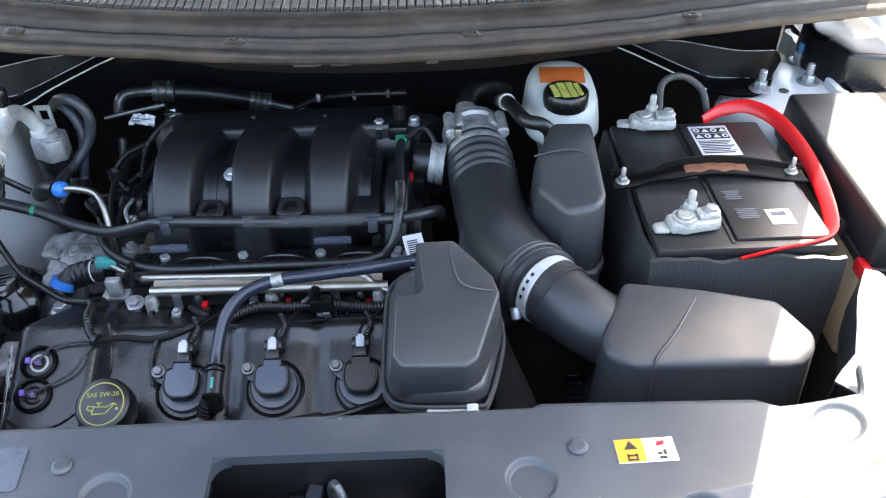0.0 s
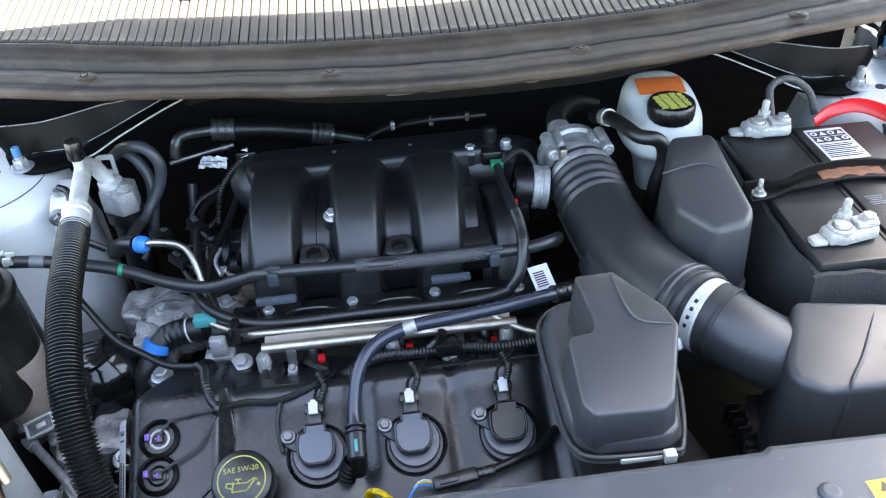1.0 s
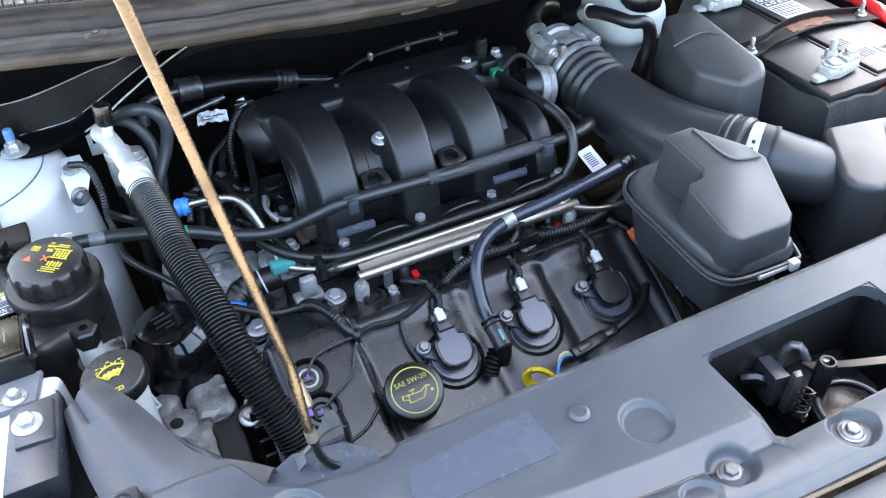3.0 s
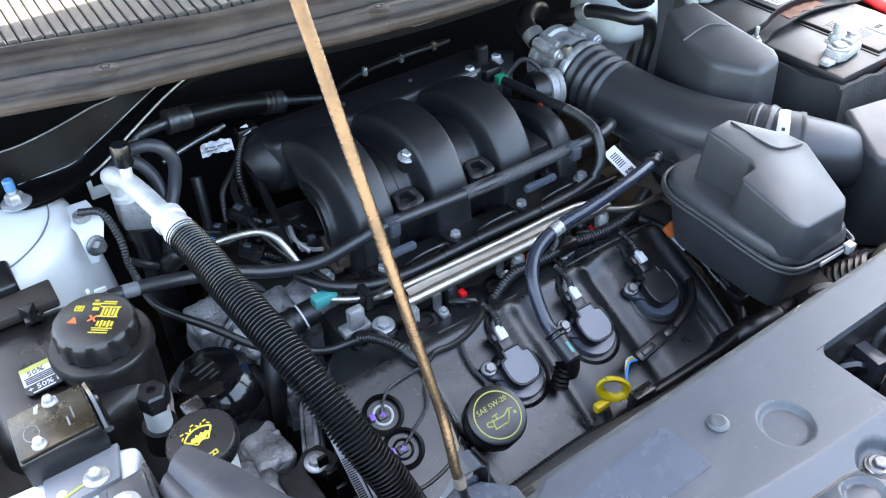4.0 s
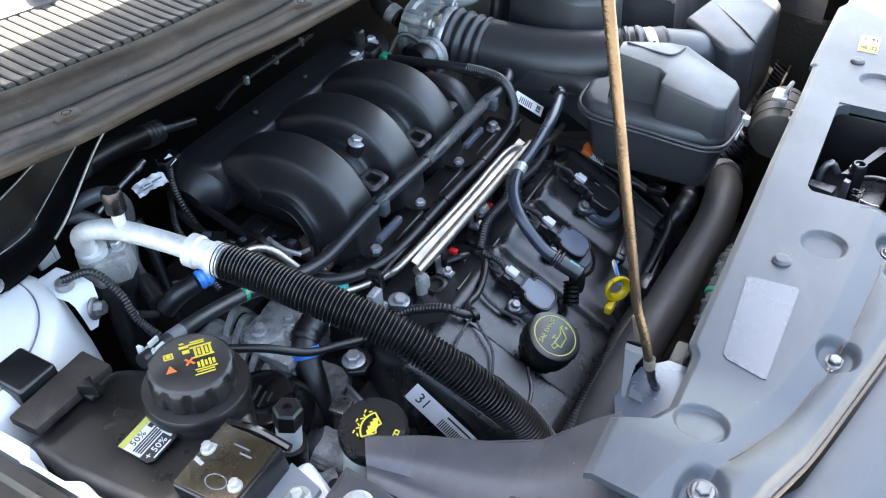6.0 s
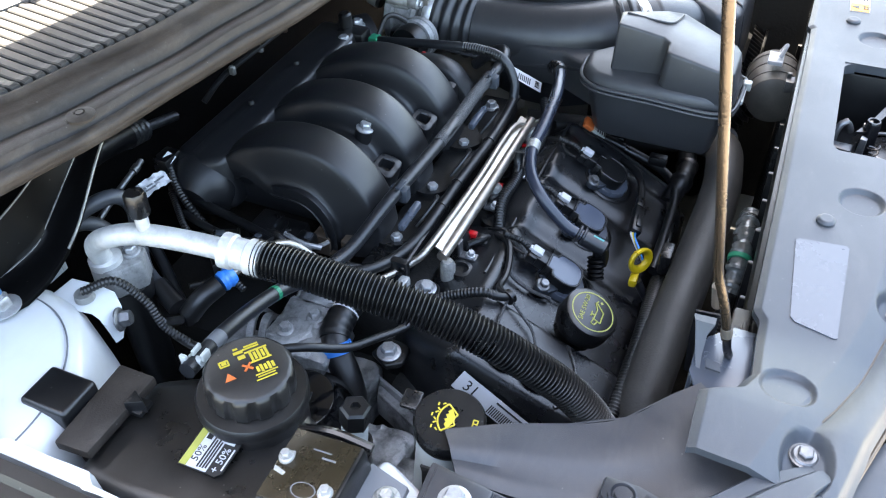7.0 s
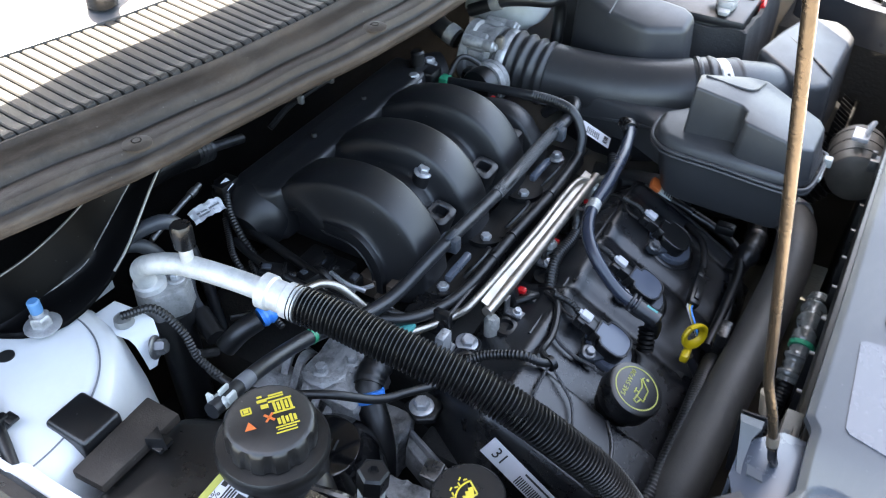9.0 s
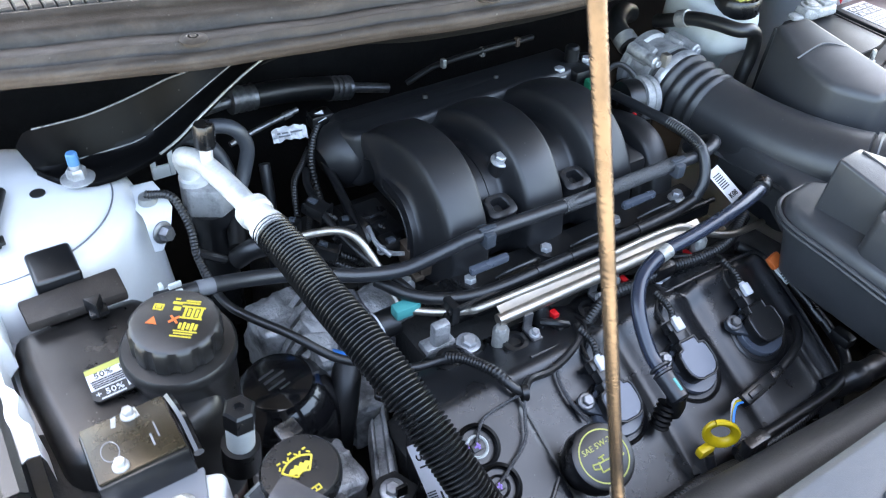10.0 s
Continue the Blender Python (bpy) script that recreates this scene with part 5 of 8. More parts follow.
for cx in (-0.287, -0.179):
    # saddle tab with an oval eye between two runners
    m = axes((cx, 0.922, 0.945), (1, 0, 0), (0, -0.35, 1))
    outline = [((0.0195 - 0.002 * (math.sin(a) > 0)) * math.copysign(abs(math.cos(a)) ** 0.5, math.cos(a)), 0.0155 * math.copysign(abs(math.sin(a)) ** 0.5, math.sin(a))) for a in np.linspace(0, math.tau, 25)[:-1]]
    cup = [[m @ Vector((q * x, q * y + 0.002 * (1 - q), h)) for x, y in outline] for q, h in ((1.04, -0.022), (1.0, 0.003), (0.97, 0.0062), (0.90, 0.0072), (0.56, 0.0072), (0.50, 0.0060), (0.46, -0.004), (0.44, -0.014))]
    t = part("eye_tab", loft(cup), MANIFOLD, man)
    # black fill that puts the eye's inner shade into colour
    part("eye", prism([(0.44 * x, 0.44 * y + 0.001) for x, y in outline], -0.013, -0.006, 0, 0, m=m), BLACKINK, t)
bos = part("boss", lathe([(0.013, -0.03), (0.011, 0.0), (0.008, 0.0005), (0, 0.0005)], (-0.260, 0.961, 0.977), (0, -0.25, 1), 20), MANIFOLD, man)
part("manifold_bolt", bolt((-0.260, 0.961, 0.977), (0, -0.25, 1), 0.0075, 0.007, 1.5), STEEL, bos)
for at in ((-0.061, 1.099, 0.968), (-0.008, 1.105, 0.968)):
    part("manifold_bolt", bolt(at, (0, 0, 1), 0.0078, 0.008, 1.5), STEEL, man)
    part("boss", lathe([(0.014, -0.05), (0.012, 0.0), (0, 0.0)], at, seg=18), MANIFOLD, man)
# lower flange with its bolts
part("lower_flange", join(prism([(-0.40, 0.850), (0.0, 0.850), (0.0, 0.905), (-0.40, 0.905)], 0.872, 0.892, 0.002, 0.004)), PLASTIC, man)
for cx in (-0.338, -0.232, -0.126):
    part("runner_foot", lathe([(0.030, 0.86), (0.028, 0.898), (0, 0.898)], (cx, 0.888, 0), seg=24), PLASTIC, man)
for cx in (-0.350, -0.245, -0.140, -0.035):
    b = part("bolt_boss", lathe([(0.013, 0.85), (0.0115, 0.893), (0, 0.893)], (cx, 0.880, 0), seg=18), PLASTIC, man)
    part("flange_bolt", bolt((cx, 0.880, 0.893), (0, 0, 1), 0.0072, 0.008, 1.5), STEEL, b)
part("flange_bolt", bolt((-0.408, 0.920, 0.885), (0, 0, 1), 0.0072, 0.008, 1.5), STEEL, man)
# rails take a lighter bluish grey in place of the sky's reflection
for at in ((-0.336, 0.868, 0.925), (-0.120, 0.868, 0.930)):
    part("clip_rail", box(at, (0.050, 0.009, 0.010), 0.003), PATCH, man)
part("flange_rail", tube([(-0.398, 0.851, 0.897), (-0.20, 0.8495, 0.899), (0.0, 0.851, 0.897)], 0.0035, 8), PLASTIC, man)
for x in (-0.296, -0.190, -0.086):
    part("foot_arch", tube([(x - 0.030, 0.866, 0.902), (x - 0.018, 0.858, 0.914), (x, 0.855, 0.918), (x + 0.018, 0.858, 0.914), (x + 0.030, 0.866, 0.902)], 0.0024, 8), PLASTIC, man)
# side bracket clutter under the outer runner
for k, (c, s) in enumerate((((-0.385, 1.010, 0.890), (0.03, 0.05, 0.03)), ((-0.372, 0.962, 0.888), (0.030, 0.026, 0.030)), ((-0.395, 1.03, 0.90), (0.04, 0.03, 0.03)), ((-0.43, 1.06, 0.88), (0.035, 0.03, 0.03)))):
    part("actuator", box(c, s, 0.004), PLASTIC if k != 1 else BROWN, man)
part("actuator_lever", tube([(-0.412, 0.945, 0.912), (-0.42, 0.965, 0.92), (-0.415, 0.99, 0.922)], 0.003, 8), STEEL, man)

# ---- throttle body ----
thr = thing("throttle_body", (0.05, 1.03, 0.88), "cast aluminium throttle body between manifold and intake tube", "throttle body")
part("bore", lathe([(0.046, 0), (0.046, 0.008), (0.042, 0.010), (0.042, 0.036), (0.047, 0.039), (0.047, 0.050), (0, 0.050)], (0.083, 1.036, 0.957), (-0.05, 1, 0.05), 40), THROTTLE, thr)
for a in (0.75, 2.4, 3.8, 5.6):
    at = Vector((0.083, 1.030, 0.957)) + Vector((0.051 * math.cos(a), 0, 0.051 * math.sin(a)))
    e = part("post", lathe([(0.0085, 0), (0.0085, 0.012), (0.0075, 0.014), (0.0085, 0.018), (0.0085, 0.046), (0.006, 0.048), (0, 0.048)], at, (-0.05, 1, 0.05), 16), THROTTLE, thr)
    part("post_bolt", bolt(at, (0, -1, 0), 0.0055, 0.005), STEEL, e)
for s in (-1, 1):
    part("web", box((0.083 + s * 0.030, 1.06, 0.990), (0.028, 0.030, 0.010), 0.003, Matrix.Translation((0.083 + s * 0.030, 1.06, 0.990)) @ Matrix.Rotation(s * 0.75, 4, "Y") @ Matrix.Translation((-0.083 - s * 0.030, -1.06, -0.990))), THROTTLE, thr)
part("motor_housing", lathe([(0.024, -0.012), (0.027, -0.010), (0.027, 0.030), (0.024, 0.036), (0.012, 0.037), (0.012, 0.032), (0, 0.032)], (0.026, 1.022, 0.947), (-1, 0.15, 0.1), 32), PLASTIC, thr)
part("motor_band", lathe([(0.027, -0.010), (0.0305, -0.009), (0.0305, -0.001), (0.029, 0.0), (0.029, 0.003), (0.0305, 0.004), (0.0305, 0.012), (0.027, 0.013)], (0.026, 1.022, 0.947), (-1, 0.15, 0.1), 36), THROTTLE, thr, "pale ring")
part("gear_cover", box((0.025, 1.035, 0.93), (0.03, 0.06, 0.06), 0.008), PLASTIC, thr)
part("plug", box((-0.005, 1.0, 0.925), (0.02, 0.02, 0.03), 0.004), PLASTIC, thr)
part("plug_lock", box((-0.014, 0.995, 0.94), (0.005, 0.006, 0.018), 0.001), RED, thr, "red lock")

# ---- intake tube with its side resonator ----
intake = thing("intake_tube", (0.09, 0.85, 0.88), "black ribbed plastic air intake tube with a side resonator box", "intake tube")
AX = [(0.083, 1.035, 0.958), (0.086, 1.0, 0.953), (0.089, 0.95, 0.947), (0.095, 0.88, 0.946), (0.106, 0.818, 0.949), (0.121, 0.766, 0.955), (0.141, 0.721, 0.963)]


def tube_r(s, L):
    if s < 0.016:
        return 0.0445
    if s < 0.085:
        return 0.0490 - 0.0045 * (0.5 + 0.5 * math.cos((s - 0.016) * math.tau / 0.0172))
    if s > L - 0.030:
        return 0.0480 - 0.003 * (0.5 + 0.5 * math.cos((s - L) * math.tau / 0.014))
    return 0.0475


part("tube", tube(AX, 0.046, 36, 0.0022, tube_r), AIRTUBE, intake)
part("throttle_clamp", tube(AX[:2], 0.0472, 36, 0.004, lambda s, L: 0.0466 if 0.006 < s < 0.016 else 0.044), STEEL, intake)
part("clamp_screw", box((0.055, 1.022, 0.995), (0.010, 0.012, 0.022), 0.002), CHROME, intake)
cl = part("airbox_cuff", tube([(0.130, 0.744, 0.959), (0.144, 0.7165, 0.9635), (0.157, 0.699, 0.963)], 0.046, 36, 0.0022, lambda s, L: 0.0490 if s < 0.005 else (0.0468 if s < 0.014 else (0.0435 if s > L - 0.005 else 0.0425))), AIRTUBE, intake)
part("steel_band", tube([(0.1415, 0.7200, 0.9630), (0.144, 0.7160, 0.9635), (0.1470, 0.7120, 0.9637)], 0.0432, 40, 0.002), ALU, cl, "steel clamp band")
cd0, cdw = Vector((0.144, 0.7160, 0.9635)), Vector((0.55, -0.83, 0.05)).normalized()
cdu = UP.cross(cdw).normalized()
cdv = cdw.cross(cdu).normalized()
if cdu.x > 0:
    cdu = -cdu
part("band_tongue", strip([[cd0 + cdw * w + (cdv * math.cos(a) + cdu * math.sin(a)) * 0.0444 for w in (-0.0065, -0.003, 0.003, 0.0065)] for a in np.linspace(0.35, 1.95, 20)], 0.0014, -(cdv + cdu).normalized()), ALU, cl, "bright slotted band end")
for a in (0.62, 0.84, 1.06, 1.28):
    part("slot", strip([[cd0 + cdw * w + (cdv * math.cos(b) + cdu * math.sin(b)) * 0.0448 for w in (-0.002, 0.002)] for b in (a - 0.05, a, a + 0.05)], 0.0006, -(cdv + cdu).normalized()), BLACKINK, cl)
part("band_screw", lathe([(0.006, 0), (0.006, 0.012), (0.004, 0.014), (0, 0.014)], cd0 + cdu * 0.046 - cdv * 0.006 - cdw * 0.006, (0.1, -0.6, -0.8), 12), STEEL, cl)
part("seam", tube([(0.045, 0.985, 0.925), (0.048, 0.93, 0.922), (0.052, 0.88, 0.920), (0.040, 0.80, 0.935), (0.015, 0.755, 0.950), (-0.02, 0.745, 0.957)], 0.0035, 8), DUCT, intake)
part("web", prism([(0.05, 0.90), (0.04, 0.80), (0.0, 0.735), (0.06, 0.70), (0.12, 0.74), (0.11, 0.85)], 0.90, 0.955, 0.004, 0.006), DUCT, intake)
RIM = [(0.030, 0.764), (-0.012, 0.759), (-0.034, 0.742), (-0.043, 0.716), (-0.0455, 0.660), (-0.046, 0.592), (-0.041, 0.566), (-0.022, 0.553), (0.044, 0.550), (0.062, 0.560), (0.084, 0.640), (0.080, 0.690), (0.062, 0.735)]
res = part("resonator_lid", prism(RIM[::-1], 0.957, 0.977, 0.007, 0.007, 3), DUCT, intake)
TOPP = [(-0.013, 0.721), (0.036, 0.728), (0.078, 0.672), (0.084, 0.645), (0.055, 0.566), (0.040, 0.556), (-0.028, 0.557), (-0.040, 0.574), (-0.037, 0.646), (-0.030, 0.654), (-0.010, 0.655), (-0.006, 0.661)]
part("resonator_dome", prism(TOPP[::-1], 0.965, 1.03, 0.006, 0.007, 3, tops=[1.041, 1.038, 1.030, 1.028, 1.008, 1.005, 1.008, 1.011, 1.023, 1.025, 1.026, 1.028][::-1]), DUCT, res)
part("crease", tube([(0.030, 0.715, 1.0385), (0.034, 0.672, 1.032), (0.044, 0.655, 1.0285), (0.072, 0.648, 1.027)], 0.0016, 6), DUCT, res)
for dz in (0.0, -0.006):
    part("rim_bead", tube([(x, y, 0.9585 + dz + 0.0035 * (y > 0.655)) for x, y in RIM + RIM[:1]], 0.0026, 8, 0.004), DUCT, res)
part("resonator_base", prism([((x - 0.01) * 0.94 + 0.01, (y - 0.64) * 0.94 + 0.64) for x, y in RIM[::-1]], 0.956, 0.880, 0.016, 0.010, 3), DUCT, res)
part("latch_clip", join(box((0.018, 0.549, 0.955), (0.040, 0.006, 0.007), 0.002), box((0.044, 0.546, 0.957), (0.012, 0.010, 0.012), 0.002)), MILK, res, "pale worn clip")

# second resonator beside the battery
r2 = thing("upright_resonator", (0.18, 0.87, 0.80), "grey-black plastic resonator box beside the battery", "resonator")
P2 = [(0.172, 0.962), (0.232, 0.953), (0.226, 0.800), (0.212, 0.778), (0.168, 0.780), (0.137, 0.835), (0.140, 0.890)]
part("lid", prism(P2[::-1], 0.935, 1.045, 0.006, 0.009, 3, tops=[1.050, 1.053, 1.040, 1.034, 1.026, 1.026, 1.036][::-1]), DUCT, r2)
part("rim", prism([((x - 0.18) * 1.05 + 0.18, (y - 0.87) * 1.04 + 0.87) for x, y in P2[::-1]], 0.925, 0.937, 0, 0.003), DUCT, r2)
part("base", prism(P2[::-1], 0.80, 0.93, 0.0, 0.006), DUCT, r2)
part("duct", tube([(0.15, 0.86, 0.955), (0.115, 0.87, 0.95)], 0.02, 16), DUCT, r2)
part("crease", tube([(0.145, 0.893, 1.036), (0.18, 0.895, 1.043), (0.20, 0.892, 1.044), (0.215, 0.872, 1.043)], 0.0014, 6), DUCT, r2)

# ---- air filter box ----
ab = thing("air_filter_box", (0.29, 0.61, 0.72), "black plastic air filter housing with ribbed flange", "air filter box")
PA = [(0.172, 0.620), (0.205, 0.690), (0.388, 0.668), (0.425, 0.620), (0.420, 0.585), (0.395, 0.562), (0.200, 0.567), (0.168, 0.590)]
LID = [(0.178, 0.618), (0.218, 0.694), (0.303, 0.681), (0.388, 0.661), (0.418, 0.612), (0.410, 0.588), (0.385, 0.571), (0.208, 0.576), (0.181, 0.596)]
part("lid", prism(LID[::-1], 0.852, 0.98, 0.006, 0.018, 5, tops=[0.977 + 0.20 * (y - 0.57) - 0.10 * max(0, 0.225 - x) for x, y in LID][::-1]), DUCT, ab)
part("lid_seam", tube([(0.301, 0.672, 0.9945), (0.297, 0.664, 0.9942), (0.262, 0.616, 0.9846), (0.240, 0.592, 0.9790), (0.234, 0.582, 0.968), (0.232, 0.577, 0.90)], 0.0019, 8), DUCT, ab)
part("snout", tube([(0.137, 0.727, 0.963), (0.152, 0.705, 0.963), (0.170, 0.685, 0.959), (0.190, 0.669, 0.953), (0.215, 0.655, 0.946)], 0.041, 32, 0.006, lambda s, L: 0.0415 - 0.002 * s / L), AIRTUBE, ab)
part("flange", prism([((x - 0.30) * 1.05 + 0.30, (y - 0.60) * 1.05 + 0.60) for x, y in PA[::-1]], 0.843, 0.852, 0, 0.002), PLASTIC, ab)
for k in range(17):
    part("flange_rib", prism([(0.196 + 0.0135 * k, 0.566), (0.1935 + 0.0135 * k, 0.566), (0.1985 + 0.0135 * k, 0.545), (0.2005 + 0.0135 * k, 0.545)], 0.828, 0.866, 0, 0.0006, 1, tops=[0.868, 0.868, 0.852, 0.852]), PLASTIC, ab)
part("rib_rail", join(box((0.305, 0.5445, 0.842), (0.245, 0.004, 0.026), 0.001), box((0.305, 0.556, 0.829), (0.245, 0.024, 0.003), 0.001)), PLASTIC, ab)
for k in range(9):
    part("flange_rib", box((0.176, 0.585 + 0.0115 * k, 0.845), (0.016, 0.003, 0.030), 0.0006), PLASTIC, ab)
part("base", prism(PA[::-1], 0.66, 0.843, 0, 0.006), PLASTIC, ab)
part("spring_clip", join(box((0.135, 0.52, 0.955), (0.03, 0.02, 0.006), 0.001), tube([(0.13, 0.515, 0.96), (0.14, 0.51, 0.975), (0.15, 0.515, 0.96)], 0.003, 8)), PAPER, ab, "white spring clip")
# corrugated duct in the gap beside the box
solo("corrugated_duct", ribbed([(0.125, 0.60, 0.80), (0.13, 0.575, 0.84), (0.14, 0.545, 0.875)], 0.026, 0.009, 0.005, 16), PLASTIC, (0.13, 0.57, 0.80), "short black corrugated air duct beside the filter box", "duct")

# ---- battery ----
bat = thing("battery", (0.372, 0.868, 0.82), "black car battery in a quilted jacket with corroded terminals", "battery")
BX0, BX1, BY0, BY1 = 0.270, 0.474, 0.728, 1.005
part("case", box(((BX0 + BX1) / 2, (BY0 + BY1) / 2, 0.905), (BX1 - BX0, BY1 - BY0, 0.192), 0.004), BATTERY, bat)
part("lid", box(((BX0 + BX1) / 2, (BY0 + BY1) / 2, 1.004), (BX1 - BX0 + 0.006, BY1 - BY0 + 0.006, 0.014), 0.004), BATTERY, bat)
part("raised_lid", box((0.415, 0.868, 1.013), (0.108, 0.262, 0.006), 0.002), BATTERY, bat)
part("groove", box((0.357, 0.868, 1.0115), (0.004, 0.27, 0.002), 0.0005), BLACKINK, bat)
jk = []
for k in range(25):
    x = BX0 - 0.012 + (BX1 - BX0 + 0.024) * k / 24
    w = 0.0012 * math.sin(k * 1.3) + 0.0022 * math.sin(k * 0.5)
    jk.append([(x, BY0 - 0.012 + w * 0.4, 1.0 + w), (x, BY0 - 0.016 + w, 0.95), (x, BY0 - 0.018 - w, 0.88), (x, BY0 - 0.014, 0.80)])
part("jacket_front", strip(jk, 0.006, (0, 1, 0)), FABRIC, bat, "black quilted fabric jacket")
jk = []
for k in range(25):
    y = BY0 - 0.012 + (BY1 - BY0 + 0.02) * k / 24
    w = 0.0012 * math.sin(k * 1.1) + 0.0022 * math.sin(k * 0.6 + 1)
    jk.append([(BX0 - 0.010 + w * 0.4, y, 0.998 + w), (BX0 - 0.018 + w, y, 0.95), (BX0 - 0.016 - w, y, 0.88), (BX0 - 0.012, y, 0.80)])
part("jacket_side", strip(jk, 0.006, (1, 0, 0)), FABRIC, bat, "black quilted fabric jacket")


def terminal(at, turn):
    m = axes(at, (math.cos(turn), math.sin(turn), 0), (0, 0, 1))
    t = part("terminal_post", lathe([(0.0105, 0), (0.0095, 0.022), (0.008, 0.0235), (0, 0.0235)], at, seg=20), LEAD, bat, "lead battery post")
    part("clamp", join(prism([(-0.020, -0.013), (0.006, -0.017), (0.040, -0.015), (0.046, -0.006), (0.044, 0.012), (0.008, 0.016), (-0.020, 0.012)], 0.004, 0.018, 0.002, 0.004, 3, m=m), prism([(-0.037, -0.008), (-0.018, -0.011), (-0.018, 0.010), (-0.036, 0.007)], 0.003, 0.010, 0.001, 0.003, m=m),
         box((0.028, 0.0, 0.0205), (0.026, 0.020, 0.006), 0.002, m), lathe([(0.015, 0.004), (0.0145, 0.0195), (0.0105, 0.0205), (0.0105, 0.016)], m @ Vector((0, 0, 0)), seg=24)), OXIDE, t, "corroded pale grey clamp")
    part("clamp_bolt", bolt(m @ Vector((0.012, 0.014, 0.016)), (0, 0, 1), 0.0085, 0.010, 1.35, stud=0.014), OXIDE, t)
    part("clamp_nut", bolt(m @ Vector((0.032, 0.0, 0.0225)), (0, 0, 1), 0.0075, 0.005, 1.4), STEEL, t)
    return m


terminal((0.305, 0.764, 1.010), 0.12)
terminal((0.312, 1.000, 1.010), -0.1)
def strap_at(x, dy, up):
    return Vector((x, 0.866 + dy * 0.78 * (1 - 0.35 * math.exp(-((x - 0.29) / 0.02) ** 2)) + 0.008 * math.sin((x - 0.30) * 22), 1.0165 + up + 0.007 * max(0, math.sin((x - 0.27) / 0.2 * math.pi))))


hd = part("hold_down", strip([[strap_at(x, dy, up) for dy, up in ((-0.0185, 0.0), (-0.017, 0.0012), (-0.008, 0.0008), (0.008, 0.0008), (0.013, 0.002), (0.0155, 0.009), (0.0175, 0.010), (0.0185, 0.002))] for x in np.linspace(0.240, 0.486, 34)], 0.0025), BRACE, bat, "black steel hold-down strap with a rusty patch")
part("rust_patch", strip([[strap_at(x, dy + 0.002 * math.sin(x * 260), 0.0016) for dy in (-0.0155 + 0.006 * abs(math.sin(x * 90)), 0.0, 0.011)] for x in np.linspace(0.335, 0.415, 26)], 0.0008), RUST, hd, "flaking rust")
for x, y in ((0.253, 0.857), (0.472, 0.868)):
    part("hold_bolt", bolt((x, y, 1.017), (0, 0, 1), 0.0055, 0.005, 1.6, stud=0.012), LEAD, hd)
m = axes((0.398, 0.950, 1.0165), (1, 0.02, 0), (0, 0, 1))
lb = part("hazard_label", box((0, 0, 0), (0.053, 0.076, 0.0008), 0.0002, m), PAPER, bat, "white hazard label with black pictograms")
part("panel_print", bars([(0.0, 0.0255, 0.047, 0.013), (0.0, 0.0105, 0.047, 0.013)], m @ Matrix.Translation((0, 0, 0.0005))), BLACKINK, lb, "black pictogram panel")
icons = []
for j, yy in enumerate((0.0255, 0.0105)):
    for i in range(4):
        xx = -0.018 + 0.012 * i
        icons.append(ring_flat(0.0035, 0.0022, m @ Matrix.Translation((xx, yy, 0.0011)), 0.0003, 12) if (i + j) % 2 == 0 else prism([(xx - 0.0048, yy - 0.004), (xx + 0.0048, yy - 0.004), (xx, yy + 0.0045)], 0.0008, 0.0013, 0, 0, m=m))
part("pictogram", join(*icons), PAPER, lb, "white pictograms")
part("fine_print", bars([(-0.002 * (k % 3), -0.0015 - 0.0042 * k, 0.046 - 0.004 * (k % 3), 0.0021 if k % 2 else 0.0012) for k in range(8)], m @ Matrix.Translation((0, 0, 0.0005))), BLACKINK, lb, "black print")
m = axes((0.425, 0.775, 1.0165), (1, 0.02, 0), (0, 0, 1))
lb = part("barcode_label", box((0, 0, 0), (0.030, 0.030, 0.0008), 0.0002, m), PAPER, bat, "white barcode label")
part("print", bars([(-0.009 + 0.0022 * k, 0.005, 0.001, 0.008) for k in range(8)], m @ Matrix.Translation((0, 0, 0.0005))), BLACKINK, lb)
m = axes((0.388, 0.80, 1.0165), (1, 0.02, 0), (0, 0, 1))
part("worn_print", bars([(-0.006, 0.03 - 0.004 * k, 0.022 - 0.003 * (k % 3), 0.0014) for k in range(5)], m), GREY, bat, "worn grey print")
part("worn_print", bars([(0.0, -0.008 - 0.0035 * k, 0.026 - 0.004 * (k % 2), 0.0013) for k in range(6)], m), GREY, bat, "worn grey print")
# red strap
red = thing("battery_strap", (0.40, 1.0, 1.0), "flat red webbing strap looping round the battery", "strap")
band = spline([(0.400, 1.012, 1.014), (0.430, 1.026, 1.022), (0.463, 1.020, 1.030), (0.489, 0.985, 1.030), (0.500, 0.93, 1.026), (0.500, 0.87, 1.022), (0.493, 0.81, 1.018), (0.484, 0.765, 1.012), (0.470, 0.742, 1.010), (0.440, 0.732, 1.008), (0.405, 0.726, 1.006), (0.362, 0.720, 0.999)], 0.008)
rows = []
for k, p in enumerate(band):
    t = (band[min(k + 1, len(band) - 1)] - band[max(k - 1, 0)]).normalized()
    side = Vector((t.y, -t.x, 0)).normalized() * -1
    w = 0.0085 * (0.55 + 0.45 * math.sin(min(1, k / 8, (len(band) - 1 - k) / 10 + 0.1) * math.pi / 2))
    lean = side * 0.75 + UP * 0.75
    ruck = 0.0012 * math.sin(k * 1.7) * (0.3 < k / len(band) < 0.62)
    rows.append([p - lean * w + UP * ruck, p - lean * w * 0.5 + UP * (0.002 + ruck), p + UP * (0.003 + ruck), p + lean * w * 0.6 + UP * 0.002, p + lean * w])
part("sheath", strip(rows, 0.003), RED, red)
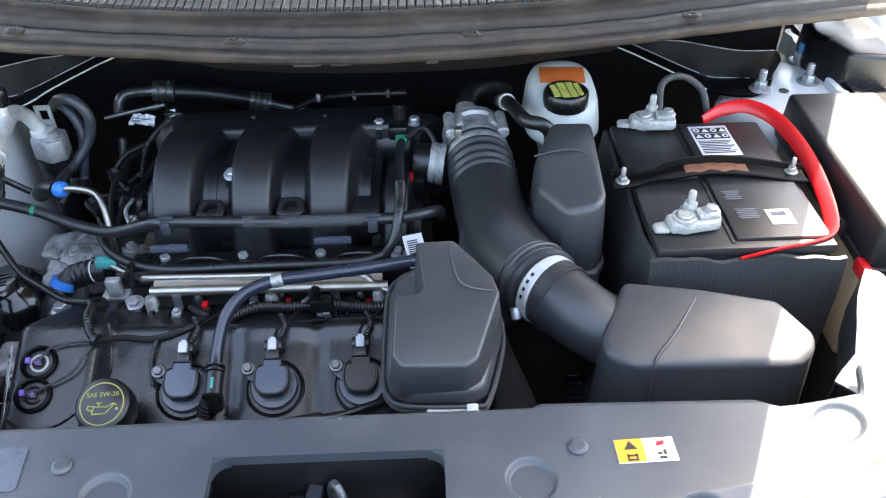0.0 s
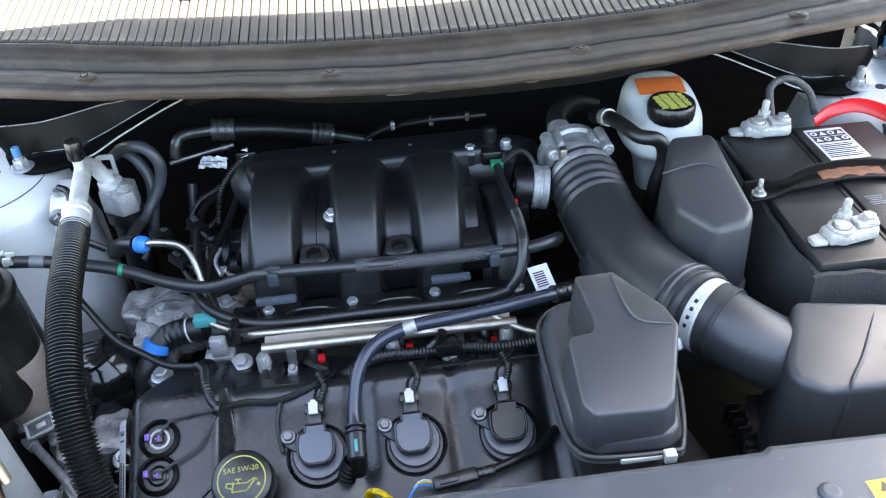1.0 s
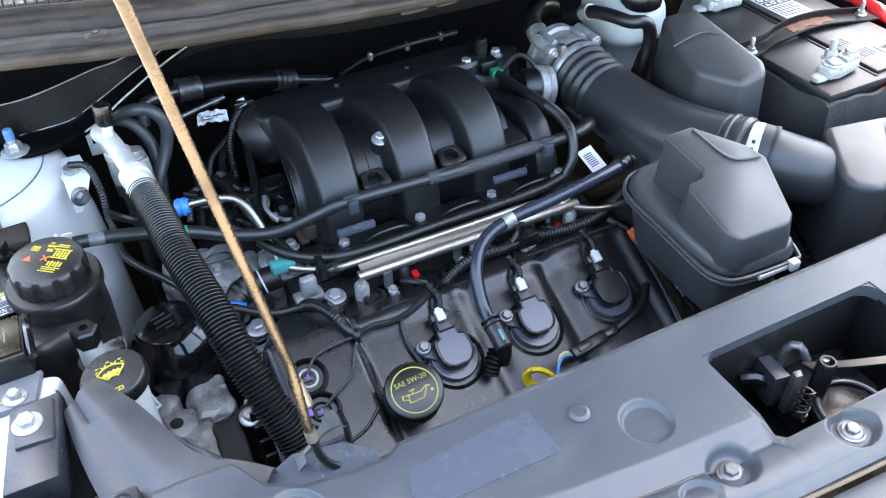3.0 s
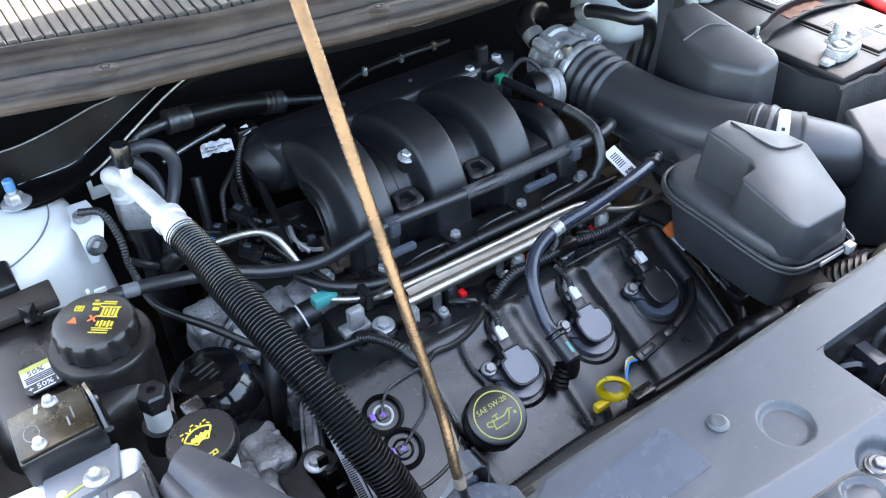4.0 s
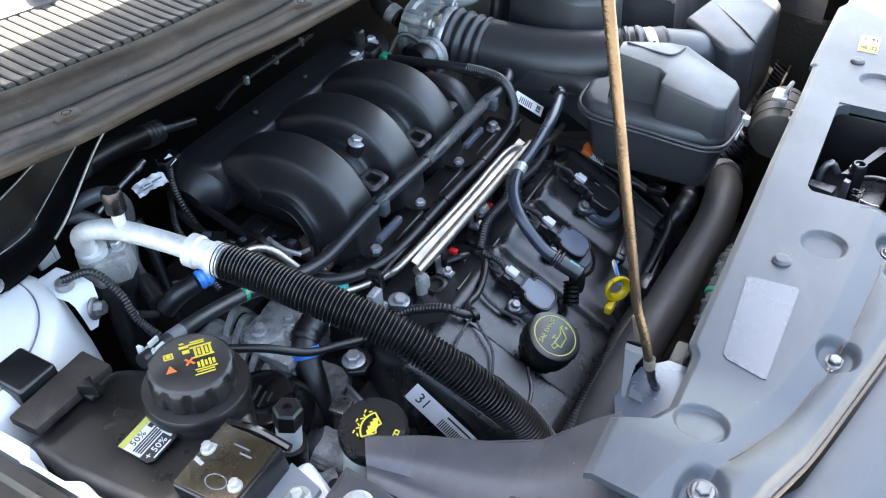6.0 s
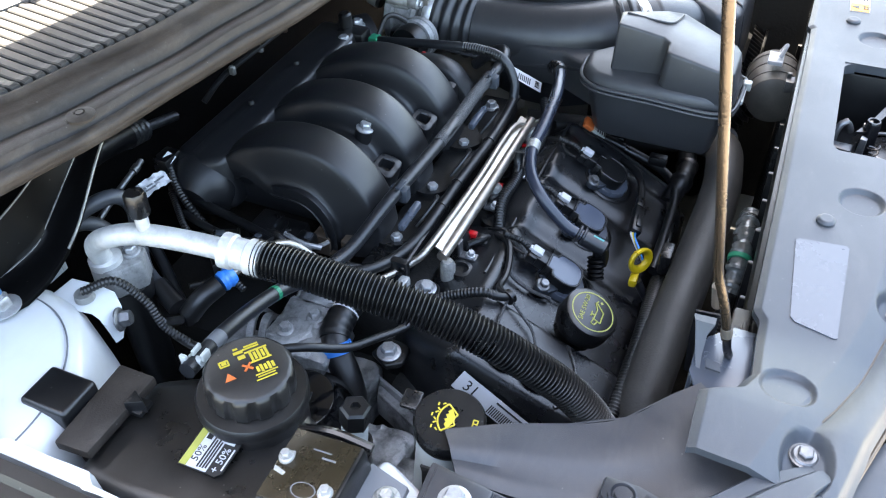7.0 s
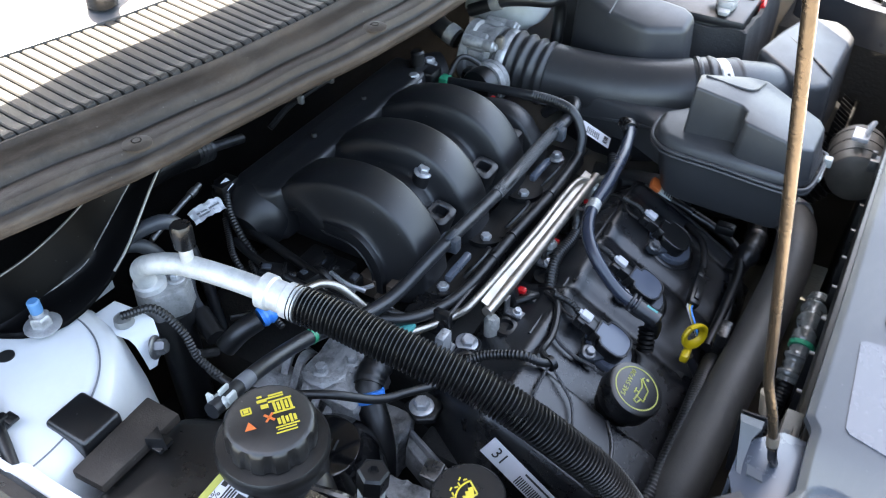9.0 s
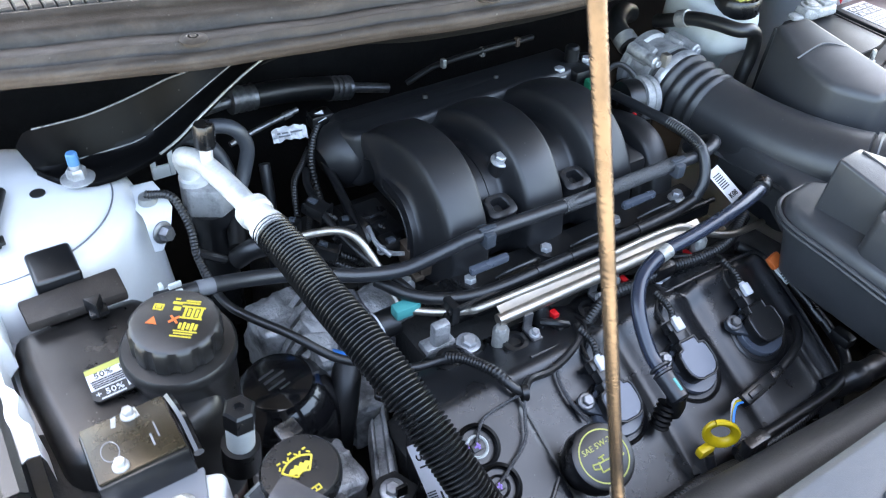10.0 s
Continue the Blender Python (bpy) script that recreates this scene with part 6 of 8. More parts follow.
part("ground_lead", tube([(0.335, 1.01, 1.03), (0.345, 1.045, 1.055), (0.375, 1.055, 1.06), (0.405, 1.05, 1.04), (0.415, 1.04, 1.01)], 0.005, 10), BRAID, red, "black sleeved lead")

# ---- fuse box ----
fz = thing("fuse_box", (0.58, 0.87, 0.82), "black fuse box beside the battery with a cream base", "fuse box")
PF = [(0.512, 0.712), (0.632, 0.690), (0.650, 1.030), (0.520, 1.032)]
part("lid", prism(PF, 0.985, 1.043, 0.004, 0.006, 3), BATTERY, fz)
part("lid_rim", prism([((x - 0.578) * 1.05 + 0.578, (y - 0.866) * 1.03 + 0.866) for x, y in PF], 0.975, 0.987, 0, 0.002), BATTERY, fz)
part("base", prism([((x - 0.578) * 0.97 + 0.578, (y - 0.866) * 0.97 + 0.866) for x, y in PF], 0.84, 0.976, 0, 0.004), CREAM, fz, "cream plastic base")
part("red_cover", box((0.509, 0.716, 0.980), (0.012, 0.026, 0.020), 0.004), RED, fz, "red terminal cover")
part("latch", box((0.5105, 0.79, 0.99), (0.008, 0.020, 0.020), 0.002), BATTERY, fz)

# ---- brake fluid reservoir ----
brs = thing("brake_reservoir", (0.21, 1.06, 0.90), "milky white brake fluid reservoir with a black cap", "reservoir")
rings = []
for z, w, d in ((0.890, 0.42, 0.30), (0.930, 0.55, 0.42), (0.950, 0.66, 0.56), (0.962, 0.86, 0.80), (0.970, 0.98, 0.95), (0.978, 1.04, 1.0), (0.986, 1.03, 0.99), (1.004, 0.985, 0.975), (1.015, 0.95, 0.95), (1.023, 0.87, 0.89), (1.0275, 0.74, 0.78), (1.0295, 0.55, 0.60)):
    ring = []
    for a in [k * math.tau / 48 for k in range(48)]:
        q = 1.088 + 0.068 * d * math.copysign(abs(math.sin(a)) ** 0.72, math.sin(a))
        ring.append(Vector((0.2105 + 0.0540 * w * math.copysign(abs(math.cos(a)) ** 0.72, math.cos(a)), q, z + (0.20 * max(0, q - 1.045) * min(1, max(0, (z - 0.990) / 0.03))))))
    rings.append(ring)
part("tank", loft(rings), MILK, brs, angle=70)
part("neck", lathe([(0.029, 1.020), (0.029, 1.033), (0, 1.033)], (0.210, 1.050, 0), seg=32), MILK, brs)
bc = part("cap", lathe([(0.031, 1.022), (0.0325, 1.024), (0.0325, 1.043), (0.030, 1.046), (0, 1.046)], (0.210, 1.050, 0), seg=64, wave=lambda a, h: 1 - (0.02 if math.sin(a * 20) > 0.3 and h < 1.044 else 0)), PLASTIC, brs, "black ribbed cap")
m = axes((0.210, 1.050, 1.0463), (1, 0.1, 0), (0, 0, 1))
part("cap_print", bars([(x0 + 0.001 * math.sin(k * 2.1), 0.0205 - 0.0034 * k, w, 0.0017) for k in range(13) for x0, w in ((-0.0165, 0.009), (-0.0045, 0.011), (0.0075, 0.009), (0.0175, 0.007)) if math.hypot(abs(x0) + w / 2, 0.0205 - 0.0034 * k) < 0.0285], m), LIME, bc, "pale yellow printed lines")
part("orange_label", box((0, 0, 0), (0.066, 0.036, 0.001), 0.0003, axes((0.212, 1.104, 1.0425), (1, -0.05, 0), (0, -0.20, 1))), ORANGE, brs, "orange label")
solo("brake_hose", tube([(0.122, 1.110, 1.0), (0.124, 1.085, 1.012), (0.128, 1.055, 1.026), (0.136, 1.020, 1.032), (0.147, 0.990, 1.032), (0.168, 0.984, 1.029), (0.180, 0.984, 1.014), (0.1816, 0.984, 0.988), (0.175, 0.984, 0.958), (0.170, 0.985, 0.90)], 0.0098, 14), RUBBER, (0.16, 1.0, 0.95), "black rubber hose bending round the brake reservoir", "hose")
solo("hose_clamp", lathe([(0.0122, -0.008), (0.0122, 0.008), (0.0105, 0.008)], (0.1265, 1.067, 1.021), (-0.10, 0.9, -0.40), 20), LEAD, (0.1265, 1.067, 1.01), "zinc hose clamp on the brake hose", "clamp")

# ---- cooling tank on the left ----
tank = thing("coolant_tank", (-0.72, 0.87, 0.85), "black coolant expansion tank with a ribbed cap", "coolant tank")
PT = [(-0.640, 0.800), (-0.690, 0.775), (-0.785, 0.790), (-0.797, 0.905), (-0.792, 0.962), (-0.672, 0.966), (-0.636, 0.912)]
part("tank_body", prism(PT, 0.84, 0.985, 0.010, 0.016, 3, tops=[0.968, 0.975, 0.978, 0.979, 0.979, 0.979, 0.972]), TANK, tank)
cc = Vector((-0.667, 0.852, 1.026))
cn = Vector((0.02, -0.05, 1)).normalized()
part("lower_bottle", lathe([(0.040, -0.26), (0.042, -0.20), (0.0425, -0.150), (0.0445, -0.140), (0.0445, -0.128), (0.0425, -0.122)], cc, cn, 40), STAINED, tank, "brown stained milky bottle")
part("neck", lathe([(0.044, -0.130), (0.045, -0.075), (0.044, -0.046), (0.0472, -0.038), (0.0472, -0.030), (0.045, -0.027), (0.031, -0.025), (0, -0.025)], cc, cn, 48), TANK, tank)
kc = part("cap", lathe([(0.0355, -0.026), (0.0372, -0.024), (0.0372, -0.005), (0.035, -0.002), (0.032, 0.0), (0, 0.0)], cc, cn, 96, wave=lambda a, h: 1 - (0.05 if math.sin(a * 12) > 0.25 and -0.027 < h < -0.003 else 0)), TANK, tank, "black ribbed pressure cap")
m = axes(cc, (0.35, -1, 0), cn) @ Matrix.Rotation(0.6, 4, "Z")
cp = []
for k in range(5):
    cp.append((0.0065 + 0.0032 * k, 0.009, 0.0022, 0.010 - 0.002 * (k % 2)))
    cp.append((0.0065 + 0.0032 * k, -0.006, 0.0022, 0.008 - 0.002 * ((k + 1) % 2)))
cp += [(0.012, 0.015, 0.019, 0.0016), (0.012, 0.003, 0.019, 0.0016), (0.012, -0.0115, 0.019, 0.0012), (0.011, -0.014, 0.015, 0.0012), (0.010, -0.017, 0.017, 0.0012), (0.009, 0.019, 0.014, 0.0016), (0.010, 0.0215, 0.012, 0.0016), (-0.001, 0.012, 0.006, 0.004), (-0.002, 0.018, 0.008, 0.003), (-0.003, 0.0225, 0.004, 0.002),
       (-0.016, 0.009, 0.008, 0.0014), (-0.016, 0.0145, 0.008, 0.0014), (-0.0195, 0.012, 0.0014, 0.006), (-0.0125, 0.012, 0.0014, 0.006), (-0.016, 0.012, 0.004, 0.003)]
part("cap_print", bars(cp, m), INK, kc, "yellow printed pictograms")
part("cap_print", join(box((0.0, 0.0, 0.0003), (0.010, 0.0018, 0.0006), 0, m @ Matrix.Rotation(0.8, 4, "Z")), box((0.0, 0.0, 0.0003), (0.010, 0.0018, 0.0006), 0, m @ Matrix.Rotation(-0.8, 4, "Z"))), ORANGE, kc, "orange cross")
part("cap_print", prism([(-0.021, -0.007), (-0.012, -0.007), (-0.0165, 0.001)], 0.0, 0.0005, 0, 0, m=m), ORANGE, kc, "orange warning triangle")
m = axes((-0.7245, 0.8585, 0.9815), (1, 0, 0.06), (-0.06, 0.05, 1))
lb = part("mix_label", prism([(-0.018, -0.016), (-0.014, -0.020), (0.018, -0.020), (0.018, 0.020), (-0.018, 0.020)], -0.001, 0.0005, 0, 0, m=m), BLACKINK, tank, "black and white coolant mix label")
part("mix_white", box((0, 0.0030, 0.0006), (0.0345, 0.0190, 0.0006), 0, m), PAPER, lb, "white half")
part("mix_flash", box((0, 0.0160, 0.0006), (0.0345, 0.0066, 0.0006), 0, m), LIME, lb, "pale yellow band")
part("mix_words", words("50%", 0.0092, m @ Matrix.Translation((-0.004, 0.0085, 0.0010))), BLACKINK, lb, "black lettering 50%")
part("mix_words", words("+ 50%", 0.0090, m @ Matrix.Translation((-0.004, -0.0125, 0.0007))), PAPER, lb, "white lettering + 50%")
part("mix_print", bars([(-0.001, 0.0030, 0.029, 0.0014), (-0.002, 0.0004, 0.026, 0.0014), (-0.001, -0.0022, 0.028, 0.0014), (-0.002, -0.0046, 0.025, 0.0014), (0.012, 0.0085, 0.005, 0.005)], m @ Matrix.Translation((0, 0, 0.0009))), BLACKINK, lb)
part("mix_mark", bars([(0.012, -0.011, 0.003, 0.009), (0.0145, -0.014, 0.003, 0.003), (-0.002, -0.0180, 0.020, 0.0012)], m @ Matrix.Translation((0, 0, 0.0006))), PAPER, lb)
# flat lid and relay box behind the tank
fl = thing("flat_bracket", (-0.727, 0.958, 0.93), "flat black plastic bracket between tank and strut tower", "bracket")
part("plate", prism([(-0.684, 0.980), (-0.684, 0.942), (-0.768, 0.943), (-0.770, 0.976)], 0.981, 0.992, 0.0, 0.0025), TRIM, fl)
part("stay", box((-0.727, 0.968, 0.94), (0.05, 0.010, 0.085), 0.002), PLASTIC, fl)
part("tab", prism([(-0.705, 0.944), (-0.722, 0.944), (-0.7135, 0.928)], 0.984, 0.999, 0.001, 0.001), PLASTIC, fl)
part("tab", box((-0.712, 0.938, 0.985), (0.016, 0.014, 0.005), 0.001), PLASTIC, fl)
rl = thing("relay_box", (-0.732, 1.003, 0.93), "small black relay cover beside the strut tower", "relay box")
part("cover", box((-0.732, 1.003, 0.975), (0.040, 0.048, 0.052), 0.004, None, 3), PLASTIC, rl)
part("skirt", box((-0.732, 1.003, 0.945), (0.046, 0.054, 0.012), 0.002), PLASTIC, rl)
# electronic module with a bronze plate
md = thing("control_module", (-0.73, 0.757, 0.97), "control module with a bronze metal top plate", "control module")
m = axes((-0.730, 0.758, 1.020), (-1, 0.0, -0.04), (-0.05, 0.1, 1))
part("housing", box((0, 0, -0.014), (0.064, 0.060, 0.028), 0.003, m), PLASTIC, md)
tp = part("top_plate", box((0, 0, 0.0015), (0.060, 0.056, 0.003), 0.0012, m), BRONZE, md, "bronze metal plate")
part("logo_oval", ring_flat(0.006, 0.0007, m @ Matrix.Translation((0.016, 0.004, 0.0031)) @ Matrix.Diagonal((1, 1.6, 1, 1)), 0.0002), GREY, tp, "stamped oval")
part("stamped_print", bars([(-0.012, 0.010 - 0.004 * k, 0.0015, 0.012) for k in range(1)] + [(-0.017, 0.002, 0.0012, 0.016)], m @ Matrix.Translation((0, 0, 0.0031)), 0.0001), GREY, tp)
for q in ((-0.004, -0.022), (0.013, 0.021)):
    part("screw", bolt(m @ Vector((q[0], q[1], 0.003)), (0, 0, 1), 0.0042, 0.005, 1.4), STEEL, md)
part("scrape", join(prism([(-0.010, -0.028), (-0.004, -0.027), (-0.006, -0.016), (-0.011, -0.018)], 0.003, 0.0033, 0, 0, m=m), prism([(0.004, -0.027), (0.008, -0.026), (0.010, -0.017), (0.007, -0.016)], 0.003, 0.0033, 0, 0, m=m)), OXIDE, tp, "pale scraped marks")
part("wire_edge", tube([m @ Vector(p) for p in ((-0.034, -0.03, -0.004), (-0.036, 0.0, 0.0), (-0.036, 0.032, -0.006))], 0.004, 8), GLOSS, md)
part("stand", box((-0.735, 0.757, 0.93), (0.03, 0.04, 0.13), 0.004), BROWN, md)
# washer filler
ws = thing("washer_reservoir", (-0.636, 0.69, 0.80), "milky washer fluid filler neck with a black cap", "washer filler")
part("neck", tube([(-0.640, 0.700, 0.80), (-0.639, 0.695, 0.90), (-0.636, 0.690, 0.985)], 0.024, 24, 0.01, lambda s, L: 0.029 - 0.004 * s / L), MILK, ws)
wc = Vector((-0.636, 0.688, 1.003))
wnorm = Vector((-0.1, -0.05, 1)).normalized()
wcap = part("cap", join(lathe([(0.0285, -0.016), (0.0295, -0.012), (0.0295, -0.003), (0.0275, 0.0), (0, 0.0)], wc, wnorm, 48), box((0.010, 0.036, -0.006), (0.018, 0.016, 0.005), 0.002, axes(wc, (0, 1, 0), wnorm) @ Matrix.Rotation(-1.5, 4, "Z"))), PLASTIC, ws, "round black flip cap")
m = axes(wc, (0.80, -0.75, 0), wnorm) @ Matrix.Rotation(0.85, 4, "Z") @ Matrix.Scale(0.86, 4)
edge = [(0.021 * math.sin(a), -0.013 + 0.024 * math.cos(a)) for a in np.linspace(-0.75, 0.75, 9)] + [(0.008 * math.sin(a), -0.013 + 0.009 * math.cos(a)) for a in np.linspace(0.75, -0.75, 7)]
fan = [tube([m @ Vector((*p, 0.0004)) for p in (a, b)], 0.0008, 5) for a, b in zip(edge, edge[1:] + edge[:1])]
fan.append(prism([(-0.0105, 0.000), (-0.004, -0.004), (0.004, -0.004), (0.0105, 0.000), (0.007, 0.0035), (0.005, 0.002), (0.003, 0.0045), (0.0, 0.002), (-0.002, 0.005), (-0.004, 0.0025), (-0.007, 0.0035)], 0.0, 0.0006, 0, 0, m=m))
for k in range(9):
    a, q = -0.62 + k * 0.155, 0.0270 if k % 3 == 1 else 0.0235
    fan.append(box((0, 0, 0.0003), (0.0034, 0.0014, 0.0006), 0, m @ Matrix.Translation((q * math.sin(a), -0.010 + q * math.cos(a), 0)) @ Matrix.Rotation((0.9, 0.0, -0.9)[k % 3], 4, "Z")))
part("cap_print", join(*fan, bars([(0.001, -0.022, 0.009, 0.0012), (0.001, -0.026, 0.009, 0.0012), (-0.003, -0.024, 0.0012, 0.005), (0.005, -0.024, 0.0012, 0.005), (0.001, -0.024, 0.0012, 0.005)], m)), INK, wcap, "yellow wiper pictogram")
# hex plug standing between tank and washer filler
hx = thing("pressure_sensor", (-0.652, 0.767, 0.90), "black hexagonal sensor plug on a white stem", "sensor")
part("hex_cap", lathe([(0.0132, 0), (0.0132, 0.019), (0.011, 0.021), (0.0045, 0.021), (0.0045, 0.015), (0, 0.015)], (-0.652, 0.767, 0.978), (0.05, -0.1, 1), 6), PLASTIC, hx)
part("stem", lathe([(0.0115, -0.03), (0.0115, 0), (0, 0)], (-0.652, 0.767, 0.978), (0.05, -0.1, 1), 20), MILK, hx)
part("collar", lathe([(0.016, -0.06), (0.016, -0.028), (0, -0.028)], (-0.652, 0.767, 0.978), (0.05, -0.1, 1), 20), PLASTIC, hx)
# glossy pulley dome
dome = thing("glossy_pump", (-0.575, 0.872, 0.78), "glossy black domed pump body with faint print", "pump")
part("dome", lathe([(0.060, -0.09), (0.0595, -0.048), (0.0575, -0.034), (0.0535, -0.021), (0.0475, -0.0105), (0.0405, -0.003), (0.0375, 0.0), (0.036, 0.0045), (0.033, 0.0058), (0.014, 0.0064), (0, 0.0066)], (-0.580, 0.882, 0.862), (-0.10, -0.02, 1), 56), GLOSS, dome)
m = axes((-0.580, 0.882, 0.8695), (1, 0.2, 0.1), (-0.10, -0.02, 1))
part("faint_print", bars([(-0.004, 0.012, 0.018, 0.0022), (0.0, 0.004, 0.024, 0.0030), (-0.003, -0.005, 0.020, 0.0022), (0.002, -0.012, 0.012, 0.0018)], m), GREYPRINT, dome)

# ---- pipes and hoses ----
ac = thing("ac_line", (-0.56, 0.95, 0.90), "silver air conditioning pipe running into a black corrugated hose", "pipe")
part("pipe", tube([(-0.566, 1.104, 0.955), (-0.568, 1.104, 0.970), (-0.577, 1.096, 1.002), (-0.580, 1.070, 1.024), (-0.572, 1.035, 1.033), (-0.564, 0.98, 1.034), (-0.5575, 0.93, 1.0305)], 0.0108, 18, 0.004), ALU, ac, "bare aluminium pipe")
part("port", lathe([(0.0065, 0), (0.0065, 0.022), (0, 0.022)], (-0.571, 1.028, 1.040), (0.05, 0, 1), 14), ALU, ac)
part("port_cap", lathe([(0.0095, 0), (0.0105, 0.002), (0.0105, 0.022), (0.009, 0.025), (0, 0.025)], (-0.570, 1.028, 1.058), (0.05, 0, 1), 24, wave=lambda a, h: 1 - 0.06 * (math.sin(a * 8) > 0.2)), PLASTIC, ac, "black ribbed port cap")
part("ferrule", tube([(-0.5595, 0.948, 1.032), (-0.5575, 0.93, 1.0305), (-0.5555, 0.908, 1.029)], 0.017, 22, 0.002, lambda s, L: 0.0172 if s < L * 0.28 or s > L * 0.62 else 0.0150), ALU, ac, "crimped aluminium ferrule")
part("hose", ribbed([(-0.556, 0.914, 1.0295), (-0.5535, 0.892, 1.028), (-0.551, 0.868, 1.026), (-0.548, 0.825, 1.020), (-0.543, 0.784, 1.013), (-0.535, 0.735, 0.999), (-0.528, 0.693, 0.979), (-0.516, 0.649, 0.944), (-0.503, 0.619, 0.908), (-0.492, 0.592, 0.860), (-0.486, 0.575, 0.80)], 0.0182, 0.0041, 0.0042, 22, 1.25), PLASTIC, ac, "black corrugated hose sleeve")
acb = thing("ac_fitting", (-0.55, 1.13, 0.88), "grey aluminium air conditioning manifold block", "pipe fitting")
part("block", prism([(-0.583, 1.085), (-0.553, 1.068), (-0.532, 1.080), (-0.536, 1.115), (-0.560, 1.124), (-0.584, 1.112)], 0.935, 0.970, 0.001, 0.003, 2), THROTTLE, acb)
part("flange", lathe([(0.017, 0.968), (0.017, 0.976), (0.013, 0.978), (0, 0.978)], (-0.567, 1.103, 0), seg=24), ALU, acb)
part("block_bolt", bolt((-0.546, 1.088, 0.970), (0, 0, 1), 0.0065, 0.006), STEEL, acb)
part("can", lathe([(0.021, 0.70), (0.021, 0.915), (0.026, 0.918), (0.026, 0.936), (0, 0.936)], (-0.557, 1.096, 0), seg=28), PLASTIC, acb)
part("tab", join(box((-0.595, 1.163, 0.962), (0.006, 0.004, 0.034), 0.001), box((-0.575, 1.161, 0.962), (0.006, 0.004, 0.034), 0.001), box((-0.585, 1.162, 0.981), (0.026, 0.004, 0.008), 0.001), box((-0.585, 1.162, 0.952), (0.026, 0.004, 0.016), 0.001)), MILK, acb, "white tab with a square hole")

hh = thing("heater_hose", (-0.30, 0.89, 0.90), "long grey-black rubber heater hose clipped along the manifold", "hose")
HP = [(-0.665, 0.925, 0.985), (-0.60, 0.930, 0.972), (-0.526, 0.928, 0.951), (-0.47, 0.914, 0.934), (-0.42, 0.902, 0.930), (-0.37, 0.889, 0.948), (-0.335, 0.881, 0.959), (-0.22, 0.874, 0.960), (-0.11, 0.877, 0.956), (-0.035, 0.870, 0.962), (0.004, 0.876, 0.964), (0.022, 0.90, 0.95), (0.026, 0.93, 0.92)]
part("hose", tube(HP, 0.0078, 14), HOSE, hh)
part("sleeve", tube([(-0.235, 0.8745, 0.960), (-0.17, 0.875, 0.9575), (-0.11, 0.877, 0.956), (-0.06, 0.874, 0.959)], 0.0086, 14), BRAID, hh, "braided sleeve")
for x, y, z in ((-0.335, 0.881, 0.959), (-0.065, 0.873, 0.959)):
    part("clip", join(box((x, y - 0.002, z - 0.004), (0.013, 0.022, 0.018), 0.002), box((x, y - 0.004, z + 0.009), (0.020, 0.006, 0.003), 0.001)), COVER, hh)
part("paint_mark", tube([(-0.529, 0.9282, 0.9518), (-0.524, 0.9278, 0.9505)], 0.0081, 14), GREEN, hh, "green paint mark")
part("print", tube([(-0.628, 0.9282, 0.9785), (-0.612, 0.929, 0.975)], 0.0079, 14), GREY, hh, "pale printed letters")
part("end_clip", join(box((-0.652, 0.925, 0.985), (0.007, 0.015, 0.010), 0.002), box((-0.647, 0.917, 0.990), (0.010, 0.004, 0.010), 0.001), box((-0.657, 0.933, 0.988), (0.004, 0.007, 0.012), 0.001), box((-0.646, 0.927, 0.993), (0.012, 0.003, 0.006), 0.001)), MILK, hh, "white plastic clip")

pcv = thing("breather_hose", (-0.13, 0.75, 0.87), "black breather hose looping over the valve cover, blue sky sheen put into its colour", "hose")
PP = [(0.012, 0.800, 0.948), (-0.007, 0.790, 0.955), (-0.069, 0.776, 0.957), (-0.131, 0.771, 0.953), (-0.179, 0.771, 0.946), (-0.218, 0.760, 0.937), (-0.241, 0.736, 0.920), (-0.250, 0.702, 0.894), (-0.250, 0.676, 0.884), (-0.250, 0.662, 0.879)]
# the hose's blue is reflected sky, held in the colour
part("hose", tube(PP, 0.0078, 16), SKYHOSE, pcv)
part("band", tube([(-0.186, 0.7700, 0.9448), (-0.172, 0.7712, 0.9472)], 0.0086, 16), LEAD, pcv, "silver band")
part("end_plug", join(lathe([(0.0105, 0), (0.0105, 0.03), (0.008, 0.032), (0, 0.032)], (-0.250, 0.681, 0.884), (0, -1, -0.36), 20), *[lathe([(0.0098, 0), (0.0118, 0.001), (0.0118, 0.003), (0.0098, 0.004)], (-0.250, 0.688 - 0.006 * k, 0.888 - 0.002 * k), (0, -1, -0.36), 20) for k in range(2)]), HOSE, pcv)
part("end_mark", box((0, 0, 0), (0.0035, 0.014, 0.002), 0.0006, axes((-0.250, 0.661, 0.8872), (1, 0, 0), (0, -0.34, 0.94))), TEAL, pcv, "teal end mark")
part("elbow", tube([(-0.250, 0.658, 0.873), (-0.250, 0.656, 0.862), (-0.251, 0.657, 0.850)], 0.0100, 14), PLASTIC, pcv)
part("stub", ribbed([(-0.256, 0.661, 0.862), (-0.262, 0.658, 0.850), (-0.266, 0.656, 0.838)], 0.0105, 0.0052, 0.0022, 16), BRACE, pcv)
part("far_plug", tube([(-0.010, 0.789, 0.955), (0.006, 0.797, 0.952), (0.02, 0.806, 0.944)], 0.0098, 16, 0.002, lambda s, L: 0.0105 if (s * 1000) % 9 < 4 else 0.0090), PLASTIC, pcv)

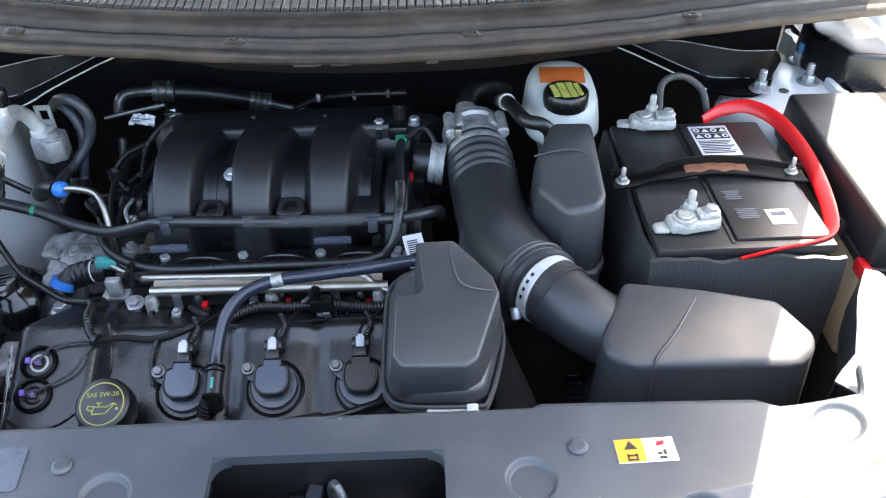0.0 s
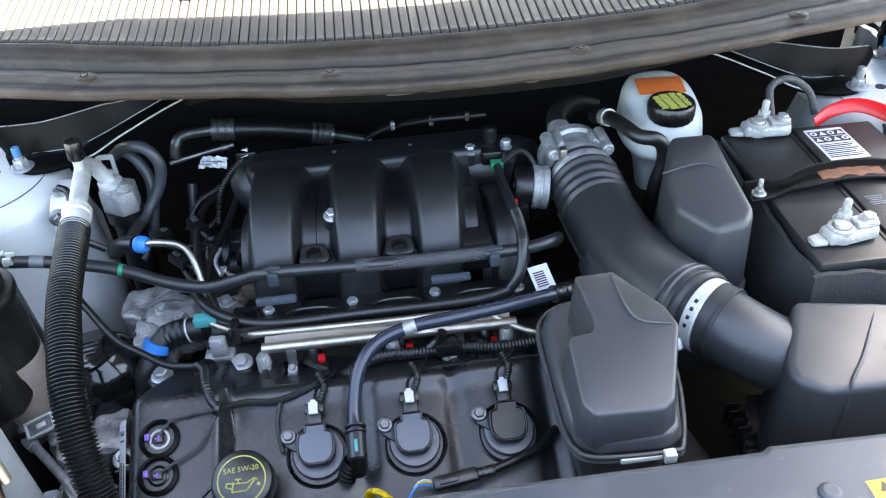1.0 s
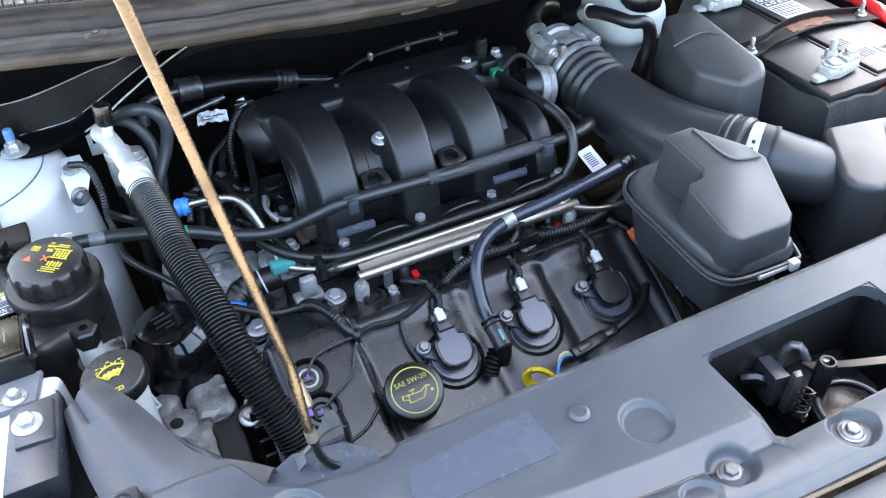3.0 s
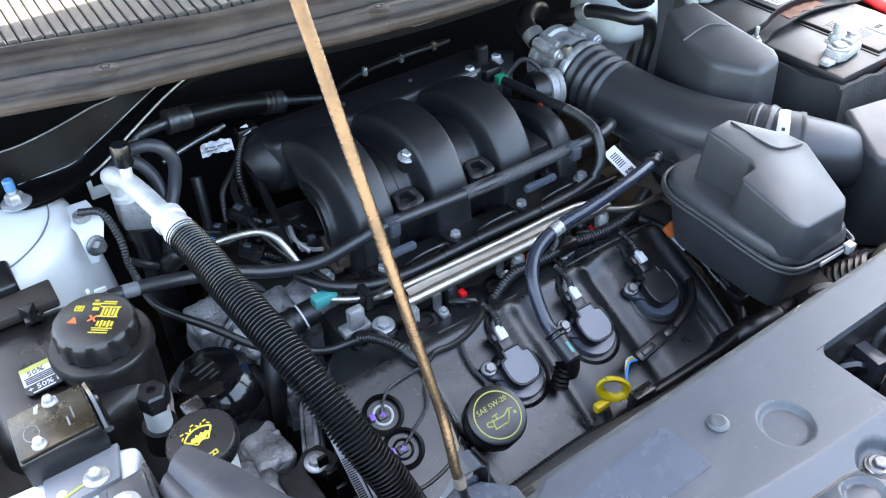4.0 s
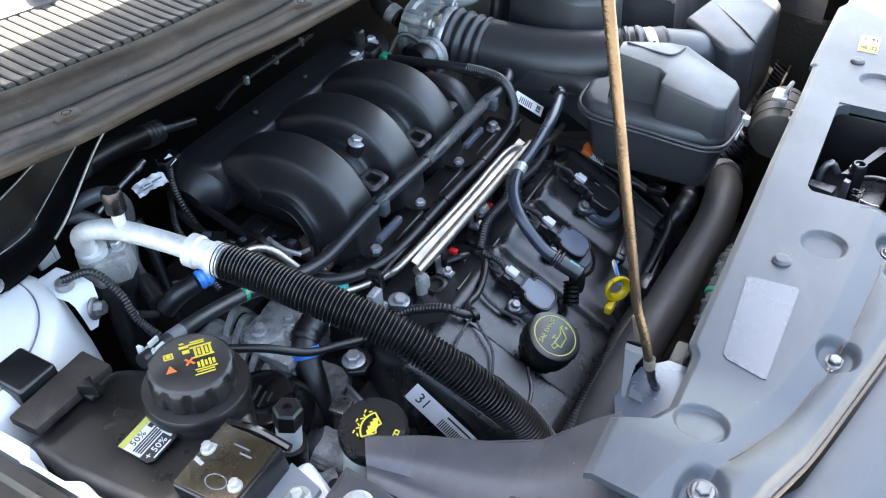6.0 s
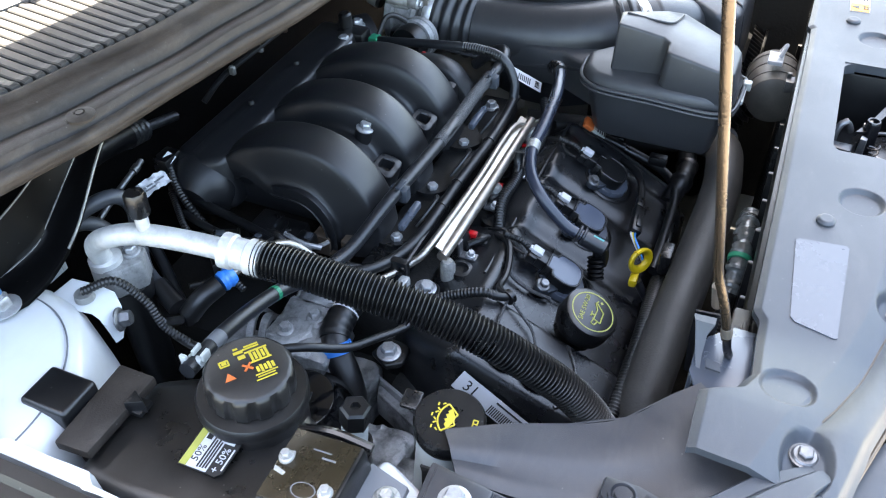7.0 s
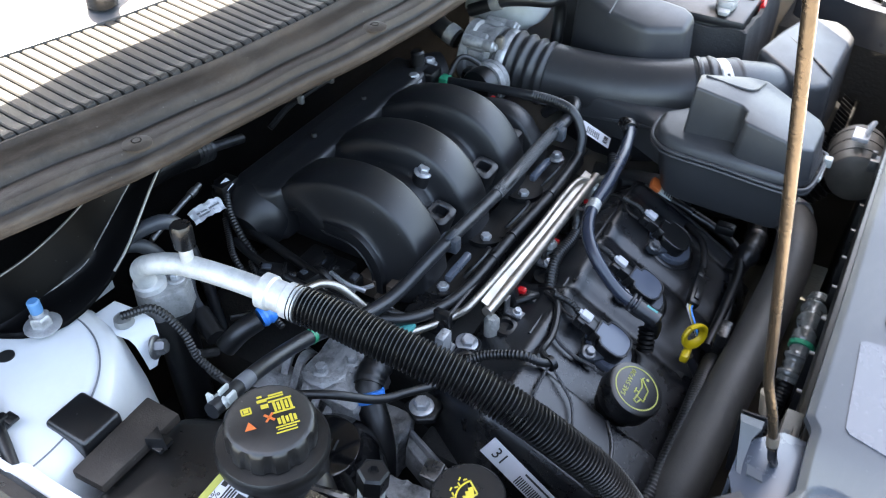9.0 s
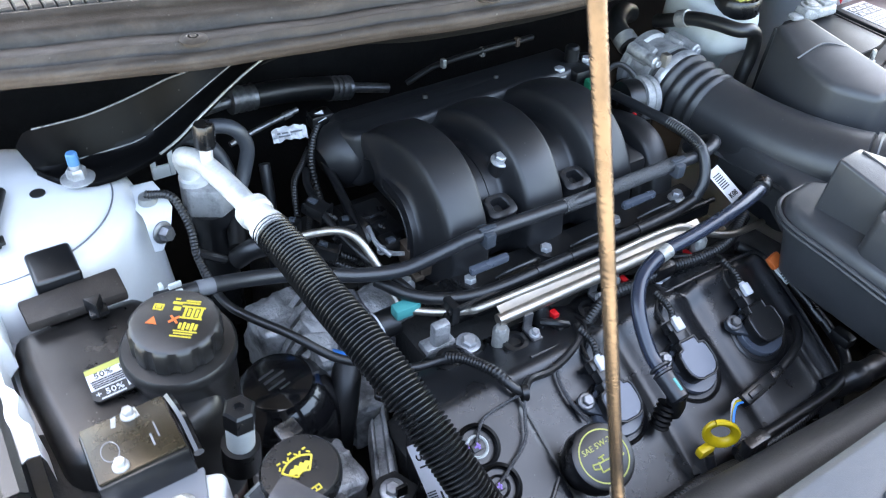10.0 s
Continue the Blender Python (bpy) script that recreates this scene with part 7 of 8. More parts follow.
rail = thing("fuel_rail", (-0.2, 0.815, 0.87), "bright steel fuel rail above the injectors", "fuel rail")
part("rail_tube", tube([(-0.356, 0.819, 0.893), (-0.25, 0.815, 0.896), (-0.048, 0.815, 0.894)], 0.0068, 14), CHROME, rail)
part("rail_plate", strip([[(x, 0.8285, 0.9035), (x, 0.8215, 0.9000), (x, 0.8150, 0.8985)] for x in np.linspace(-0.352, -0.055, 8)], 0.002), CHROME, rail)
part("feed_tube", tube([(-0.435, 0.885, 0.893), (-0.405, 0.868, 0.888), (-0.375, 0.848, 0.892), (-0.355, 0.836, 0.902), (-0.22, 0.828, 0.907), (-0.095, 0.828, 0.905), (-0.062, 0.815, 0.895), (-0.02, 0.80, 0.885), (0.04, 0.80, 0.88)], 0.0046, 12), CHROME, rail)
part("feed_clip", box((-0.430, 0.883, 0.893), (0.030, 0.016, 0.014), 0.003, axes((0, 0, 0), (1, 0, 0), (0, 0, 1))), TEAL, rail, "teal quick connector")
part("bracket", box((-0.390, 0.858, 0.892), (0.010, 0.024, 0.026), 0.002), PLASTIC, rail)
for cx in (-0.356, -0.20, -0.06):
    part("stub", lathe([(0.009, 0.845), (0.009, 0.885), (0.006, 0.89), (0, 0.89)], (cx, 0.812, 0), seg=16), LEAD, rail)
for k, (x, y, z) in enumerate(((-0.287, 0.810, 0.868), (-0.180, 0.816, 0.864), (-0.075, 0.816, 0.858))):
    inj = thing("fuel_injector", (x, y, z - 0.03), "black fuel injector with a red lock", "fuel injector", group="fuel injectors below the rail")
    part("body", lathe([(0.010, -0.03), (0.010, 0.012), (0.007, 0.02), (0, 0.02)], (x - 0.010, y + 0.006, z), (0, 0.3, 1), 18), PLASTIC, inj)
    part("plug", box((x, y - 0.012, z), (0.018, 0.022, 0.014), 0.003), PLASTIC, inj)
    part("lock", box((x, y - 0.002, z + 0.006), (0.008, 0.010, 0.012), 0.001), RED, inj, "red lock tab")

for k, (x, y, z) in enumerate(((-0.322, 0.800, 0.872), (-0.225, 0.806, 0.872), (-0.118, 0.806, 0.872))):
    rs = thing("rail_stay", (x, y, z - 0.02), "small steel stay bolted below the fuel rail", "bracket", group="stays below the fuel rail")
    part("stay", join(box((x, y, z), (0.012, 0.022, 0.004), 0.001), box((x, y + 0.010, z + 0.010), (0.012, 0.003, 0.022), 0.001)), BOLT, rs)
    part("stay_bolt", bolt((x, y - 0.003, z + 0.002), (0, -0.2, 1), 0.0045, 0.005, 1.4), STEEL, rs)
    part("hose_tail", tube([(x + 0.016, y + 0.006, z + 0.004), (x + 0.026, y - 0.006, z + 0.008), (x + 0.040, y - 0.010, z + 0.002)], 0.0042, 8), RUBBER, rs)

bh = thing("radiator_hose", (-0.15, 0.55, 0.79), "thick dark grey radiator hose below the front cover", "hose")
part("hose", tube([(0.075, 0.86, 0.80), (0.09, 0.77, 0.80), (0.108, 0.68, 0.805), (0.112, 0.61, 0.818), (0.080, 0.562, 0.830), (0.0, 0.547, 0.838), (-0.08, 0.545, 0.842), (-0.22, 0.550, 0.848), (-0.32, 0.556, 0.846), (-0.42, 0.562, 0.82), (-0.46, 0.57, 0.76)], 0.0258, 24, 0.008), DUSTY, bh)
for a, b in (((0.095, 0.570, 0.829), (0.085, 0.562, 0.831)), ((-0.452, 0.568, 0.775), (-0.457, 0.569, 0.765))):
    part("clamp", tube([a, b], 0.0272, 24, 0.004), STEEL, bh, "steel hose clamp")
part("hose_block", box((-0.215, 0.583, 0.852), (0.030, 0.014, 0.030), 0.003), PLASTIC, bh)
solo("lower_hose", tube([(-0.04, 0.61, 0.80), (0.0, 0.60, 0.815), (0.04, 0.60, 0.81), (0.10, 0.61, 0.80)], 0.014, 14, 0.004, lambda s, L: 0.0165 if 0.03 < s < 0.045 or 0.08 < s < 0.09 else 0.0135), RUBBER, (0.03, 0.60, 0.79), "black jointed vacuum pipe below the resonator", "pipe")

# suction line along the firewall
sl2 = thing("suction_line", (-0.36, 1.3, 0.88), "black insulated refrigerant pipe with silver crimped ends along the firewall", "pipe")
part("hose", tube([(-0.42, 1.300, 0.932), (-0.36, 1.31, 0.92), (-0.28, 1.325, 0.895)], 0.0165, 16), RUBBER, sl2)
for a, b in (((-0.455, 1.297, 0.936), (-0.42, 1.300, 0.932)), ((-0.30, 1.322, 0.90), (-0.265, 1.327, 0.89))):
    part("ferrule", tube([a, Vector(a).lerp(Vector(b), 0.5), b], 0.0180, 18, 0.002, lambda s, L: 0.0182 if (s * 1000) % 11 < 7 else 0.0168), BOLT, sl2, "dull silver crimped ferrule")
part("end_pipe", tube([(-0.455, 1.297, 0.936), (-0.50, 1.29, 0.935), (-0.512, 1.28, 0.925), (-0.516, 1.275, 0.905)], 0.0085, 14), BOLT, sl2)
part("end_pipe", tube([(-0.265, 1.327, 0.89), (-0.20, 1.32, 0.875)], 0.0075, 14), BOLT, sl2)
gh = thing("coolant_hose", (-0.5, 1.13, 0.85), "grey rubber coolant hose bending down beside the strut tower", "hose")
part("hose", tube([(-0.575, 1.175, 0.975), (-0.545, 1.145, 1.004), (-0.514, 1.124, 1.010), (-0.499, 1.119, 0.985), (-0.507, 1.116, 0.952), (-0.526, 1.10, 0.925), (-0.540, 1.068, 0.913)], 0.0084, 14), GREYHOSE, gh)
part("hose", tube([(-0.562, 1.165, 0.99), (-0.537, 1.143, 0.985), (-0.522, 1.132, 0.955), (-0.523, 1.115, 0.92), (-0.53, 1.10, 0.88)], 0.0080, 14), GREYHOSE, gh)
part("end_plug", tube([(-0.536, 1.078, 0.916), (-0.541, 1.064, 0.912), (-0.548, 1.045, 0.906)], 0.0112, 14), RUBBER, gh)
part("pipe", tube([(-0.47, 1.15, 0.93), (-0.475, 1.13, 0.88), (-0.49, 1.10, 0.80)], 0.007, 12), HOSE, gh)
bl = thing("vapour_line", (-0.5, 0.99, 0.9), "steel vapour pipe with a blue quick connector", "pipe")
part("steel_pipe", tube([(-0.516, 0.997, 0.938), (-0.483, 0.981, 0.948), (-0.458, 0.970, 0.948), (-0.445, 0.955, 0.940), (-0.436, 0.935, 0.918), (-0.432, 0.915, 0.900), (-0.43, 0.89, 0.885)], 0.0046, 12), CHROME, bl)
part("connector", lathe([(0.0085, -0.003), (0.0105, 0), (0.0118, 0.004), (0.0105, 0.007), (0.0118, 0.010), (0.0105, 0.014), (0, 0.014)], (-0.510, 0.995, 0.938), (-1, 0.4, -0.1), 20), BLUE, bl, "blue quick connector")
part("boot", tube([(-0.525, 1.001, 0.936), (-0.545, 1.01, 0.93), (-0.56, 1.02, 0.915)], 0.0115, 14), RUBBER, bl)
bl2 = thing("coolant_pipe", (-0.52, 0.87, 0.8), "black rubber coolant pipe with a blue band", "hose")
part("hose", tube([(-0.435, 0.892, 0.872), (-0.458, 0.895, 0.868), (-0.478, 0.895, 0.864), (-0.493, 0.889, 0.858), (-0.503, 0.879, 0.848), (-0.513, 0.866, 0.834), (-0.522, 0.856, 0.812), (-0.530, 0.852, 0.775), (-0.536, 0.852, 0.72)], 0.0158, 18), RUBBER, bl2)
part("band", tube([(-0.497, 0.886, 0.862), (-0.502, 0.8805, 0.853)], 0.0172, 18), BLUE, bl2, "blue band clamp")
part("cuff", tube([(-0.462, 0.8952, 0.8675), (-0.472, 0.8952, 0.8655), (-0.482, 0.8942, 0.8628), (-0.490, 0.891, 0.860)], 0.0178, 18, 0.002, lambda s, L: 0.0172 + 0.0005 * math.sin(s * 620)), RUBBER, bl2)
part("paint_mark", tube([(-0.4555, 0.895, 0.8684), (-0.4575, 0.895, 0.868)], 0.0164, 18), PAPER, bl2, "white paint mark")

# ties round the taped looms
for at, way in (((-0.14, 0.843, 0.911), (1, 0, 0)), ((-0.28, 0.8525, 0.902), (1, 0, 0)), ((-0.233, 0.850, 0.905), (1, -0.1, 0))):
    solo("cable_tie", lathe([(0.0068, -0.0022), (0.0078, -0.0022), (0.0078, 0.0022), (0.0068, 0.0022)], at, way, 16), PLASTIC, at, "black cable tie round the taped loom", "cable tie", group="cable ties on the taped loom")

# ---- wiring ----
def loom(name, pts, r, label, mat=None, ribs=True):
    return solo(name, ribbed(pts, r, 0.0042, 0.0012, 10) if ribs else tube(pts, r, 10), mat or RUBBER, pts[0], label, "wiring loom", group="wiring looms")


wl = thing("manifold_loom", (-0.04, 0.95, 0.93), "black corrugated wiring loom with a green connector over the manifold", "wiring loom")
part("sleeve", tube([(-0.028, 1.060, 0.962), (-0.03, 1.02, 0.968), (-0.030, 0.96, 0.975), (-0.028, 0.91, 0.978), (-0.030, 0.868, 0.973), (-0.038, 0.846, 0.945), (-0.052, 0.842, 0.922)], 0.0066, 12), HOSE, wl)
part("conduit", ribbed([(-0.0285, 0.925, 0.9775), (-0.028, 0.905, 0.978), (-0.0285, 0.885, 0.9765), (-0.0305, 0.866, 0.972)], 0.0076, 0.0036, 0.0010, 12), RUBBER, wl)
part("taped_loom", tube([(-0.050, 0.842, 0.924), (-0.082, 0.843, 0.914), (-0.14, 0.843, 0.911), (-0.233, 0.850, 0.905), (-0.33, 0.855, 0.899), (-0.38, 0.866, 0.898), (-0.42, 0.885, 0.905), (-0.445, 0.92, 0.91)], 0.0068, 12), RUBBER, wl)
part("green_connector", box((-0.028, 1.067, 0.962), (0.018, 0.014, 0.012), 0.002), GREEN, wl, "green connector lock")
part("sensor_block", join(box((-0.032, 1.10, 0.965), (0.030, 0.045, 0.022), 0.004), lathe([(0.010, 0.96), (0.010, 0.995), (0.007, 0.998), (0, 0.998)], (-0.030, 1.112, 0), seg=16)), PLASTIC, wl)
part("branch", tube([(-0.02, 1.065, 0.965), (0.005, 1.06, 0.985), (0.02, 1.04, 0.975), (0.022, 1.015, 0.95), (0.01, 1.0, 0.93)], 0.004, 8), RUBBER, wl)

lo = thing("injector_loom", (-0.2, 0.79, 0.85), "black corrugated injector wiring loom above the valve cover", "wiring loom")
part("conduit", ribbed([(-0.265, 0.782, 0.868), (-0.22, 0.795, 0.880), (-0.17, 0.795, 0.880), (-0.13, 0.80, 0.878), (-0.07, 0.795, 0.875), (-0.02, 0.80, 0.875), (0.03, 0.82, 0.88)], 0.0078, 0.0042, 0.0012, 10), RUBBER, lo)
part("junction", join(box((-0.135, 0.80, 0.880), (0.03, 0.02, 0.02), 0.004), tube([(-0.16, 0.798, 0.880), (-0.145, 0.80, 0.892), (-0.14, 0.80, 0.905)], 0.006, 10)), PLASTIC, lo)
for x, y, z in ((-0.287, 0.800, 0.868), (-0.180, 0.800, 0.868), (-0.075, 0.80, 0.866)):
    part("wire", tube([(x + 0.02, 0.795, 0.874), (x + 0.012, 0.770, 0.885), (x - 0.006, 0.755, 0.880), (x - 0.010, 0.738, 0.876)], 0.0018, 6), RUBBER, lo)
lo2 = thing("cover_loom", (-0.43, 0.76, 0.9), "thin taped wiring loom branching over the valve cover", "wiring loom")
K = Vector((-0.396, 0.722, 0.902))
part("trunk", tube([(-0.601, 1.0, 0.935), (-0.600, 0.980, 0.926), (-0.597, 0.945, 0.928), (-0.583, 0.912, 0.930), (-0.560, 0.880, 0.925), (-0.53, 0.850, 0.905), (-0.50, 0.832, 0.896), (-0.467, 0.813, 0.889), (-0.434, 0.803, 0.892), (-0.420, 0.785, 0.902), (-0.412, 0.750, 0.914), (-0.405, 0.729, 0.908), K], 0.0046, 10), RUBBER, lo2)
part("trunk_sleeve", ribbed([(-0.430, 0.802, 0.894), (-0.420, 0.785, 0.902), (-0.412, 0.750, 0.914), (-0.406, 0.732, 0.909)], 0.0056, 0.0040, 0.0010, 10), RUBBER, lo2)
part("branch", tube([K, (-0.371, 0.742, 0.886), (-0.345, 0.744, 0.880), (-0.319, 0.749, 0.881), (-0.293, 0.760, 0.885), (-0.279, 0.780, 0.880)], 0.0040, 8), RUBBER, lo2)
part("branch", tube([K, (-0.427, 0.721, 0.901), (-0.448, 0.717, 0.899), (-0.462, 0.705, 0.890)], 0.0017, 8), BRAID, lo2)
part("branch", tube([K, (-0.409, 0.702, 0.893), (-0.420, 0.686, 0.885), (-0.444, 0.674, 0.879), (-0.462, 0.667, 0.872)], 0.0017, 8), BRAID, lo2)
part("branch", tube([(-0.333, 0.746, 0.880), (-0.338, 0.735, 0.872), (-0.339, 0.715, 0.862), (-0.334, 0.692, 0.852)], 0.0024, 8), BRAID, lo2)
part("tie", lathe([(0.0085, -0.003), (0.0085, 0.003), (0.006, 0.003)], K, (1, -0.4, 0), 14), PLASTIC, lo2)

lo3 = thing("tower_loom", (-0.60, 1.0, 0.95), "black corrugated wiring loom running from the strut tower bracket", "wiring loom")
part("conduit", ribbed([(-0.625, 1.075, 0.990), (-0.606, 1.050, 0.996), (-0.600, 1.026, 0.972), (-0.602, 1.010, 0.945), (-0.600, 0.985, 0.928)], 0.0046, 0.0036, 0.0008, 12), RUBBER, lo3)
part("branch", tube([(-0.602, 1.012, 0.950), (-0.590, 1.018, 0.935), (-0.572, 1.02, 0.92)], 0.005, 8), RUBBER, lo3)
tb = thing("tower_bracket", (-0.625, 1.03, 0.93), "white painted steel bracket on the strut tower", "bracket")
part("plate", strip([[(-0.642, 1.105, 0.984), (-0.612, 1.100, 0.986)], [(-0.641, 1.078, 0.979), (-0.608, 1.072, 0.984)], [(-0.637, 1.058, 0.977), (-0.607, 1.055, 0.980)], [(-0.637, 1.050, 0.972), (-0.613, 1.045, 0.970)], [(-0.637, 1.044, 0.957), (-0.620, 1.040, 0.957)], [(-0.636, 1.042, 0.942), (-0.628, 1.040, 0.942)]], 0.003, (0.3, 0.8, -0.3)), WHITE, tb)
part("bracket_bolt", bolt((-0.625, 1.040, 0.965), (0.5, -1, 0.2), 0.008, 0.010, 1.5), BOLT, tb)
part("cable_eye", lathe([(0.010, 0.981), (0.009, 0.988), (0, 0.988)], (-0.625, 1.075, 0), seg=16), LEAD, tb)

loom("rear_loom", [(-0.392, 1.160, 0.955), (-0.410, 1.140, 0.946), (-0.425, 1.112, 0.930), (-0.430, 1.08, 0.90)], 0.005, "black corrugated loom at the plenum's end")
loom("side_cable", [(-0.43, 1.12, 0.925), (-0.445, 1.08, 0.93), (-0.45, 1.02, 0.925), (-0.44, 0.96, 0.915), (-0.42, 0.905, 0.905), (-0.41, 0.88, 0.895)], 0.0045, "thin black cable beside the manifold", ribs=False)
loom("front_harness", [(0.03, 0.77, 0.82), (0.025, 0.70, 0.79), (0.0, 0.635, 0.789), (-0.05, 0.605, 0.80), (-0.14, 0.592, 0.81), (-0.21, 0.59, 0.815)], 0.006, "black harness along the valve cover's front edge")
pl = thing("sensor_plug", (-0.165, 0.60, 0.82), "black sensor plug with thin coloured wires", "connector")
ps = axes((-0.148, 0.634, 0.844), (1, 0.13, 0.03), (0, -0.42, 0.9))
part("body", join(box((0, 0, 0), (0.050, 0.015, 0.014), 0.003, ps), box((0.034, 0, 0), (0.024, 0.011, 0.010), 0.003, ps), box((-0.008, 0, 0.008), (0.020, 0.007, 0.003), 0.001, ps)), PLASTIC, pl)
part("cable_sleeve", tube([ps @ Vector(p) for p in ((0.044, 0, 0), (0.070, 0.004, 0.001), (0.100, 0.012, -0.006), (0.126, 0.030, -0.020))], 0.005, 10), RUBBER, pl)
for k, mm in enumerate((BLUE, YELLOW, PAPER)):
    part("wire", tube([(-0.172, 0.630 + 0.003 * k, 0.843), (-0.188, 0.628 + 0.002 * k, 0.850), (-0.200, 0.618, 0.842 - 0.003 * k), (-0.206, 0.606, 0.82)], 0.0014, 6), mm, pl)
loom("corner_loom", [(-0.56, 0.605, 0.80), (-0.47, 0.590, 0.815), (-0.40, 0.583, 0.828), (-0.33, 0.582, 0.836), (-0.28, 0.584, 0.832), (-0.22, 0.586, 0.815)], 0.011, "black corrugated main loom in front of the valve cover")

# vacuum line with fittings on the firewall
vl = thing("vacuum_line", (-0.1, 1.17, 0.96), "thin vacuum line with white fittings behind the manifold", "pipe")
part("line", tube([(-0.21, 1.25, 0.92), (-0.168, 1.24, 0.942), (-0.106, 1.215, 0.962), (-0.06, 1.21, 0.965), (-0.02, 1.21, 0.965)], 0.0045, 8), RUBBER, vl)
for x in (-0.165, -0.105, -0.05):
    part("fitting", box((x, 1.225 - (x + 0.165) * 0.15, 0.952 + (x + 0.165) * 0.12), (0.007, 0.009, 0.014), 0.002), LEAD if x < -0.1 else BROWN, vl)
rr = thing("brake_vacuum_hose", (0.03, 1.15, 0.95), "black vacuum hose with a silver clamp behind the throttle body", "hose")
part("hose", tube([(0.07, 1.10, 0.975), (0.075, 1.14, 0.99), (0.105, 1.165, 0.995), (0.14, 1.18, 0.98)], 0.015, 16), RUBBER, rr)
part("clamp", tube([(0.0705, 1.105, 0.977), (0.072, 1.12, 0.983)], 0.0165, 16), LEAD, rr, "silver clamp")

# ---- tags and labels ----
def tag(name, at, xd, n, w, h, label, bend=0.0):
    m = axes(at, xd, n)
    rows = [[m @ Vector((w * (i / 12 - 0.5), h * (j / 4 - 0.5), bend * (math.sin(i / 12 * math.pi) + 0.35 * math.sin(i * 1.9 + j * 1.3) + 0.25 * math.sin(j * 2.7 - i)))) for j in range(5)] for i in range(13)]
    ob = thing(name, at, label, "label")
    b = part("paper", strip(rows, 0.0005, -Vector(n).normalized()), PAPER, ob)
    return ob, m


k8, m = tag("loom_tag", (-0.010, 0.836, 0.934), (0.2, -0.85, 0.35), (0.1, -0.5, 0.9), 0.046, 0.026, "white paper barcode tag on a loom by the breather hose")
part("print", bars([(-0.014 + 0.003 * k, -0.002, 0.0015, 0.014) for k in range(7)], m @ Matrix.Translation((0, 0, 0.0005))), BLACKINK, k8)
part("lettering", words("K08", 0.010, m @ Matrix.Translation((0.016, 0, 0.0007)) @ Matrix.Rotation(math.pi / 2, 4, "Z")), BLACKINK, k8, "black lettering K08")
t2, m = tag("wire_tag", (-0.433, 1.152, 0.959), (1, -0.3, 0.1), (-0.2, -0.6, 1), 0.042, 0.018, "white folded paper tag on a wire beside the plenum", 0.006)
part("print", bars([(0, 0, 0.03, 0.002), (-0.004, -0.004, 0.02, 0.002)], m @ Matrix.Translation((0, 0, 0.006))), GREY, t2)
tag("clip_tag", (-0.388, 1.161, 0.966), (1, 0, 0.2), (-0.3, -0.6, 0.8), 0.012, 0.012, "small white clip on the plenum's end")
solo("plenum_plug", box((-0.385, 1.168, 0.958), (0.030, 0.022, 0.020), 0.003), PLASTIC, (-0.385, 1.168, 0.948), "black connector at the plenum's end", "connector")
st = thing("sensor_tube", (-0.45, 1.185, 0.955), "thin silver tube beside the plenum", "pipe")
part("tube", tube([(-0.50, 1.176, 0.952), (-0.46, 1.183, 0.958), (-0.405, 1.189, 0.966)], 0.0036, 10), BOLT, st)
part("ferrule", tube([(-0.425, 1.1865, 0.963), (-0.414, 1.188, 0.9645)], 0.0050, 10), BOLT, st)
og = thing("orange_tag", (0.015, 0.757, 0.835), "orange and white connector tag by the valve cover", "connector")
mo = axes((-0.006, 0.742, 0.880), (0.22, -0.72, -0.62), (-0.05, -0.62, 0.76))
part("orange_end", box((0, 0, 0), (0.016, 0.018, 0.008), 0.002, mo), ORANGE, og, "orange end")
part("clear_end", box((0.019, 0, -0.001), (0.024, 0.014, 0.006), 0.002, mo), MILK, og, "milky end")
part("print", bars([(0.016 + 0.004 * k, 0, 0.0016, 0.012) for k in range(4)], mo @ Matrix.Translation((0, 0, 0.0022))), BLACKINK, og)
# part label on the valve cover's left wall
m = axes((-0.5085, 0.689, 0.852), (-0.02, -0.80, -0.55), (-0.80, -0.30, 0.45))
pn = thing("part_label", (-0.504, 0.703, 0.848), "white part label with black numerals on the engine's end", "label")
part("paper", box((0, 0, 0), (0.115, 0.021, 0.0008), 0.0002, m), PAPER, pn)
part("lettering", words("31", 0.017, m @ Matrix.Translation((-0.040, 0.0, 0.0006))), BLACKINK, pn, "black lettering 31")
part("print", bars([(-0.012 + 0.0024 * k, -0.004, 0.0012, 0.010) for k in range(28)] + [(0.02, 0.006, 0.06, 0.002)], m @ Matrix.Translation((0, 0, 0.0005))), BLACKINK, pn)
eb = thing("engine_end_plate", (-0.555, 0.70, 0.79), "black ribbed plate at the engine's end with a bolt", "bracket")
part("plate", strip([[(-0.494, y, 0.858 + 0.5 * (y - 0.70)), (-0.500, y - 0.01, 0.832 + 0.4 * (y - 0.70)), (-0.516, y - 0.02, 0.78)] for y in np.linspace(0.62, 0.745, 10)], 0.004, (1, 0, 0)), PLASTIC, eb)
part("ear", prism([(-0.503, 0.822), (-0.492, 0.806), (-0.466, 0.808), (-0.462, 0.838), (-0.490, 0.846)], 0.852, 0.859, 0.001, 0.002), PLASTIC, eb)
part("plate_bolt", bolt((-0.484, 0.827, 0.859), (0, 0, 1), 0.009, 0.008, 1.5), STEEL, eb)
part("lug", prism([(-0.548, 0.752), (-0.520, 0.722), (-0.500, 0.735), (-0.512, 0.765), (-0.532, 0.766)], 0.800, 0.815, 0.001, 0.004), DARK, eb)
part("lug_bolt", bolt((-0.527, 0.743, 0.815), (-0.1, -0.2, 1), 0.0075, 0.007, 1.7), STEEL, eb)
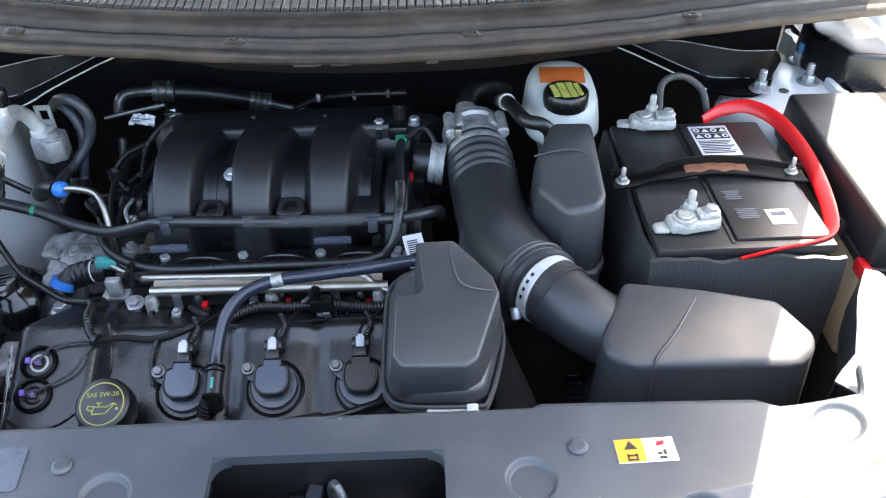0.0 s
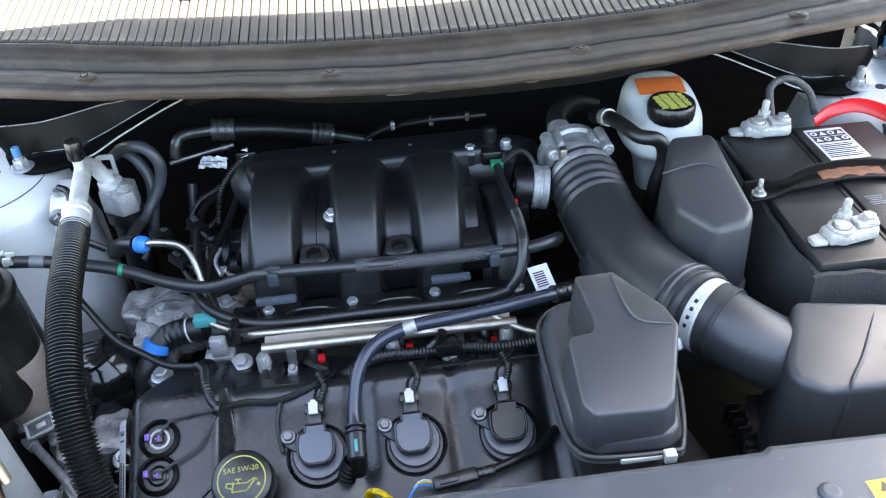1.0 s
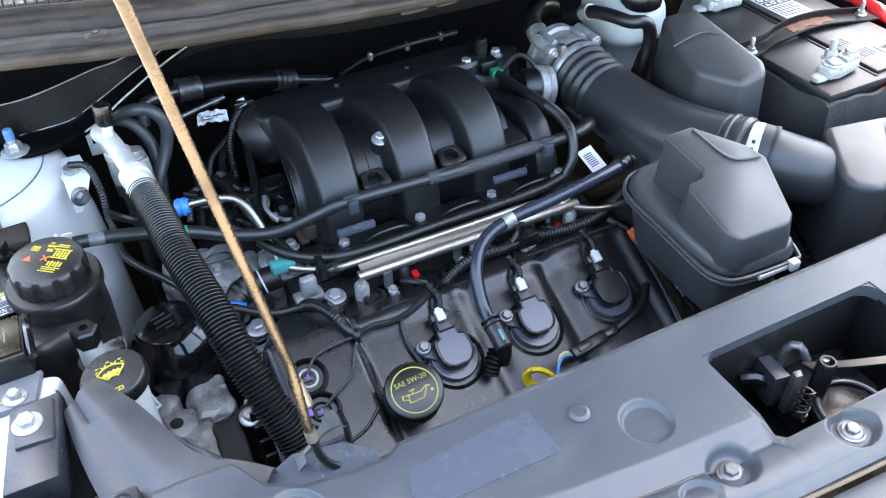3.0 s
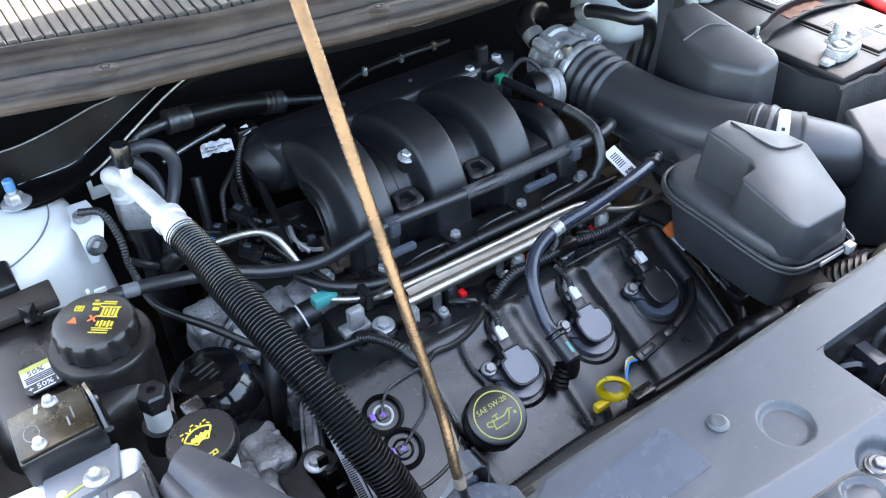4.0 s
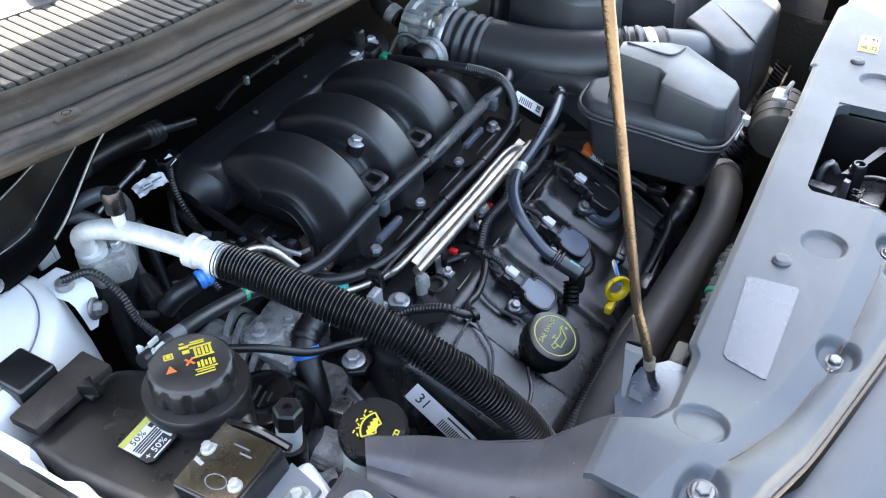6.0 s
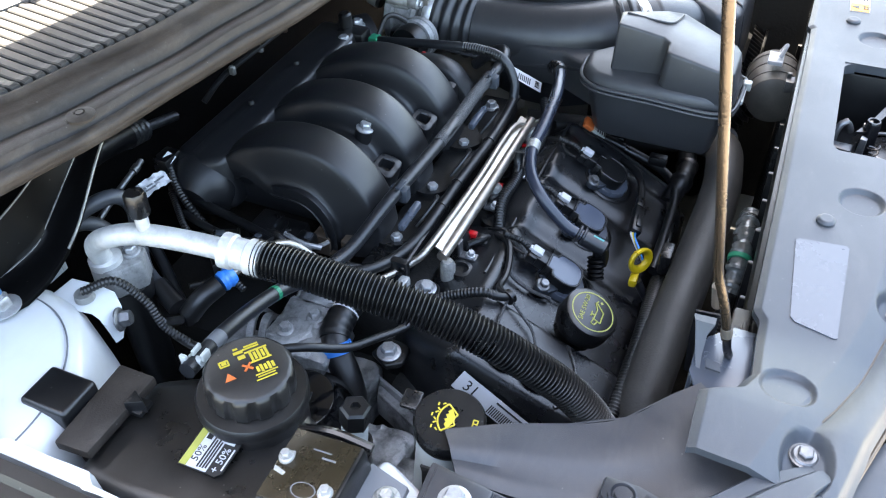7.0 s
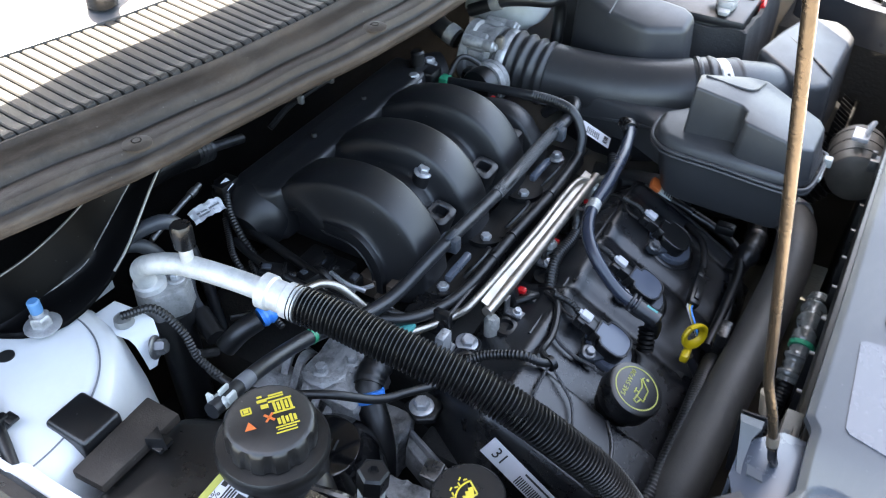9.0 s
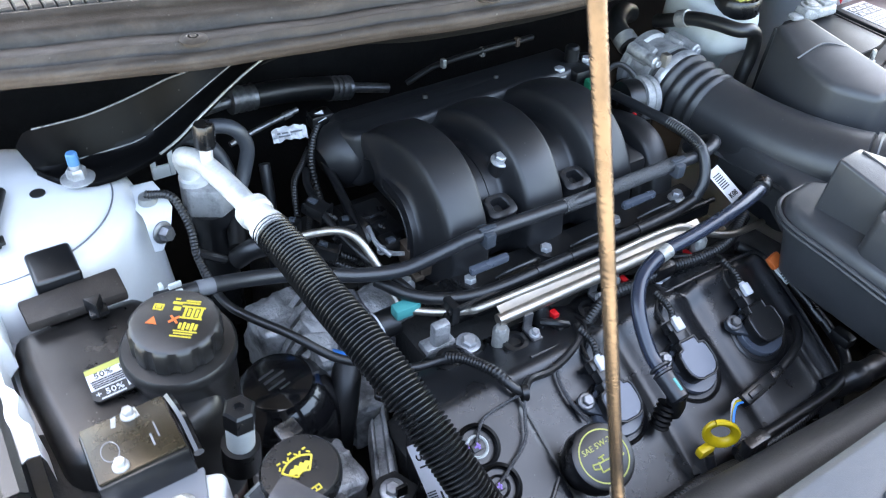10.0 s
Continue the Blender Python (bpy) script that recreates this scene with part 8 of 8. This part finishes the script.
for y in np.linspace(0.63, 0.735, 6):
    part("rib", box((-0.522, y, 0.80), (0.012, 0.004, 0.06), 0.001), PLASTIC, eb)

# cable along the fender rail
fc = thing("fender_cable", (-0.775, 1.055, 1.0), "black cable clipped along the inner fender edge", "cable")
part("cable", tube([(-0.750, 1.13, 1.004), (-0.762, 1.092, 1.006), (-0.772, 1.061, 1.006), (-0.785, 1.030, 1.003), (-0.800, 1.00, 0.99)], 0.0055, 12), RUBBER, fc)
part("clip", join(box((-0.774, 1.052, 1.004), (0.018, 0.008, 0.015), 0.002), box((-0.766, 1.047, 1.007), (0.010, 0.012, 0.004), 0.001)), PLASTIC, fc)
part("clip", box((-0.800, 1.002, 0.996), (0.012, 0.010, 0.012), 0.002), PLASTIC, fc)

# steel pipe low beside the washer filler
sp = thing("steel_pipe", (-0.62, 0.76, 0.80), "dull steel pipe running low beside the washer filler", "pipe")
part("tube", tube([(-0.760, 0.915, 0.795), (-0.705, 0.853, 0.80), (-0.64, 0.783, 0.806), (-0.583, 0.716, 0.81), (-0.55, 0.675, 0.80)], 0.0056, 12), STEEL, sp)
part("union", tube([(-0.655, 0.799, 0.8045), (-0.643, 0.786, 0.8055)], 0.0085, 6), STEEL, sp)
# pale connector frame and holed casting below the rod
lc = thing("low_connector", (-0.632, 0.798, 0.815), "pale grey square connector low beside the washer filler", "connector")
mc = axes((-0.632, 0.798, 0.828), (0.92, 0.38, 0), (-0.1, -0.5, 0.85))
part("frame", join(*[box(c, d, 0.001, mc) for c, d in (((0, 0.0095, 0), (0.036, 0.003, 0.006)), ((0, -0.0095, 0), (0.036, 0.003, 0.006)), ((0.0165, 0, 0), (0.003, 0.016, 0.006)), ((-0.0165, 0, 0), (0.003, 0.016, 0.006)))]), MILK, lc)
part("body", box((0, 0, -0.008), (0.034, 0.018, 0.014), 0.002, mc), GREY, lc)
part("latch", box((0.002, 0, 0.001), (0.012, 0.006, 0.004), 0.001, mc), MILK, lc)
part("lead", tube([mc @ Vector((-0.017, 0, -0.006)), mc @ Vector((-0.03, 0.004, -0.01)), mc @ Vector((-0.045, 0.016, -0.03))], 0.004, 8), RUBBER, lc)
cb = thing("holed_casting", (-0.597, 0.772, 0.78), "weathered grey cast lug with a hole beside the pump", "bracket")
part("pad", prism([(-0.618, 0.790), (-0.612, 0.757), (-0.600, 0.750), (-0.580, 0.762), (-0.578, 0.790), (-0.598, 0.800)], 0.790, 0.812, 0.002, 0.004), CAST, cb)
part("hole", lathe([(0.0075, 0), (0.0075, 0.0013), (0, 0.0013)], (-0.603, 0.775, 0.8115), seg=20), BLACKINK, cb)
part("arm", prism([(-0.590, 0.795), (-0.575, 0.765), (-0.545, 0.775), (-0.545, 0.805)], 0.775, 0.802, 0.003, 0.005), CAST, cb)
# harness round the right end of the valve cover
hn = thing("valve_cover_harness", (0.0, 0.68, 0.83), "black taped harness curving round the valve cover's end", "wiring loom")
part("trunk", tube([(-0.21, 0.597, 0.822), (-0.12, 0.598, 0.820), (-0.04, 0.603, 0.815), (0.004, 0.622, 0.815), (0.020, 0.665, 0.825), (0.018, 0.72, 0.845), (0.005, 0.765, 0.862), (-0.015, 0.790, 0.872)], 0.0065, 12), RUBBER, hn)
part("plug", box((0.012, 0.640, 0.832), (0.016, 0.026, 0.014), 0.003), PLASTIC, hn)
part("plug", box((0.028, 0.705, 0.842), (0.014, 0.024, 0.014), 0.003), PLASTIC, hn)
part("tape", tube([(0.0195, 0.672, 0.827), (0.020, 0.690, 0.833)], 0.0074, 12), PLASTIC, hn)
# wires and plugs under the outer runner
for k, (pts, r) in enumerate((([(-0.410, 1.151, 0.932), (-0.430, 1.128, 0.930), (-0.455, 1.098, 0.928), (-0.470, 1.06, 0.91)], 0.0042),
                              ([(-0.392, 1.168, 0.922), (-0.401, 1.12, 0.920), (-0.408, 1.076, 0.918), (-0.416, 1.034, 0.916), (-0.426, 0.990, 0.914), (-0.436, 0.94, 0.90)], 0.0056),
                              ([(-0.43, 1.10, 0.90), (-0.46, 1.05, 0.895), (-0.47, 1.0, 0.90), (-0.455, 0.955, 0.905), (-0.425, 0.93, 0.905)], 0.0040),
                              ([(-0.52, 1.05, 0.91), (-0.49, 1.03, 0.905), (-0.46, 1.035, 0.90), (-0.43, 1.03, 0.905)], 0.0034))):
    solo("engine_wire", tube(pts, r, 10) if k % 2 else ribbed(pts, r, 0.0038, 0.0008, 10), RUBBER, pts[0], "thin black wire in the gap beside the manifold", "wire", group="wires beside the manifold")
ck = thing("vacuum_actuator", (-0.40, 1.0, 0.88), "black vacuum actuator with a steel lever under the outer runner", "actuator")
part("canister", lathe([(0.022, 0), (0.024, 0.004), (0.024, 0.012), (0.017, 0.020), (0.008, 0.024), (0, 0.024)], (-0.415, 1.015, 0.890), (-0.7, -0.3, 0.6), 28), PLASTIC, ck)
part("nipple", tube([(-0.430, 1.008, 0.905), (-0.442, 1.003, 0.914), (-0.455, 1.000, 0.912)], 0.0035, 8), PLASTIC, ck)
part("plug", box((-0.398, 0.975, 0.902), (0.020, 0.022, 0.016), 0.003), PLASTIC, ck)
part("plug_lock", box((-0.398, 0.970, 0.911), (0.010, 0.008, 0.004), 0.001), COVER, ck)
part("lever", tube([(-0.395, 0.945, 0.908), (-0.405, 0.955, 0.905), (-0.41, 0.975, 0.90)], 0.0028, 8), STEEL, ck)
part("bracket", join(box((-0.375, 0.930, 0.893), (0.022, 0.012, 0.022), 0.002), box((-0.388, 0.935, 0.884), (0.012, 0.026, 0.006), 0.001)), BROWN, ck, "dull brown bracket")
part("pin", bolt((-0.412, 0.965, 0.905), (-0.6, -0.2, 0.7), 0.004, 0.005), STEEL, ck)
for k, (c, sz, ang) in enumerate((((-0.452, 1.045, 0.925), (0.020, 0.030, 0.016), 0.5), ((-0.432, 1.012, 0.915), (0.018, 0.022, 0.014), -0.3), ((-0.470, 0.985, 0.915), (0.016, 0.028, 0.014), 0.9), ((-0.395, 1.015, 0.905), (0.022, 0.018, 0.012), 0.2), ((-0.495, 1.020, 0.930), (0.018, 0.024, 0.018), -0.7))):
    m = Matrix.Translation(c) @ Matrix.Rotation(ang, 4, "Z") @ Matrix.Rotation(0.3 * ang, 4, "X")
    gp = thing("gap_plug", Vector(c) - Vector((0, 0, sz[2] / 2)), "black plug with a locking lug in the gap beside the manifold", "connector", group="plugs beside the manifold")
    part("body", box((0, 0, 0), sz, 0.002, m), PLASTIC, gp)
    part("lug", box((0, sz[1] * 0.2, sz[2] * 0.55), (sz[0] * 0.4, sz[1] * 0.35, 0.003), 0.0006, m), COVER, gp)
    part("collar", box((0, -sz[1] * 0.45, 0), (sz[0] * 1.15, 0.003, sz[2] * 1.15), 0.0008, m), PLASTIC, gp)
    part("lead", ribbed([m @ Vector(p) for p in ((0, -sz[1] * 0.5, 0), (0.004, -sz[1] * 0.5 - 0.012, -0.004), (0.012, -sz[1] * 0.5 - 0.028, -0.014))], 0.0042, 0.0036, 0.0008, 10), RUBBER, gp)
# bracket left of the fuel rail
rb = thing("rail_bracket", (-0.412, 0.843, 0.87), "grey cast bracket beside the fuel rail", "bracket")
part("post", box((-0.412, 0.843, 0.882), (0.020, 0.012, 0.030), 0.003), CAST, rb)
part("foot", prism([(-0.432, 0.835), (-0.395, 0.835), (-0.395, 0.855), (-0.432, 0.855)], 0.862, 0.870, 0.001, 0.002), CAST, rb)
